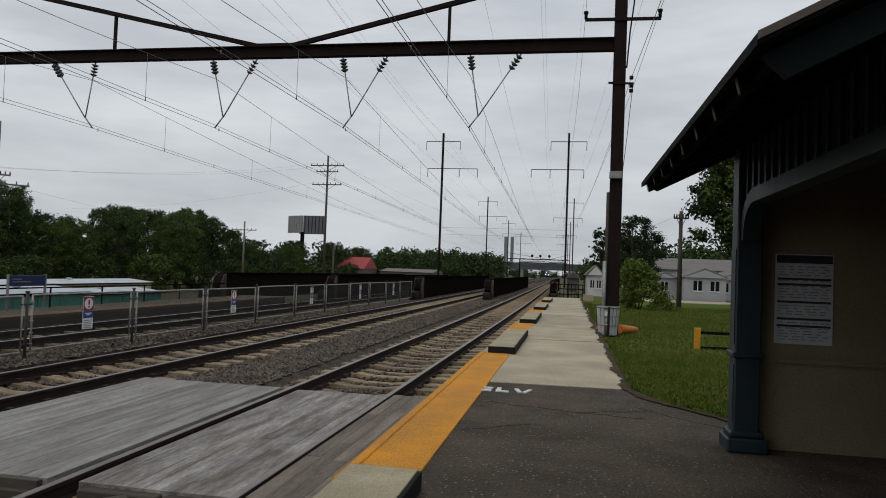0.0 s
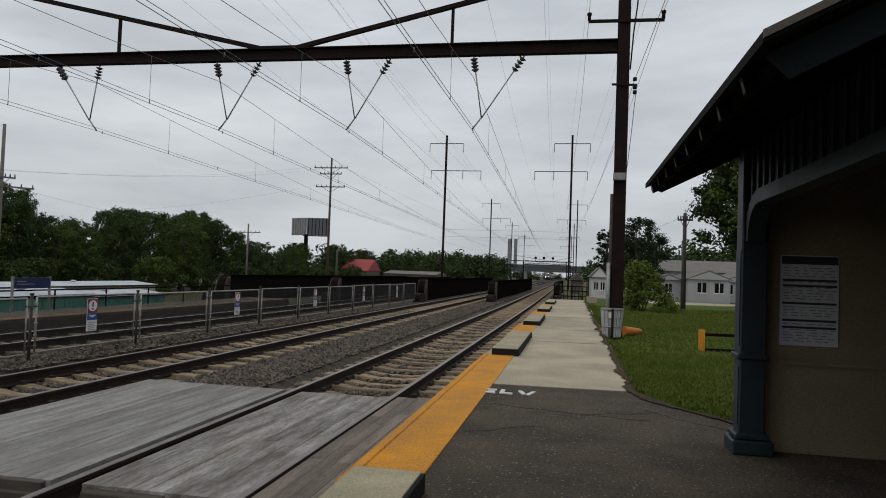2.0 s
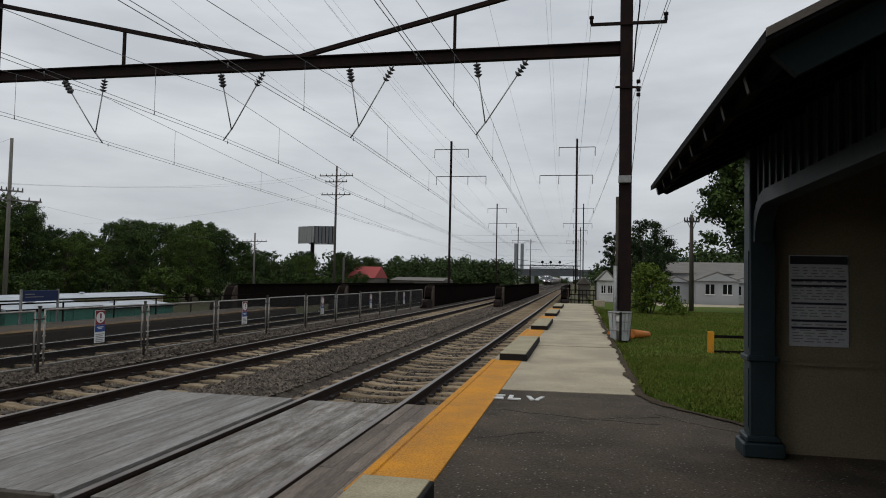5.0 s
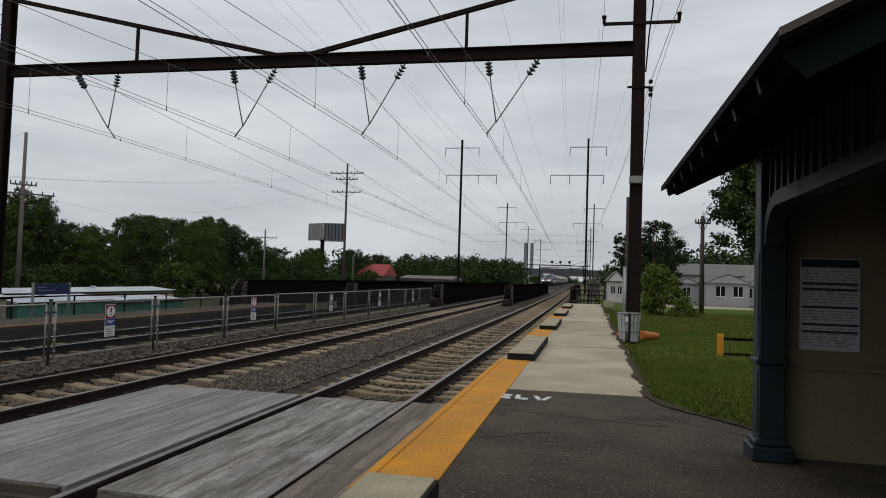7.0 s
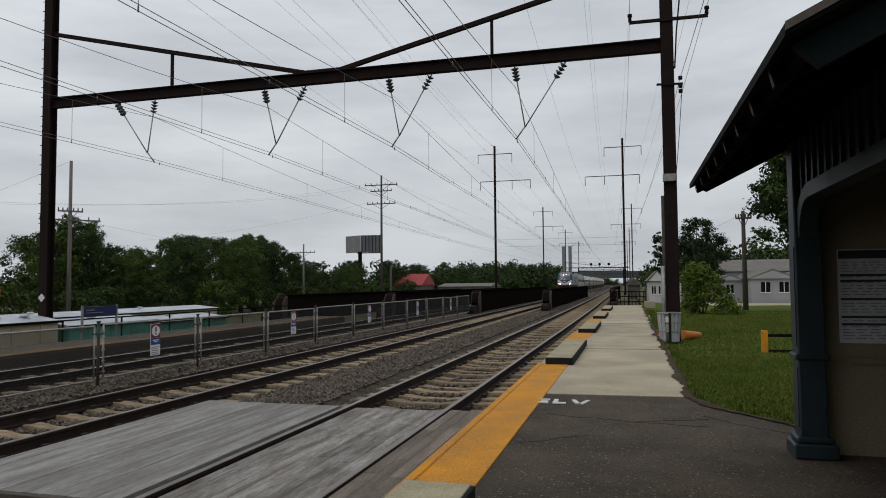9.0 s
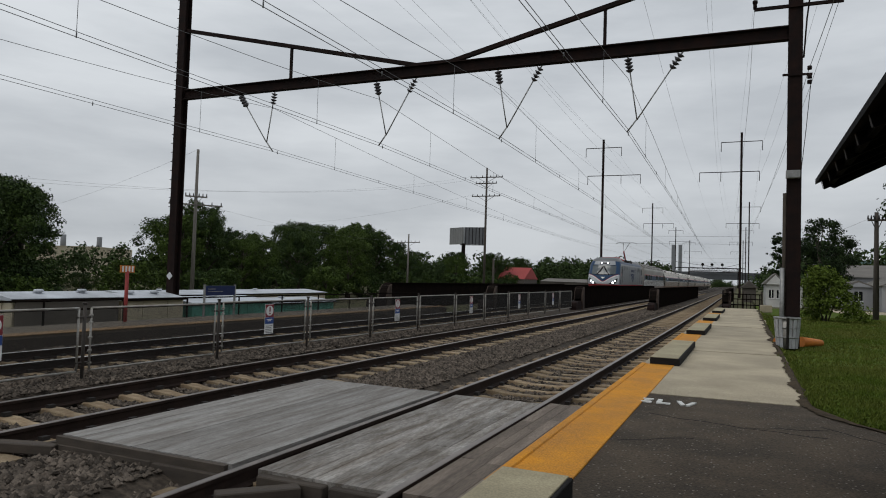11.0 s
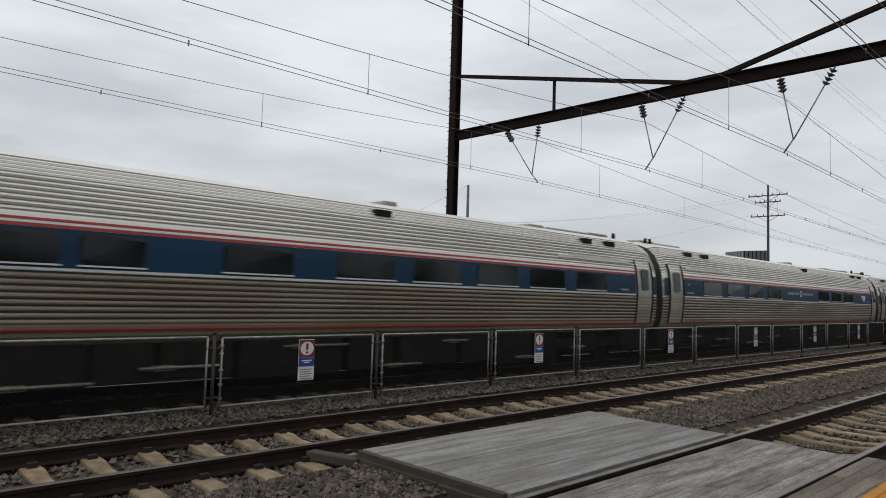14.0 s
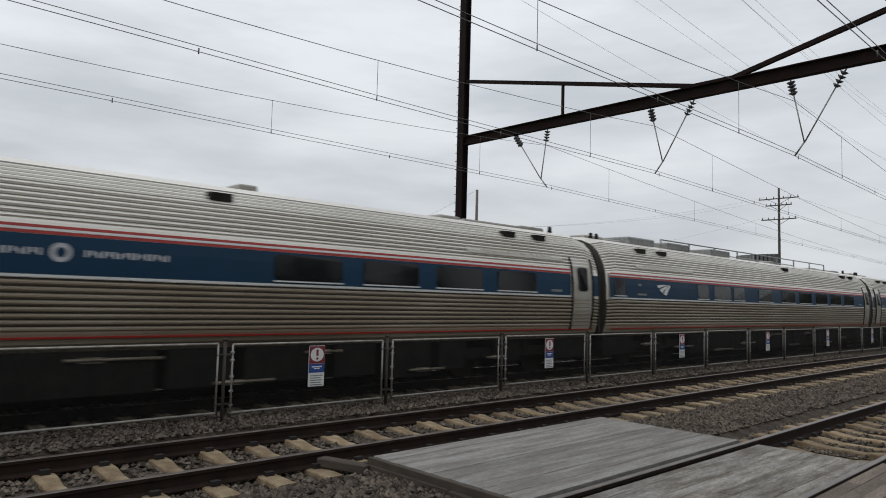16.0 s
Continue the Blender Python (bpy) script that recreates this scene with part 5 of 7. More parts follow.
def car_profile(kind):
    """Half profile (x, z, zone) from the sill up to the roof's middle; flutes are real ridges."""
    P, tags = [], {}

    def flutes(pts, n, depth):
        """ridges along a polyline"""
        ln = [0]
        for (a, b), (c, d) in zip(pts, pts[1:]):
            ln.append(ln[-1] + math.hypot(c - a, d - b))
        out = []
        for i in range(n * 4):
            u = (i + 0.5) / (n * 4) * ln[-1]
            x, z = float(np.interp(u, ln, [p[0] for p in pts])), float(np.interp(u, ln, [p[1] for p in pts]))
            j = min(len(pts) - 2, int(np.searchsorted(ln, u)) - 1)
            dx, dz = pts[j + 1][0] - pts[j][0], pts[j + 1][1] - pts[j][1]
            m = math.hypot(dx, dz)
            k = depth if i % 4 in (1, 2) else 0
            # flat coach: flute faces turned down painted as shade, faces turned up as light
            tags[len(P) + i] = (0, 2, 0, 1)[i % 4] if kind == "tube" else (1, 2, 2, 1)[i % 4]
            out.append((x + dz / m * k, z - dx / m * k))
        return out

    if kind == "tube":
        P += [(1.34, 0.92), (1.47, 1.05), (1.515, 1.20)]
        P += flutes([(1.515, 1.22), (1.57, 1.62), (1.58, 1.97)], 8, 0.026)
        P += [(1.585, 1.99), (1.585, 2.10), (1.575, 2.40), (1.55, 2.66), (1.53, 2.78)]
        P += flutes([(1.52, 2.80), (1.44, 3.05), (1.27, 3.38), (1.02, 3.62)], 11, 0.022)
        P += [(0.98, 3.65), (0.7, 3.76), (0.35, 3.82), (0.0, 3.84)]
    else:
        P += [(1.40, 0.92), (1.50, 1.02), (1.51, 1.20)]
        P += flutes([(1.51, 1.22), (1.51, 1.90)], 7, 0.04)
        P += [(1.52, 1.93), (1.52, 2.10), (1.52, 2.62), (1.51, 2.85), (1.49, 3.30), (1.46, 3.40)]
        P += flutes([(1.44, 3.44), (1.25, 3.75), (0.95, 3.95)], 8, 0.012)
        P += [(0.9, 3.98), (0.5, 4.08), (0.0, 4.11)]
    return P, tags


def make_car(kind, named=True, flip=False):
    tube = kind == "tube"
    t = thing("passenger_coach", (0, 0, 0), "fluted stainless steel coach with a blue window band" if tube else "older flat-sided stainless coach with small square windows", "railway coach", "coaches of the train")
    L = CAR_L if tube else FLAT_L
    h = L / 2
    half, tags = car_profile(kind)
    prof = half + [(-x, z) for x, z in half[::-1][1:]]
    bm = bmesh.new()
    ends = (-h, -h + (0.5 if tube else 0.12), h - 0.5, h)
    rings = []
    for y in ends:
        k = (0.965 if tube else (0.97 if y < 0 else 0.9)) if abs(y) == h else 1.0
        rings.append([bm.verts.new((x * k, y, 0.92 + (z - 0.92) * (0.97 if k < 1 else 1))) for x, z in prof])
    for a, b in zip(rings, rings[1:]):
        for i in range(len(prof) - 1):
            f = bm.faces.new((a[i], a[i + 1], b[i + 1], b[i]))
            j = i if i < len(half) - 1 else 2 * len(half) - 3 - i
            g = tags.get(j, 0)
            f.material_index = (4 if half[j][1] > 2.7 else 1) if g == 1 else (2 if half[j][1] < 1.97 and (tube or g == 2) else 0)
    bm.faces.new(rings[0]).material_index = 3 if tube else 0
    bm.faces.new(rings[-1][::-1]).material_index = 3
    bm.faces.new([r for r in (rings[0][0], rings[1][0], rings[2][0], rings[3][0], rings[3][-1], rings[2][-1], rings[1][-1], rings[0][-1])])
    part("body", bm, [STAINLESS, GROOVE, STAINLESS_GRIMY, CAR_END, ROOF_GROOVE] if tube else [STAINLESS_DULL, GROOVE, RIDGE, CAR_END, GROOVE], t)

    def side(z):
        pts = [(x, zz) for x, zz in half if zz < 3.2]
        return float(np.interp(z, [p[1] for p in pts], [p[0] for p in pts]))

    def strip(nm, y0, y1, z0, z1, m, out, label="", n=1, parent=None, sides=(-1, 1)):
        bm = bmesh.new()
        for s in sides:
            zs = [z0 + (z1 - z0) * i / n for i in range(n + 1)]
            for za, zb in zip(zs, zs[1:]):
                xa, xb = s * (side(za) + out), s * (side(zb) + out)
                poly(bm, [(xa, y0, za), (xa, y1, za), (xb, y1, zb), (xb, y0, zb)])
            for z, in ((z0,), (z1,)):
                x = s * (side(z) + out)
                poly(bm, [(x, y0, z), (x, y1, z), (x - s * out * 0.9, y1, z), (x - s * out * 0.9, y0, z)])
        return part(nm, bm, m, parent or t, label)

    e = 1.35
    f0 = (e if named else 0.12) if tube else 0.25
    strip("window_band", -h + f0, h - e, 2.04, 2.60, BAND_BLUE, 0.010, "deep blue window band", 3)
    strip("white_line", -h + f0, h - e, 2.0, 2.035, WHITE, 0.012)
    strip("red_line", -h + f0, h - e, 2.605, 2.65, BAND_RED, 0.010)
    strip("upper_white_line", -h + f0, h - e, 2.655, 2.69, WHITE, 0.011)
    strip("upper_red_line", -h + f0, h - e, 2.695, 2.735, BAND_RED, 0.010)
    if tube:
        for q in (-1, 1):
            if q > 0 or named:
                ya, yb = sorted((q * (h - 0.08), q * (h - 0.34)))
                for s in (-1, 1):
                    strip("end_band", ya, yb, 2.04, 2.60, BAND_BLUE, 0.006, "short blue band beyond the door", 3, sides=(s,))
            ya, yb = sorted((q * (h - 1.6), q * (h - 5.2)))
            for s in (-1, 1):
                lb = strip("letterboard", ya, yb, 2.93, 3.06, DOOR_STEEL, 0.012, "smooth plate with worn lettering", 2, sides=(s,))
                for i in range(12):
                    yc = q * (h - 2.2) - q * i * 0.22
                    strip("letter_bar", yc - 0.06, yc + 0.06, 2.965, 3.03, STAINLESS, 0.016, parent=lb, sides=(s,))
    strip("sill_stripe", -h + 0.3, h - 0.3, 1.13, 1.16, BAND_RED, 0.03)
    if tube:
        wins = [(2.8 + 1.95 * i, 1.45) for i in range(4)] + [(14.85 + 1.95 * i, 1.45) for i in range(3)]
        if flip:
            wins = [(L - y - w, w) for y, w in wins]
        if not named:
            wins = [(0.30, 0.62), (5.34, 0.8), (6.55, 1.3), (8.1, 0.95), (10.33, 1.35), (12.65, 1.45), (14.6, 1.45), (16.6, 1.45), (18.55, 1.45), (20.55, 1.45)]
    else:
        wins = [(y - 0.6, 0.85) for y in (2.06, 3.62, 5.44, 7.02, 13.05, 14.78, 16.77, 18.61, 20.46, 22.15)]
    for y, width in wins:
        for s in (-1, 1):
            bm = bmesh.new()
            y0, y1 = -h + y, -h + y + width
            z0, z1 = (2.10, 2.56) if tube else (2.08, 2.68)
            r = 0.07 if tube else 0.04
            o = [(y0 + r, z0), (y1 - r, z0), (y1, z0 + r), (y1, z1 - r), (y1 - r, z1), (y0 + r, z1), (y0, z1 - r), (y0, z0 + r)]
            prism(bm, [(s * (side(z) + 0.012), a, z) for a, z in o], (s * 0.012, 0, 0))
            w = part("window_pane", bm, DARK_GLASS, t, "dark tinted window")
            bm = bmesh.new()
            box(bm, min(s * (side(z0) + 0.02), s * (side(z0) + 0.04)), max(s * (side(z0) + 0.02), s * (side(z0) + 0.04)), y0 - 0.01, y1 + 0.01, z0 - 0.03, z0 - 0.005)
            part("sill", bm, WHITE, w)
    for s in (-1, 1):
        # end doors
        for q in ((-1, 1) if tube and named else (1,)):
            c = q * (h - 0.83)
            bm = bmesh.new()
            zs = [1.15, 1.6, 2.0, 2.4, 2.8, 3.05]
            for za, zb in zip(zs, zs[1:]):
                xa, xb = s * (side(za) + 0.022), s * (side(zb) + 0.022)
                poly(bm, [(xa, c - 0.42, za), (xa, c + 0.42, za), (xb, c + 0.42, zb), (xb, c - 0.42, zb)])
            d = part("end_door", bm, DOOR_STEEL if tube else STAINLESS_DULL, t, "plain grey vestibule door")
            bm = bmesh.new()
            prism(bm, [(s * (side(z) + 0.045), c + a, z) for a, z in ((-0.2, 2.22), (-0.14, 2.16), (0.14, 2.16), (0.2, 2.22), (0.2, 2.74), (0.14, 2.80), (-0.14, 2.80), (-0.2, 2.74))], (s * 0.006, 0, 0))
            part("door_glass", bm, DARK_GLASS, d)
            for a in (-0.46, 0.46):
                bm = bmesh.new()
                for za, zb in zip(zs, zs[1:]):
                    bar(bm, (s * (side(za) + 0.02), c + a, za), (s * (side(zb) + 0.02), c + a, zb), 0.03, 0.05)
                part("door_jamb", bm, SKIRT, d)
        if tube:
            mid = -1.0 if flip else 0.0
            sw = (-h + 2.65, -h + 3.5) if not named else ((-h + 2.4, -h + 3.25) if flip else (h - 3.3, h - 2.45))
            bm = bmesh.new()
            ya, yb = sw if s > 0 else sw[::-1]
            swoosh(bm, ya, yb, 2.14, 2.48, s * (side(2.3) + 0.02), flip=s)
            part("swoosh_emblem", bm, WHITE, t)
            if named:
                bm = bmesh.new()
                for start, n in ((-1.62, 18), (0.32, 16)):
                    for i in range(n):
                        y = mid + start + i * 0.078
                        za, zb = 2.31 + 0.03 * (i % 3 == 1), 2.41 - 0.02 * (i % 4 == 2)
                        poly(bm, [(s * (side(za) + 0.016), y, za), (s * (side(za) + 0.016), y + 0.04, za), (s * (side(zb) + 0.016), y + 0.04, zb), (s * (side(zb) + 0.016), y, zb)])
                part("service_name_bars", bm, PAPER, t)
                bm = bmesh.new()
                rod(bm, (s * (side(2.36) + 0.012), mid, 2.36), (s * (side(2.36) + 0.018), mid, 2.36), 0.14, seg=18)
                rn = part("service_roundel", bm, PAPER, t)
                bm = bmesh.new()
                rod(bm, (s * (side(2.36) + 0.018), mid, 2.36), (s * (side(2.36) + 0.022), mid, 2.36), 0.075, seg=14)
                part("roundel_centre", bm, BAND_BLUE, rn)
            # small print beside the doors
            for y, w, z in ((-h + 1.55, 0.5, 2.12), (h - 2.2, 0.45, 2.12), (-h + 1.6, 0.16, 2.40)):
                bm = bmesh.new()
                poly(bm, [(s * (side(z) + 0.016), y, z), (s * (side(z) + 0.016), y + w, z), (s * (side(z + 0.06) + 0.016), y + w, z + 0.06), (s * (side(z + 0.06) + 0.016), y, z + 0.06)])
                part("small_print", bm, GALV, t)
    # roof pods and vents
    for y, w, q in ((-h + 1.2, 0.5, 0.10), (-h + 2.7, 0.9, 0.07), (h - 1.4, 0.5, 0.10), (h - 3.0, 1.1, 0.07), (h - 4.6, 0.35, 0.09), (2.5, 0.2, 0.12)):
        z = 3.82 if tube else 4.09
        bm = bmesh.new()
        box(bm, -0.3, 0.3, y - w, y + w, z - 0.05, z + q, bevel=0.03)
        part("roof_pod", bm, STAINLESS_DULL, t, "low grey roof pod")
    bm = bmesh.new()
    if tube:
        for y in (-h + 0.7, -h + 1.0, h - 0.9):
            rod(bm, (0.5, y, 3.75), (0.5, y, 3.96), 0.07, 0.05, seg=8)
    else:
        box(bm, 0.6, 0.9, h - 3.2, h - 2.6, 3.98, 4.10, bevel=0.02)
    if tube:
        for s in (-1, 1):
            for y in (-h + 2.3, -h + 3.6, h - 2.3, h - 3.5, 1.5):
                box(bm, min(s * 1.05, s * 1.30), max(s * 1.05, s * 1.30), y - 0.2, y + 0.2, 3.42, 3.56)
    tagged(part("roof_vents", bm, SKIRT, t, "dark roof vents"), kind="stuff")
    for q in (-1, 1):
        bm = bmesh.new()
        d = 0.09 if tube else 0.3
        y = q * (h + 0.01 + d)
        w, zt = (1.22, 3.62) if tube else (1.0, 3.5)
        prism(bm, [(-w, y - d, 1.0), (w, y - d, 1.0), (w + 0.08, y - d, 2.6), (w - 0.12, y - d, zt - 0.4), (w * 0.55, y - d, zt), (-w * 0.55, y - d, zt), (-w + 0.12, y - d, zt - 0.4), (-w - 0.08, y - d, 2.6)], (0, 2 * d, 0))
        dp = part("diaphragm", bm, SKIRT, t, "black rubber gangway diaphragm")
        for s in (-1, 1):
            bm = bmesh.new()
            bar(bm, (s * (w + 0.09), y, 1.05), (s * (w + 0.11), y, 2.7), 0.05, 0.10)
            part("rubbing_strip", bm, CAR_END, dp)
        bm = bmesh.new()
        ya, yb = sorted((q * (h - 1.75), q * (h - 0.12)))
        box(bm, -1.33, 1.33, ya, yb, 0.36, 0.93, bevel=0.03)
        part("end_step_box", bm, SKIRT, t, "black step well under the vestibule")
        bm = bmesh.new()
        box(bm, -0.15, 0.15, q * h - 0.1 if q > 0 else q * h - 0.4, q * h + 0.4 if q > 0 else q * h + 0.1, 0.72, 0.95)
        part("coupler", bm, SKIRT, t)
        bogie(t, q * (h - 3.3))
    rng = random.Random(3)
    y = -h + 5.2
    while y < h - 5.2:
        w = rng.uniform(0.9, 2.4)
        bm = bmesh.new()
        box(bm, -1.35, 1.35, y, min(y + w, h - 5.0), rng.uniform(0.18, 0.32), 0.95, bevel=0.02)
        part("equipment_box", bm, SKIRT, t, "black underfloor equipment box")
        y += w + rng.uniform(0.05, 0.25)
    # pale pipes and box lids under the floor
    rng = random.Random(6)
    for s in (-1, 1):
        for i in range(9):
            y = -h + 2.2 + i * (L - 4.4) / 9 + rng.uniform(-0.4, 0.4)
            bm = bmesh.new()
            z = rng.choice((0.34, 0.52, 0.66, 0.80))
            rod(bm, (s * 1.39, y, z), (s * 1.39, y + rng.uniform(0.5, 1.5), z), 0.028, seg=6)
            box(bm, min(s * 1.36, s * 1.385), max(s * 1.36, s * 1.385), y + 0.2, y + 0.55, z - 0.05, z + 0.04)
            part("underfloor_pipe", bm, STAINLESS_GRIMY, t, "pale grimy pipe under the floor")
    return t


LOCO = make_loco()
FIRST_CAR = make_car("flat")
PLAIN_CAR = make_car("tube", False)
TUBE_CAR = make_car("tube")
TURNED_CAR = make_car("tube", True, True)
COACHES = [FIRST_CAR, PLAIN_CAR, TUBE_CAR, copy_thing(TUBE_CAR, Matrix.Identity(4)), TURNED_CAR, copy_thing(PLAIN_CAR, Matrix.Identity(4)),
           copy_thing(TURNED_CAR, Matrix.Identity(4)), copy_thing(TURNED_CAR, Matrix.Identity(4))]
# one coach carries a rack of roof gear
bm = bmesh.new()
for i in range(9):
    rod(bm, (-0.7, -8 + i * 2.0, 3.7), (-0.7, -8 + i * 2.0, 4.05), 0.03, seg=6)
    rod(bm, (0.7, -8 + i * 2.0, 3.7), (0.7, -8 + i * 2.0, 4.05), 0.03, seg=6)
for s in (-0.7, 0.7):
    rod(bm, (s, -8, 4.05), (s, 8, 4.05), 0.025, seg=6)
for y in (-9, -6.5, -3.2):
    box(bm, -0.6, 0.6, y - 0.8, y + 0.8, 3.76, 4.02, bevel=0.04)
part("roof_rack", bm, GALV, COACHES[5], "railed grey roof gear")

REAR = {12.0: 46.1, 12.5: 26.9, 13.0: 7.8, 13.5: -11.6, 14.0: -31.2, 14.5: -51.1, 15.0: -71.3, 15.5: -91.4, 16.0: -111.2}


def rear_at(t):
    return REAR[t] if t in REAR else REAR[12.0] + (12.0 - t) * 38.2


def on_line(y):
    s = -(bend(y + 3) - bend(y - 3)) / 6
    return pose(TRACKS[2] + bend(y), y, 0, 0, 0, math.degrees(s))


# ---- trees and bushes ----
def leaf_cloud(rng, blobs, count, size):
    """Small leaf clumps (bent quads) scattered round uneven tufts, thinning out at their rims."""
    w = np.array([b[3] ** 2 for b in blobs])
    pick = rng.choice(len(blobs), count, p=w / w.sum())
    B = np.array(blobs)[pick]
    d = rng.normal(size=(count, 3))
    c = B[:, :3] + np.clip(d, -2.0, 2.0) * B[:, 3:4] * np.array([0.52, 0.52, 0.36])
    n = d * np.array([0.5, 0.5, 0.5]) + np.array([0, 0, 0.35]) + rng.normal(0, 0.6, (count, 3))
    n /= np.linalg.norm(n, axis=1)[:, None]
    u = np.cross(n, rng.normal(size=(count, 3)))
    u /= np.linalg.norm(u, axis=1)[:, None]
    v = np.cross(n, u)
    s = size * rng.uniform(0.55, 1.3, count)[:, None]
    q = np.stack([c - u * s, c - v * s * 0.6 + n * s * 0.2, c + u * s, c + v * s * 0.6 + n * s * 0.2], 1)
    return q.reshape(-1, 3).tolist(), [(4 * i, 4 * i + 1, 4 * i + 2, 4 * i + 3) for i in range(count)]


def tree_meshes(seed, h, r, leaf, count, size, low=0.22, slim=1.0, tufts=58):
    """A tapered trunk, limbs that fork, and a tuft of leaves at the end of each fork."""
    rng = np.random.default_rng(seed)
    bm = bmesh.new()
    th = h * 0.6
    lean = rng.normal(0, 0.12, 2)
    rod(bm, (0, 0, 0), (lean[0], lean[1], th), 0.026 * h, 0.011 * h, seg=9)
    blobs = []
    off = rng.uniform(0, 50)
    for i in range(tufts):
        a = i * 2.4 + rng.uniform(-0.5, 0.5)
        z = h * (low + (0.93 - low) * (i + 0.5) / tufts) + rng.normal(0, 0.02 * h)
        k = math.sin(math.pi * min(1, max(0.02, (z / h - low * 0.4) / (1.04 - low * 0.4)))) ** 0.62
        lobe = 0.86 + 0.42 * noise.noise((math.cos(a) * 1.3 + off, math.sin(a) * 1.3, z / h * 3.2))
        rad = r * k * lobe * math.sqrt(rng.uniform(0.12, 1.0)) * slim
        p = (rad * math.cos(a), rad * math.sin(a), z)
        blobs.append((*p, r * rng.uniform(0.10, 0.30)))
        if i % 3 == 0:
            m = (p[0] * 0.45, p[1] * 0.45, z * 0.82)
            rod(bm, (lean[0] * 0.5, lean[1] * 0.5, min(th, z * 0.6)), m, 0.011 * h, 0.006 * h, seg=5)
            rod(bm, m, p, 0.006 * h, 0.002 * h, seg=4)
    for i in range(24):
        a, e = rng.uniform(0, 6.28), rng.uniform(0.15, 1.3)
        q = (r * 0.95 * math.cos(e) * math.cos(a) * slim, r * 0.95 * math.cos(e) * math.sin(a) * slim, h * (0.60 + 0.37 * math.sin(e)))
        blobs.append((*q, r * rng.uniform(0.06, 0.13)))
    v, f = leaf_cloud(rng, blobs, count, size)
    return mesh_of(bm, BARK, "trunk"), arrays("crown", v, f, leaf)


TREE_KINDS = [tree_meshes(11, 12, 4.6, LEAF, 15000, 0.142), tree_meshes(12, 11, 5.2, LEAF, 15000, 0.142, 0.12), tree_meshes(13, 13, 4.2, LEAF_LIGHT, 15000, 0.142, 0.15),
              tree_meshes(14, 10, 4.8, LEAF, 15000, 0.142, 0.08), tree_meshes(15, 14, 4.4, LEAF, 15000, 0.142, 0.3), tree_meshes(16, 13, 4.8, LEAF, 24000, 0.15, 0.40),
              tree_meshes(17, 10, 5.0, LEAF, 5200, 0.27, 0.05), tree_meshes(18, 10, 5.2, LEAF_LIGHT, 5200, 0.27, 0.05),
              tree_meshes(19, 13, 4.0, LEAF_DARK, 9000, 0.15, 0.38, tufts=34), tree_meshes(20, 13, 2.7, LEAF_DARK, 7000, 0.15, 0.25, tufts=34)]


def plant(kind, x, y, z, s, a, label="leafy dark green deciduous tree behind the railway", group="trees along the railway", name="tree", sz=1.0):
    t = thing(name, (x, y, z), label, "tree", group)
    t.rotation_euler, t.scale = (0, 0, a), (s, s, s * sz)
    part("trunk", TREE_KINDS[kind][0], None, t)
    part("crown", TREE_KINDS[kind][1], None, t)
    return t


rng = random.Random(21)
# the belt of trees beyond the trailers
belt = [(-52, 28, 1.08), (-58, 37, 1.2), (-60, 22, 1.0), (-47, 17, 0.8), (-56, 47, 0.38), (-64, 58, 0.40), (-60, 68, 0.80), (-58, 76, 0.71), (-66, 82, 0.91),
        (-62, 90, 0.92), (-58, 99, 1.03), (-66, 104, 1.09), (-60, 112, 0.88), (-70, 122, 1.22), (-62, 124, 0.87), (-64, 136, 0.98), (-58, 146, 0.73),
        (-64, 160, 0.94), (-57, 170, 1.0), (-55, 184, 0.87), (-42, 12, 0.63), (-68, 46, 1.30), (-72, 74.5, 1.12), (-75, 95, 0.74), (-78, 112, 1.39),
        (-50, 34, 1.01), (-55, 40.0, 0.72), (-57, 71.5, 0.67), (-63, 131, 0.8), (-66, 73, 0.95), (-61, 64.5, 0.9), (-57, 84, 0.8), (-60, 106, 0.95), (-54, 93, 0.8)]
for i, (x, y, s) in enumerate(belt):
    plant((i * 3 + i // 4) % 5, x, y, -2.6, s, i * 1.3, sz=rng.uniform(0.95, 1.1))
for i, (x, y, s) in enumerate(((-55, 24.0, 1.1), (-57, 19.0, 0.92), (-50, 13.0, 0.85), (-53, 31.5, 1.0))):
    plant((1, 3, 1, 0)[i], x, y, -3.0, s, i * 2.3)
for i in range(12):
    plant(6 + (i % 3 == 1), -46 - 3 * ((i * 29) % 10) / 10, 3.0 + i * 3.1, -3.6, 0.44 + 0.1 * ((i * 53) % 10) / 10, i * 1.9, "low dark green scrub tree at the edge of the woods", "scrub along the woods", "scrub_tree")
# low growth that fills the foot of the belt
for i in range(26):
    y = -25 + i * 8.2
    plant(6 + (i % 4 == 1), -50 - 7 * ((i * 37) % 10) / 10, y, -3.4, 0.5 + 0.12 * ((i * 53) % 10) / 10, i * 2.1, "low dark green scrub tree at the edge of the woods", "scrub along the woods", "scrub_tree")
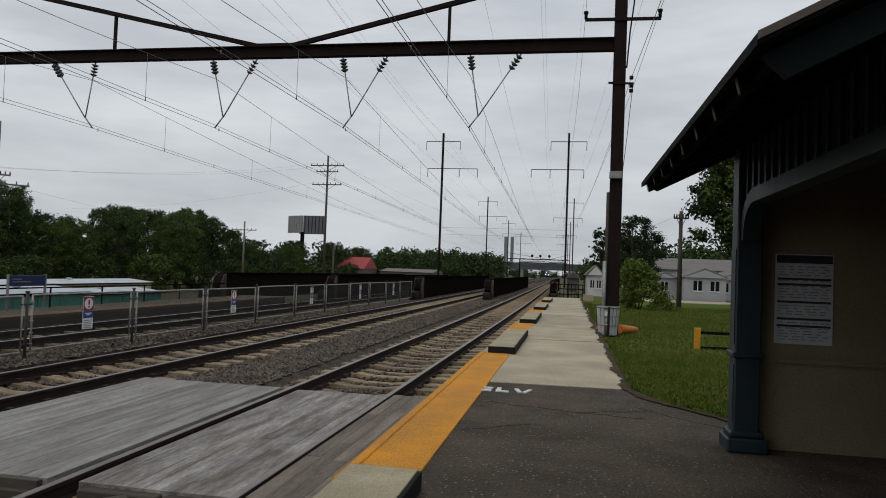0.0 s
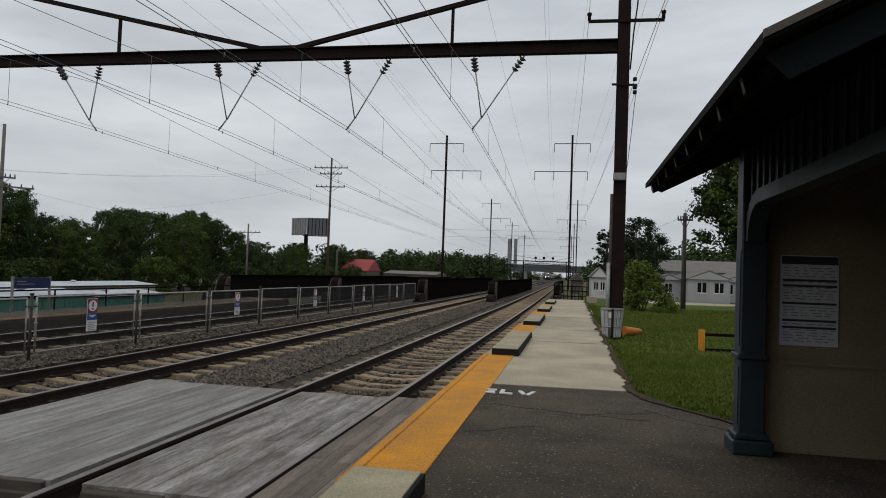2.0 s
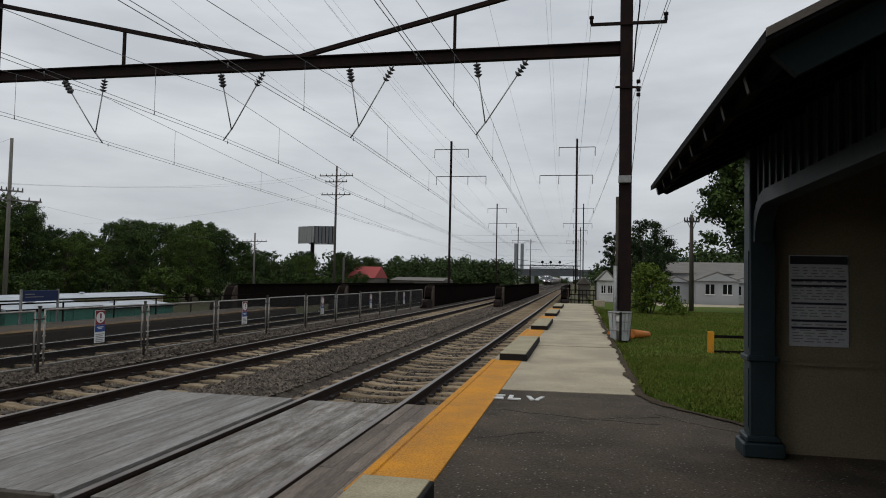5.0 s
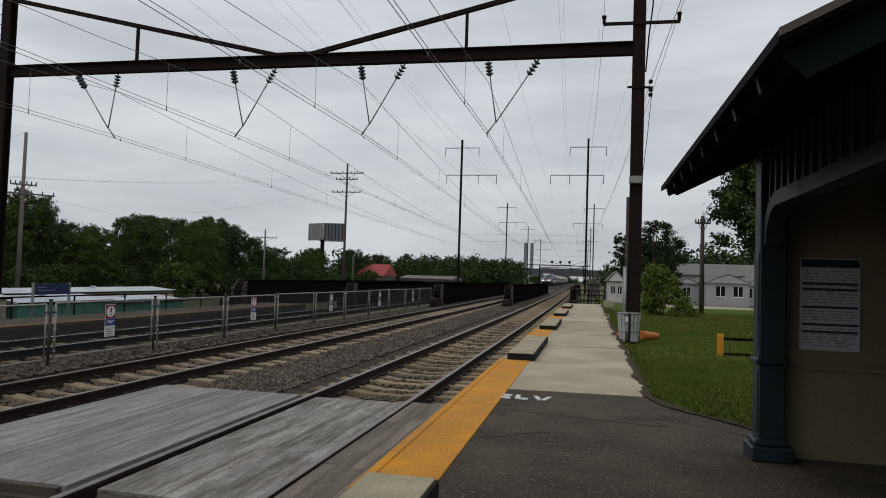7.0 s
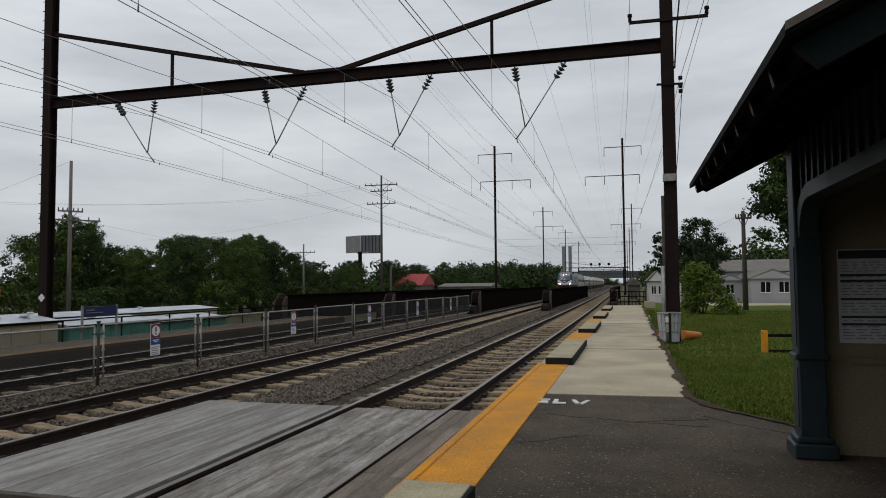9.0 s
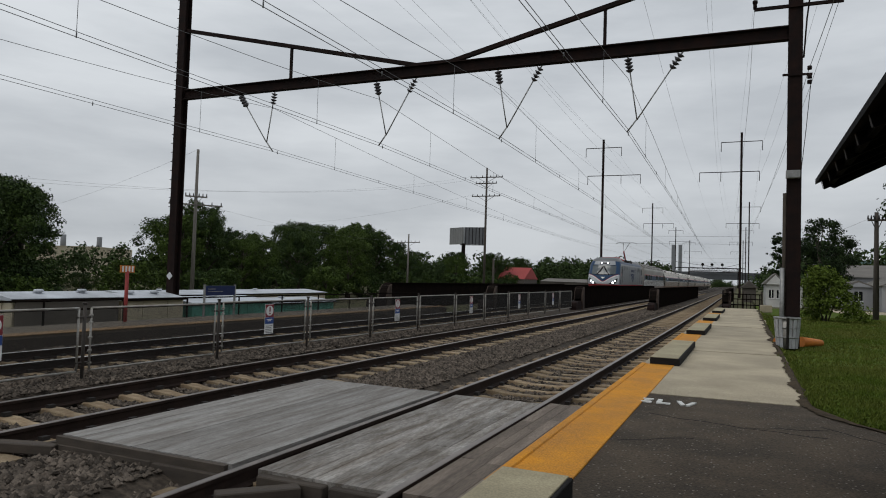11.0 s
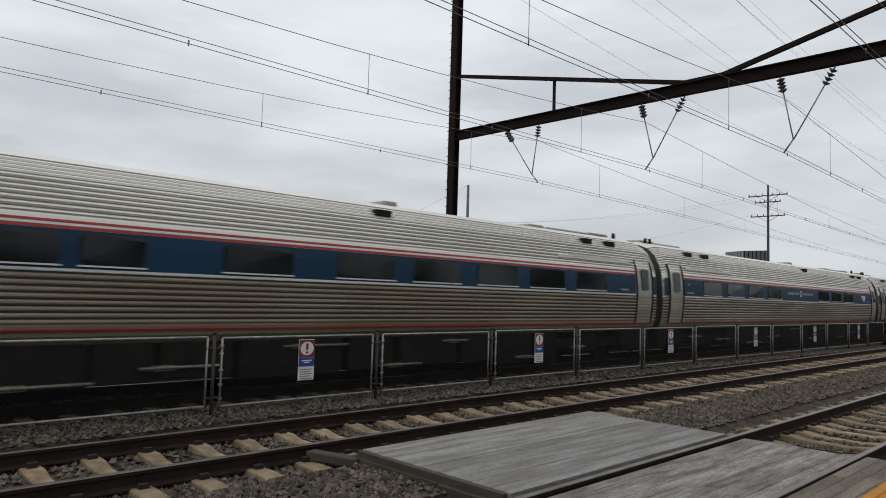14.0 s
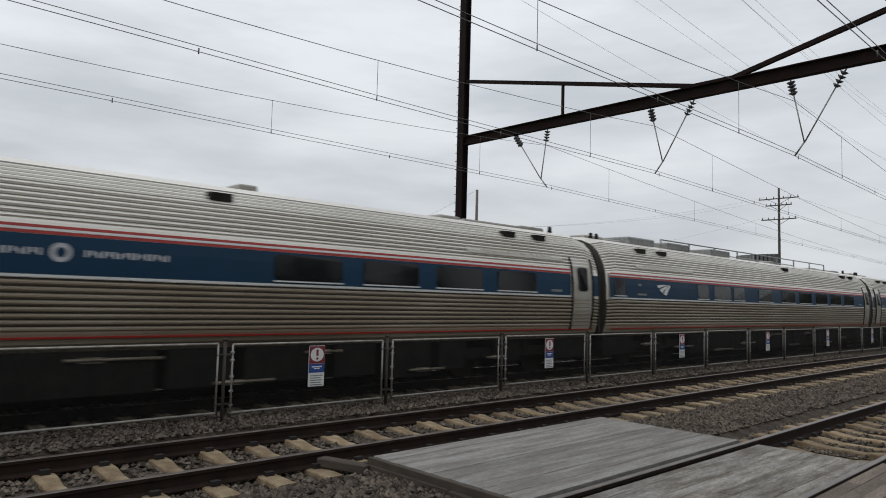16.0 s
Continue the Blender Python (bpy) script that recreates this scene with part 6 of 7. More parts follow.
# right-hand side
plant(5, 15.0, 46, -0.3, 0.92, 0.4, "tall dense dark green tree beside the lawn", "trees by the lawn")
plant(5, 17.6, 50, -0.3, 0.85, 2.0, "tall dense dark green tree beside the lawn", "trees by the lawn")
plant(8, 11.0, 88, -0.5, 0.80, 1.0, "dark green spreading tree beyond the lawn", "trees by the lawn")
plant(9, 7.4, 92, -0.5, 0.70, 2.6, "dark green spreading tree beyond the lawn", "trees by the lawn")
plant(8, 13.0, 94, -0.5, 0.60, 0.6, "dark green spreading tree beyond the lawn", "trees by the lawn")
# unseen trees, added to the right and behind so the coach windows reflect dark
for i, (x, y, s) in enumerate(((30, 20, 1.0), (34, 6, 1.1), (28, -8, 1.0), (33, -22, 1.1), (22, -34, 1.0), (8, -42, 1.0), (36, 34, 1.0), (-6, -70, 1.1), (-22, -66, 1.0), (40, 52, 0.9))):
    plant(i % 5, x, y, -0.2, s, i * 1.7, "unseen leafy green tree added to darken reflections", "trees behind the shelter")


def make_bush():
    g = np.random.default_rng(31)
    blobs = []
    for i in range(44):
        a, u = i * 2.4, (i + 0.5) / 44
        z = 0.25 + 2.55 * u
        w = 1.45 * math.sqrt(max(0.05, 1 - u ** 1.6)) * g.uniform(0.55, 1.0)
        blobs.append((w * math.cos(a) + 0.55 - 0.75 * u, w * math.sin(a), z, g.uniform(0.22, 0.48)))
    v, f = leaf_cloud(g, blobs, 9000, 0.075)
    t = thing("bush", (7.2, 41, -0.05), "rounded bright green bush at the edge of the lawn", "bush")
    part("leaves", arrays("leaves", v, f, LEAF_BUSH), None, t)
    bm = bmesh.new()
    for a in range(5):
        rod(bm, (0.1 * math.cos(a), 0.1 * math.sin(a), 0), (0.5 * math.cos(a * 1.3), 0.5 * math.sin(a * 1.3), 1.3), 0.04, 0.02, seg=5)
    part("stems", bm, BARK, t)


make_bush()


def make_far_woods():
    """Far treeline: many small leaf clumps, too far to tell apart."""
    g = np.random.default_rng(41)
    V, F = [], []

    def belt_of(x0, x1, y0, y1, n, hmin, hmax, base=-3.0):
        for _ in range(n):
            u = g.uniform()
            x, y = x0 + (x1 - x0) * u + g.normal(0, 4), y0 + (y1 - y0) * u + g.normal(0, 6)
            h = g.uniform(hmin, hmax)
            r = h * g.uniform(0.36, 0.5)
            blobs = [(x + g.normal(0, r * 0.4), y + g.normal(0, r * 0.4), base + h * k, r * q) for k, q in ((0.25, 0.8), (0.45, 0.75), (0.6, 0.7), (0.75, 0.5), (0.88, 0.34), (0.5, 0.9))]
            v, f = leaf_cloud(g, blobs, 760, h * 0.046)
            b = len(V)
            V.extend(v)
            F.extend([tuple(i + b for i in q) for q in f])

    belt_of(-100, -30, 190, 260, 34, 8, 13)
    belt_of(-75, -28, 250, 300, 30, 9, 15)
    belt_of(-75, -42, 330, 420, 26, 12, 17)
    belt_of(-150, -85, 130, 240, 40, 8, 12)
    belt_of(-130, -85, -60, 130, 46, 6, 8.5)
    belt_of(14, 70, 150, 190, 22, 8, 14, -1)
    belt_of(13, 30, 150, 420, 26, 6, 10, -1)
    belt_of(-120, 120, 700, 760, 50, 9, 13)
    belt_of(-60, 50, 560, 600, 30, 5, 9)
    # two unseen belts close the horizon behind the camera and darken reflections
    belt_of(45, 90, -60, 110, 40, 9, 15, -1)
    belt_of(-80, 60, -110, -100, 36, 10, 15, -1)
    tagged(new("far_woods", arrays("far_woods", V, F, LEAF_FAR)), "distant belt of green summer woods", "woods", kind="stuff")


make_far_woods()


def make_grass():
    g = np.random.default_rng(51)
    V, F = [], []

    def patch(n, x0, x1, y0, y1, h):
        for _ in range(n):
            x, y = g.uniform(x0, x1), g.uniform(y0, y1)
            edge = 4.2 + (0.0 if y > 10.5 else (10.5 - y) * 0.55) + 0.10 * math.sin(y * 3.1) + 0.06 * math.sin(y * 7.7)
            if x < edge or (x > 4.6 and y < 8.3):
                continue
            z = ground_height(x, y) if x > 4.3 else 0.12
            hh = h * g.uniform(0.5, 1.4)
            a = g.uniform(0, 6.28)
            w = 0.012 * (1 + y / 20)
            lean = g.normal(0, 0.4, 2) * hh
            b = len(V)
            V.extend([(x - w * math.cos(a), y - w * math.sin(a), z - 0.01), (x + w * math.cos(a), y + w * math.sin(a), z - 0.01), (x + lean[0], y + lean[1], z + hh)])
            F.append((b, b + 1, b + 2))

    patch(52000, 4.1, 9.5, 8.3, 17, 0.038)
    patch(42000, 4.1, 14, 17, 34, 0.05)
    patch(14000, 4.1, 16, 34, 48, 0.07)
    patch(2200, 4.1, 4.5, 9.5, 48, 0.08)
    tagged(new("grass", arrays("grass", V, F, BLADE)), "short mown green grass with dry patches", "grass", kind="stuff")


make_grass()


# ---- beyond the far platform ----
def make_trailer(x0, x1, y0, y1, top, wall, label, vents):
    t = thing("site_trailer", (0, 0, 0), label, "trailer", "trailers beyond the far platform")
    bm = bmesh.new()
    box(bm, x0, x1, y0, y1, -2.4, top - 0.06)
    part("wall", bm, wall, t)
    bm = bmesh.new()
    prism(bm, [(x0 - 0.12, y0 - 0.12, top - 0.06), (x1 + 0.12, y0 - 0.12, top - 0.06), (x1 + 0.12, y0 - 0.12, top), ((x0 + x1) / 2, y0 - 0.12, top + 0.18), (x0 - 0.12, y0 - 0.12, top)], (0, y1 - y0 + 0.24, 0))
    part("roof", bm, WHITE_ROOF, t, "white sheet-metal roof")
    bm = bmesh.new()
    box(bm, x1 + 0.125, x1 + 0.15, y0 - 0.12, y1 + 0.12, top - 0.075, top - 0.02)
    part("fascia", bm, BLACK_STEEL, t)
    for y in vents:
        bm = bmesh.new()
        rod(bm, ((x0 + x1) / 2 + 0.3, y, top), ((x0 + x1) / 2 + 0.3, y, top + 0.22), 0.10, seg=8)
        rod(bm, ((x0 + x1) / 2 + 0.3, y, top + 0.18), ((x0 + x1) / 2 + 0.3, y, top + 0.26), 0.18, 0.13, seg=10)
        part("roof_vent", bm, WHITE_ROOF, t)
    y = y0 + 1.0
    while y < y1:
        bm = bmesh.new()
        box(bm, x1 + 0.0, x1 + 0.03, y - 0.04, y + 0.04, -2.3, top - 0.08)
        part("batten", bm, wall, t)
        y += 1.22
    return t


tr1 = make_trailer(-19.1, -17.2, 13.9, 17.8, 0.66, BEIGE_WALL, "low beige trailer with a brown front and white metal roof", (15.2, 16.8))
bm = bmesh.new()
box(bm, -17.16, -17.12, 13.95, 17.75, -2.3, 0.55)
part("front_panel", bm, BROWN_WALL, tr1, "grey-brown front panel")
for x in (-18.7, -18.2, -17.7):
    bm = bmesh.new()
    box(bm, x - 0.04, x + 0.04, 13.86, 13.9, -2.3, 0.55)
    part("end_batten", bm, BEIGE_WALL, tr1)
make_trailer(-19.6, -17.5, 18.2, 21.2, 0.56, BEIGE_WALL, "beige trailer with a white metal roof", (19.2, 20.4))
make_trailer(-20.4, -17.3, 21.5, 26.4, 0.36, TEAL_WALL, "teal trailer with a pale flat roof", (24.0,))
make_trailer(-20.4, -17.3, 26.7, 32.0, 0.22, TEAL_WALL, "teal trailer with a pale flat roof", (29.0,))
make_trailer(-28.0, -24.5, 25.0, 42.0, 0.32, BEIGE_WALL, "long pale trailer with a white metal roof", (28.0, 36.0))
make_trailer(-20.2, -16.9, 1.0, 9.4, 0.16, TEAL_WALL, "teal trailer with a pale flat roof", ())
make_trailer(-20.2, -17.0, 9.7, 10.9, 0.27, WHITE_WALL, "small white trailer with a flat roof", ())
make_trailer(-18.4, -17.0, 11.1, 12.6, -0.22, WHITE_WALL, "low white storage box with a flat lid", ())


def make_railing():
    r = thing("platform_railing", (0, 0, 0), "dark pipe railing along the back of the far platform", "railing")
    x = -12.95
    y = -20.0
    while y < 34:
        bm = bmesh.new()
        rod(bm, (x, y, 0.15), (x, y, 0.84), 0.028, seg=6)
        part("post", bm, BLACK_STEEL, r)
        y += 2.45
    for z in (0.58, 0.82):
        bm = bmesh.new()
        rod(bm, (x, -20, z), (x, 33.6, z), 0.024, seg=6)
        part("rail", bm, BLACK_STEEL, r)


make_railing()


def make_platform_signs():
    s = thing("orange_board", (-12.7, 14.15, 0.19), "orange and white striped board on a thin post", "sign")
    bm = bmesh.new()
    rod(bm, (0, 0, 0), (0, 0, 1.45), 0.05, seg=8)
    part("post", bm, BRICK_RED, s, "rusty red post")
    bm = bmesh.new()
    box(bm, -0.02, 0.02, -0.24, 0.24, 1.40, 1.60)
    part("board", bm, ORANGE, s)
    bm = bmesh.new()
    for y in (-0.20, -0.09, 0.02, 0.13):
        box(bm, 0.021, 0.026, y, y + 0.055, 1.42, 1.58)
    part("stripe", bm, WHITE, s)
    s = thing("station_sign", (-12.75, 18.0, 0.19), "dark blue station sign on two white posts", "sign")
    for y in (-0.72, 0.72):
        bm = bmesh.new()
        box(bm, -0.03, 0.03, y - 0.025, y + 0.025, 0, 1.06)
        part("post", bm, GALV, s)
    bm = bmesh.new()
    box(bm, -0.03, 0.03, -0.7, 0.7, 0.70, 1.02, bevel=0.006)
    part("board", bm, NAVY, s)
    bm = bmesh.new()
    box(bm, 0.031, 0.036, -0.6, -0.25, 0.90, 0.925)
    box(bm, 0.031, 0.036, -0.6, 0.1, 0.82, 0.845)
    part("lettering_bars", bm, GALV, s)
    s = thing("banner", (-12.6, 8.3, 0.15), "faded striped feather banner on a thin pole", "banner")
    bm = bmesh.new()
    rod(bm, (0, 0, 0), (0, 0, 1.5), 0.02, seg=6)
    part("pole", bm, GALV, s)
    bm = bmesh.new()
    for i in range(6):
        z = 0.35 + i * 0.17
        prism(bm, [(0.01, 0.0, z), (0.01, 0.13 + 0.04 * math.sin(i), z), (0.01, 0.12 + 0.05 * math.sin(i + 1), z + 0.16), (0.01, 0.0, z + 0.16)], (0.012, 0, 0), i % 2)
    part("cloth", bm, [WHITE, SIGN_DARK], s)


make_platform_signs()


def utility_pole(x, y, z0, top, arms, name="utility_pole", label="weathered wooden utility pole with crossarms", yaw=0.0, transformer=False, wood=None):
    wood = wood or POLE_WOOD
    p = thing(name, (x, y, z0), label, "utility pole", "utility poles")
    p.rotation_euler = (0, 0, yaw)
    h = top - z0
    bm = bmesh.new()
    rod(bm, (0, 0, 0), (0, 0, h), 0.19, 0.12, seg=10)
    part("pole", bm, wood, p)
    for z, w in arms:
        bm = bmesh.new()
        zz = z - z0
        box(bm, -w, w, -0.18, -0.08, zz - 0.06, zz + 0.06)
        part("crossarm", bm, wood, p)
        bm = bmesh.new()
        for k in (-0.95, -0.6, -0.25, 0.25, 0.6, 0.95):
            rod(bm, (w * k, -0.13, zz + 0.06), (w * k, -0.13, zz + 0.3), 0.055, 0.035, seg=8)
        tagged(part("insulators", bm, PORCELAIN, p), kind="stuff")
        bm = bmesh.new()
        for s in (-1, 1):
            bar(bm, (s * w * 0.55, -0.1, zz - 0.05), (0, -0.1, zz - 0.7), 0.04, 0.04)
        part("brace", bm, wood, p)
    if transformer:
        bm = bmesh.new()
        rod(bm, (0.35, -0.1, h - 3.4), (0.35, -0.1, h - 2.4), 0.22, seg=12)
        part("transformer", bm, GALV, p)


utility_pole(-28.3, 85, -2.4, 16.3, ((15.0, 2.3), (14.2, 1.5), (12.5, 2.0)))
utility_pole(-40.0, 45, -2.4, 12.0, ((7.9, 0.9), (7.2, 2.2)), yaw=0.9, wood=POLE_PALE)
utility_pole(-47.2, 100, -2.4, 8.4, ((7.05, 2.1),), label="pale short utility pole with one crossarm", wood=POLE_PALE)
utility_pole(10.8, 50, -0.4, 6.6, ((6.1, 0.5),), label="dark leaning utility pole beside the lawn")
utility_pole(-27.2, 85.5, -2.4, 4.3, (), label="cut-off dark wooden pole stump", name="pole_stump")
for pts in (((-29.8, 85, 15.3), (-42, 44, 8.4), (-60, 5, 9)), ((-26.6, 85, 15.3), (-38.5, 45, 8.4), (-55, 5, 9)), ((-29.9, 85, 12.8), (-70, 90, 9)), ((-26.6, 85, 12.8), (-20, 220, 12)), ((-27.0, 85, 15.3), (-19, 220, 15)), ((10.8, 50, 6.4), (6, 140, 9)), ((10.9, 50, 6.3), (40, 40, 9)), ((-47.2, 100, 7.3), (-40, 45, 7.4)), ((-40, 45, 12.0), (-95, 62, 7.5))):
    bm = bmesh.new()
    P = []
    for a, b in zip(pts, pts[1:]):
        for i in range(9 if b == pts[-1] else 8):
            k = i / 8
            q = Vector(a).lerp(Vector(b), k)
            q.z -= 0.9 * 4 * k * (1 - k)
            P.append(q)
    wire_path(bm, P, 0.008)
    tagged(part("utility_wire", bm, WIRE), "thin sagging utility wire", "utility wire", "utility wires")


def make_billboard():
    b = thing("billboard", (-62, 160, -2.5), "two-sided grey billboard on a steel mast", "billboard")
    bm = bmesh.new()
    rod(bm, (0, 0, 0), (0, 0, 12.6), 0.5, seg=10)
    part("mast", bm, BLACK_STEEL, b)
    for x0, x1, ya, yb, m, lab in ((-5.0, -0.1, 2.6, 0.0, GALV, "pale worn billboard panel"), (0.1, 5.4, 0.0, 0.5, BILLBOARD, "dark ribbed billboard panel")):
        bm = bmesh.new()
        prism(bm, [(x0, ya, 12.4), (x1, yb, 12.4), (x1, yb + 0.4, 12.4), (x0, ya + 0.4, 12.4)], (0, 0, 4.3))
        pn = part("panel", bm, m, b, lab)
        for i in range(6):
            k = (i + 0.5) / 6
            x, y = x0 + (x1 - x0) * k, ya + (yb - ya) * k
            bm = bmesh.new()
            box(bm, x - 0.06, x + 0.06, y - 0.10, y - 0.01, 12.4, 16.7)
            part("rib", bm, BLACK_STEEL if m is BILLBOARD else GALV, pn)
    bm = bmesh.new()
    box(bm, -0.5, 6.0, -1.0, -0.6, 12.1, 12.3)
    part("catwalk", bm, BLACK_STEEL, b)


make_billboard()


def house(name, x0, x1, y0, y1, z0, eave, ridge, wall, roof, label, along="y", wins=(), cat="house"):
    h = thing(name, (0, 0, 0), label, cat)
    bm = bmesh.new()
    box(bm, x0, x1, y0, y1, z0, eave)
    part("wall", bm, wall, h)
    bm = bmesh.new()
    if along == "y":
        c = (x0 + x1) / 2
        prism(bm, [(x0 - 0.3, y0 - 0.2, eave - 0.05), (x1 + 0.3, y0 - 0.2, eave - 0.05), (c, y0 - 0.2, ridge)], (0, y1 - y0 + 0.4, 0))
        part("roof", bm, roof, h)
        bm = bmesh.new()
        prism(bm, [(x0, y0 - 0.23, eave - 0.05), (x1, y0 - 0.23, eave - 0.05), (c, y0 - 0.23, ridge - 0.18)], (0, 0.04, 0))
        part("gable", bm, wall, h)
    else:
        c = (y0 + y1) / 2
        prism(bm, [(x0 - 0.2, y0 - 0.3, eave - 0.05), (x0 - 0.2, y1 + 0.3, eave - 0.05), (x0 - 0.2, c, ridge)], (x1 - x0 + 0.4, 0, 0))
        part("roof", bm, roof, h)
    for x, w, za, zb in wins:
        bm = bmesh.new()
        box(bm, x - w / 2, x + w / 2, y0 - 0.03, y0 - 0.005, za, zb)
        o = part("window", bm, DARK_GLASS, h)
        bm = bmesh.new()
        box(bm, x - w / 2 - 0.08, x + w / 2 + 0.08, y0 - 0.06, y0 - 0.031, za - 0.1, za - 0.02)
        box(bm, x - 0.03, x + 0.03, y0 - 0.05, y0 - 0.031, za, zb)
        part("frame", bm, WHITE, o)
    return h


house("grey_workshop", 15.0, 19.2, 75, 88, -0.7, 2.15, 3.1, GREY_WALL, GREY_ROOF, "pale grey gabled workshop with small windows", wins=((16.4, 0.85, 0.75, 1.75), (18.1, 0.85, 0.75, 1.75)), cat="building")
house("grey_annex", 12.3, 14.9, 79, 90, -0.7, 2.0, 2.6, GREY_WALL, GREY_ROOF, "low pale grey annexe of the workshop", wins=((13.6, 0.7, 0.6, 1.5),), cat="building")
house("grey_wing", 19.3, 27.5, 81, 92, -0.7, 2.0, 3.4, GREY_WALL, GREY_ROOF, "grey wing of the workshop with a row of windows", wins=[(20.3 + 1.5 * i, 0.8, 0.6, 1.6) for i in range(5)], cat="building")
house("long_roof_hall", 12.0, 40.0, 96, 120, -0.7, 3.2, 5.0, GREY_WALL, GREY_ROOF, "wide low hall with a brown-grey roof", along="x", cat="building")
house("white_house", 5.2, 6.9, 76, 86, -0.7, 2.0, 3.1, WHITE_WALL, GREY_ROOF, "small white house with a dark gable roof", wins=((5.7, 0.4, 0.6, 1.4), (6.4, 0.4, 0.6, 1.4)))
house("white_shed", 7.0, 8.6, 78, 86, -0.7, 2.0, 3.0, WHITE_WALL, GREY_ROOF, "white shed with a dark gable roof")
house("brown_hut", 2.9, 4.6, 100, 104, -0.6, 1.5, 2.5, BROWN_WALL, GREY_ROOF, "small brown hut past the platform end", cat="hut")
house("red_roofed_house", -56, -49, 170, 182, -3, 1.6, 4.6, BROWN_WALL, BRICK_RED, "brown house with a bright red roof", along="x")
house("low_brown_hall", -46, -32, 175, 190, -3, 1.2, 2.0, BROWN_WALL, GREY_ROOF, "long low brown building beyond the bridge", along="x", cat="building")
house("beige_factory", -226, -200, 150, 181, -3, 7.6, 8.0, BEIGE_WALL, BEIGE_WALL, "big plain beige factory building behind the trees", along="x", cat="factory")
for x, y in ((-206, 158), (-206, 172)):
    bm = bmesh.new()
    rod(bm, (x, y, 6.5), (x, y, 11.6), 0.9, 0.85, seg=12)
    tagged(part("roof_stack", bm, FAR_GREY), "grey round stack on the factory roof", "chimney", "factory stacks")


def make_road_strip():
    bm = bmesh.new()
    box(bm, 10.5, 45, 66, 74.5, -0.75, -0.33)
    tagged(part("yard", bm, CONCRETE), "pale concrete yard before the workshop", "yard", kind="structure")


make_road_strip()


def make_parked_car(x, y, z):
    c = thing("parked_car", (x + 1.6, y + 2, z), "small white car parked before the workshop", "car")
    bm = bmesh.new()
    prof = [(-2.1, 0.3), (2.1, 0.3), (2.15, 0.7), (1.95, 0.85), (1.2, 0.95), (0.6, 1.42), (-0.9, 1.45), (-1.6, 0.98), (-2.1, 0.9)]
    prism(bm, [(a, -0.8, b) for a, b in prof], (0, 1.6, 0))
    part("body", bm, WHITE, c)
    bm = bmesh.new()
    prism(bm, [(a, -0.805, b) for a, b in ((1.05, 0.97), (0.55, 1.36), (-0.85, 1.38), (-1.4, 1.0))], (0, 0.006, 0))
    part("window", bm, DARK_GLASS, c)
    c.rotation_euler = (0, 0, 1.35)
    for a in (-1.35, 1.35):
        bm = bmesh.new()
        rod(bm, (a, -0.82, 0.31), (a, 0.82, 0.31), 0.31, seg=16)
        part("wheel", bm, SKIRT, c)


make_parked_car(18.6, 70, -0.33)


# ---- far overbridge and signals ----
def make_overbridge():
    y = 520
    x0 = -6.4
    b = thing("overbridge", (x0, y, 0), "grey road bridge crossing the railway far off", "bridge")
    bm = bmesh.new()
    box(bm, -60, 60, 0, 9, 5.2, 9.0)
    part("deck", bm, DECK_GREY, b)
    bm = bmesh.new()
    box(bm, -60, 60, -0.3, -0.01, 8.6, 10.3)
    part("parapet", bm, DECK_GREY, b)
    for x in (-40, -26, 9.5, 26):
        bm = bmesh.new()
        box(bm, x - 1, x + 1, 0.5, 8.5, -0.6, 5.2)
        part("pier", bm, FAR_GREY, b)
    y = 505
    s = thing("signal_bridge", (-6.2, y, 0), "black lattice signal bridge with signal heads", "signal bridge")
    bm = bmesh.new()
    for z in (11.0, 12.6):
        bar(bm, (-27, 0, z), (4.5, 0, z), 0.4, 0.4)
    for i in range(20):
        xa = -27 + i * 1.575
        bar(bm, (xa, 0, 11.0 if i % 2 else 12.6), (xa + 1.575, 0, 12.6 if i % 2 else 11.0), 0.2, 0.2)
    part("lattice", bm, BLACK_STEEL, s)
    for x in (-27, 4.5):
        bm = bmesh.new()
        bar(bm, (x, 0, -0.5), (x, 0, 12.8), 0.6, 0.6)
        part("leg", bm, BLACK_STEEL, s)
    for x in (-18, -12, -5.5):
        bm = bmesh.new()
        rod(bm, (x, -0.3, 15.2), (x, 0.1, 15.2), 1.0, seg=16)
        bar(bm, (x, 0, 12.6), (x, 0, 16.2), 0.3, 0.3)
        part("signal_head", bm, BLACK_STEEL, s)
    for x in (-118, -106):
        bm = bmesh.new()
        box(bm, x - 2.9, x + 2.9, 1300, 1307, -3, 71)
        tagged(part("far_tower", bm, FAR_GREY), "pale grey tower far beyond the trees", "tower", "far towers")
    g = thing("far_viaduct", (0, 0, 0), "green steel road viaduct far beyond the hall", "viaduct")
    bm = bmesh.new()
    box(bm, 30, 140, 330, 336, 12.2, 13.6)
    part("girder", bm, FAR_GREEN, g)
    bm = bmesh.new()
    box(bm, 30, 140, 329.5, 336.5, 9.5, 12.1)
    part("deck", bm, WHITE_WALL, g)
    for x in (45, 80, 120):
        bm = bmesh.new()
        box(bm, x - 1.2, x + 1.2, 331, 335, -1, 9.5)
        part("pier", bm, FAR_GREY, g)


make_overbridge()


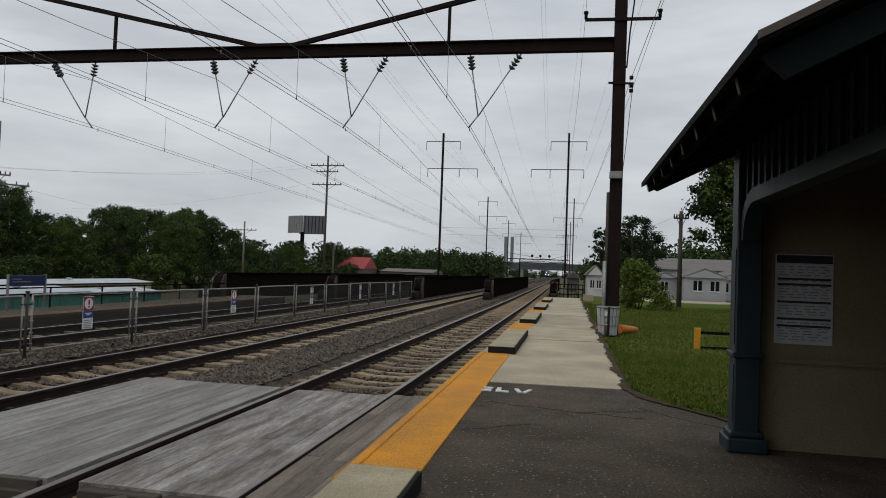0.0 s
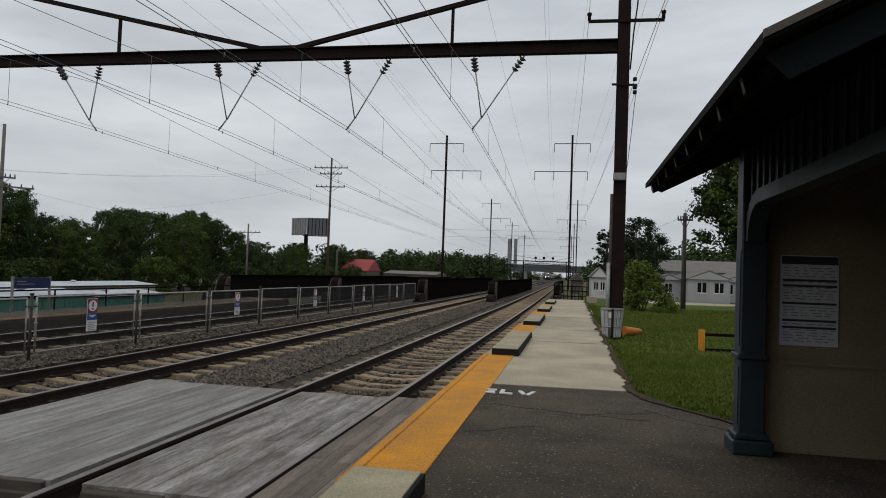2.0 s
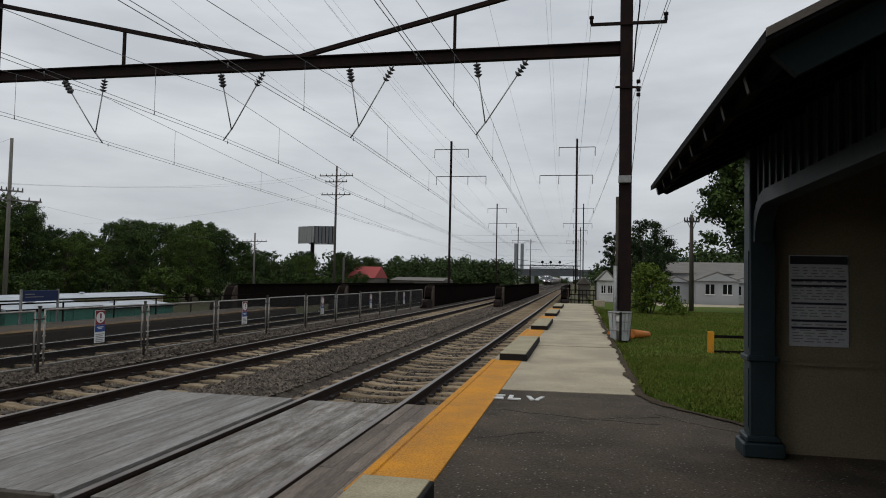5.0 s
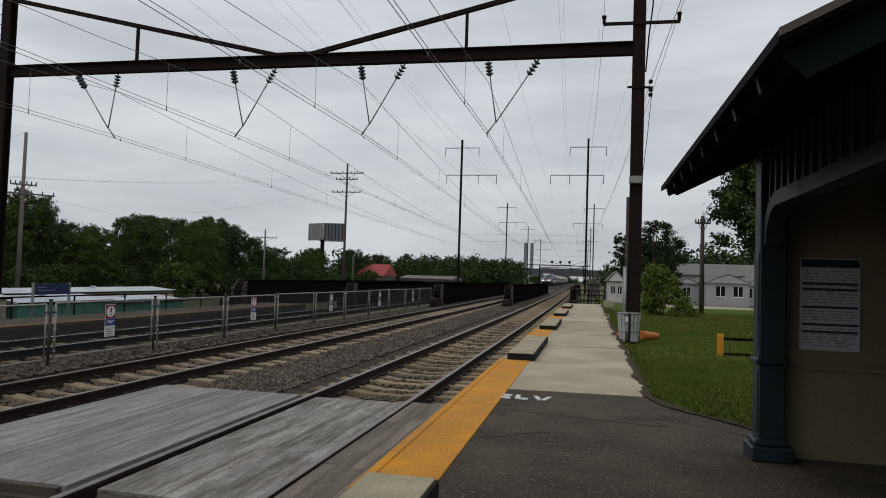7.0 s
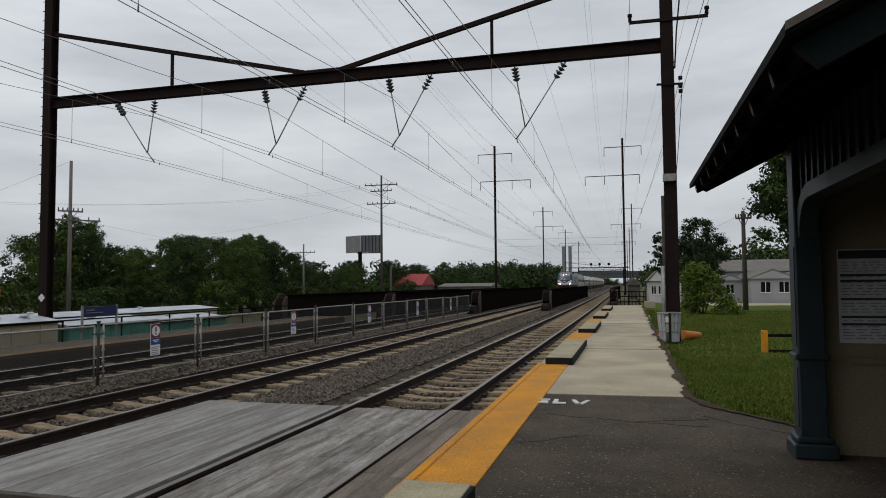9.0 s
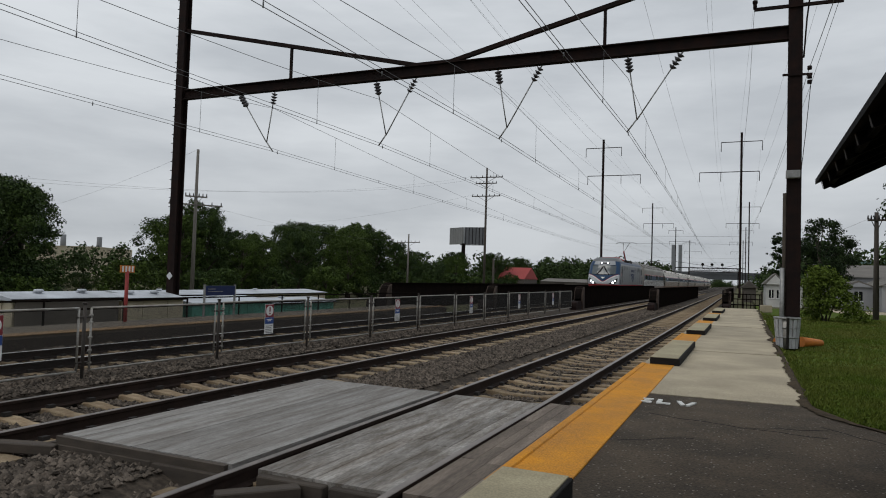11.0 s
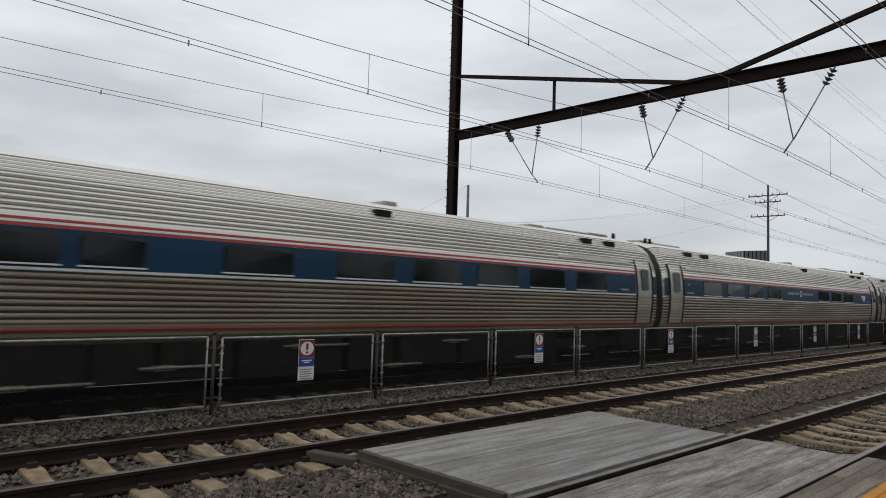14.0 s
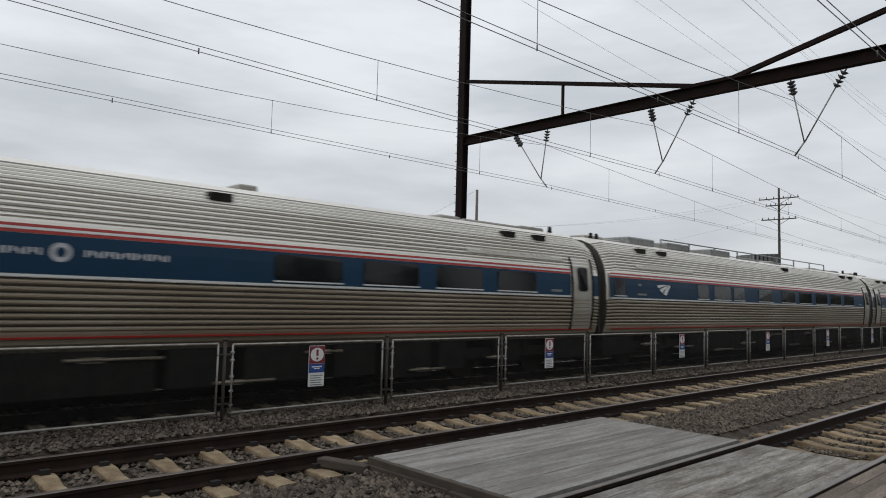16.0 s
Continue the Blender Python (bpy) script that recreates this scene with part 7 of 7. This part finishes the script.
# ---- platform end ----
def make_end_gate():
    g = thing("end_fence", (0, 0, 0), "dark weathered fence and gate at the platform end", "fence")
    for i in range(9):
        x = 2.0 + i * 0.28
        bm = bmesh.new()
        box(bm, x, x + 0.05, 53.0, 53.06, -0.3, 1.15)
        part("picket", bm, BLACK_STEEL, g)
    for z in (0.35, 0.75, 1.1):
        bm = bmesh.new()
        box(bm, 1.95, 4.4, 53.061, 53.11, z, z + 0.07)
        part("rail", bm, BLACK_STEEL, g)
    for x in (2.0, 3.2, 4.4):
        bm = bmesh.new()
        box(bm, x - 0.07, x + 0.07, 53.12, 53.26, -0.3, 1.35)
        part("post", bm, BEAM_WOOD, g)
    bm = bmesh.new()
    box(bm, 4.25, 5.0, 50.6, 51.0, 0.0, 0.48, bevel=0.03)
    tagged(part("concrete_block", bm, CONCRETE), "small pale concrete block at the platform end", "block")


make_end_gate()


def make_bin(x, y, z):
    b = thing("litter_bin", (x, y, z), "pale grey slatted litter bin at the pole's foot", "bin")
    bm = bmesh.new()
    rod(bm, (0, 0, 0.02), (0, 0, 0.84), 0.24, 0.31, seg=18)
    part("drum", bm, STAINLESS_DULL, b)
    for zz, r in ((0.82, 0.345), (0.56, 0.315), (0.30, 0.295)):
        bm = bmesh.new()
        rod(bm, (0, 0, zz), (0, 0, zz + 0.045), r, seg=18)
        part("hoop", bm, GALV, b)
    for i in range(16):
        a = (i + 0.5) * math.pi / 8
        if i == 11:
            continue
        bm = bmesh.new()
        bar(bm, (0.255 * math.cos(a), 0.255 * math.sin(a), 0.03), (0.325 * math.cos(a), 0.325 * math.sin(a), 0.84), 0.09, 0.02)
        part("slat", bm, BIN_GREY, b)
    bm = bmesh.new()
    bar(bm, (0.0, -0.285, 0.03), (0.0, -0.355, 0.86), 0.07, 0.02)
    part("latch_bar", bm, SKIRT, b, "dark upright latch bar")


make_bin(4.43, 21.0, 0.08)

bm = bmesh.new()
rod(bm, (4.86, 22.3, 0.20), (5.42, 22.8, 0.17), 0.15, 0.09, seg=12)
rod(bm, (4.22, 22.1, 0.18), (4.40, 22.4, 0.2), 0.12, 0.10, seg=12)
tagged(part("orange_netting_roll", bm, ORANGE), "rolled orange plastic safety netting lying on the grass", "netting")


def make_stair_rail():
    r = thing("stair_handrail", (0, 0, 0), "low dark handrail with a yellow end post on the lawn", "handrail")
    bm = bmesh.new()
    box(bm, 6.42, 6.56, 18.2, 18.34, -0.05, 0.62, bevel=0.01)
    part("end_post", bm, YELLOW, r, "yellow painted end post")
    for z in (0.12, 0.5):
        bm = bmesh.new()
        bar(bm, (6.56, 18.27, z), (7.55, 18.4, z), 0.06, 0.07)
        bar(bm, (7.55, 18.4, z), (8.4, 18.9, z + 0.22), 0.06, 0.07)
        part("rail", bm, BLACK_STEEL, r)
    bm = bmesh.new()
    box(bm, 8.36, 8.46, 18.86, 18.96, -0.05, 0.8)
    part("post", bm, BLACK_STEEL, r)


make_stair_rail()
bm = bmesh.new()
box(bm, 5.35, 5.6, 8.9, 9.3, 0.05, 0.34, bevel=0.03)
tagged(part("stone_kerb_block", bm, CONCRETE), "weathered pale stone block at the corner of the lawn", "block")


def motions():
    times = [i * 0.5 for i in range(33)]
    walk(LOCO, [(t, on_line(rear_at(t) + 0.5 - LOCO_L / 2)) for t in times])
    walk(FIRST_CAR, [(t, on_line(rear_at(t) + 1.35 + FLAT_L / 2)) for t in times])
    for k, c in enumerate(COACHES[1:], 1):
        walk(c, [(t, on_line(rear_at(t) + 0.8 + PITCH * k + CAR_L / 2)) for t in times])


motions()
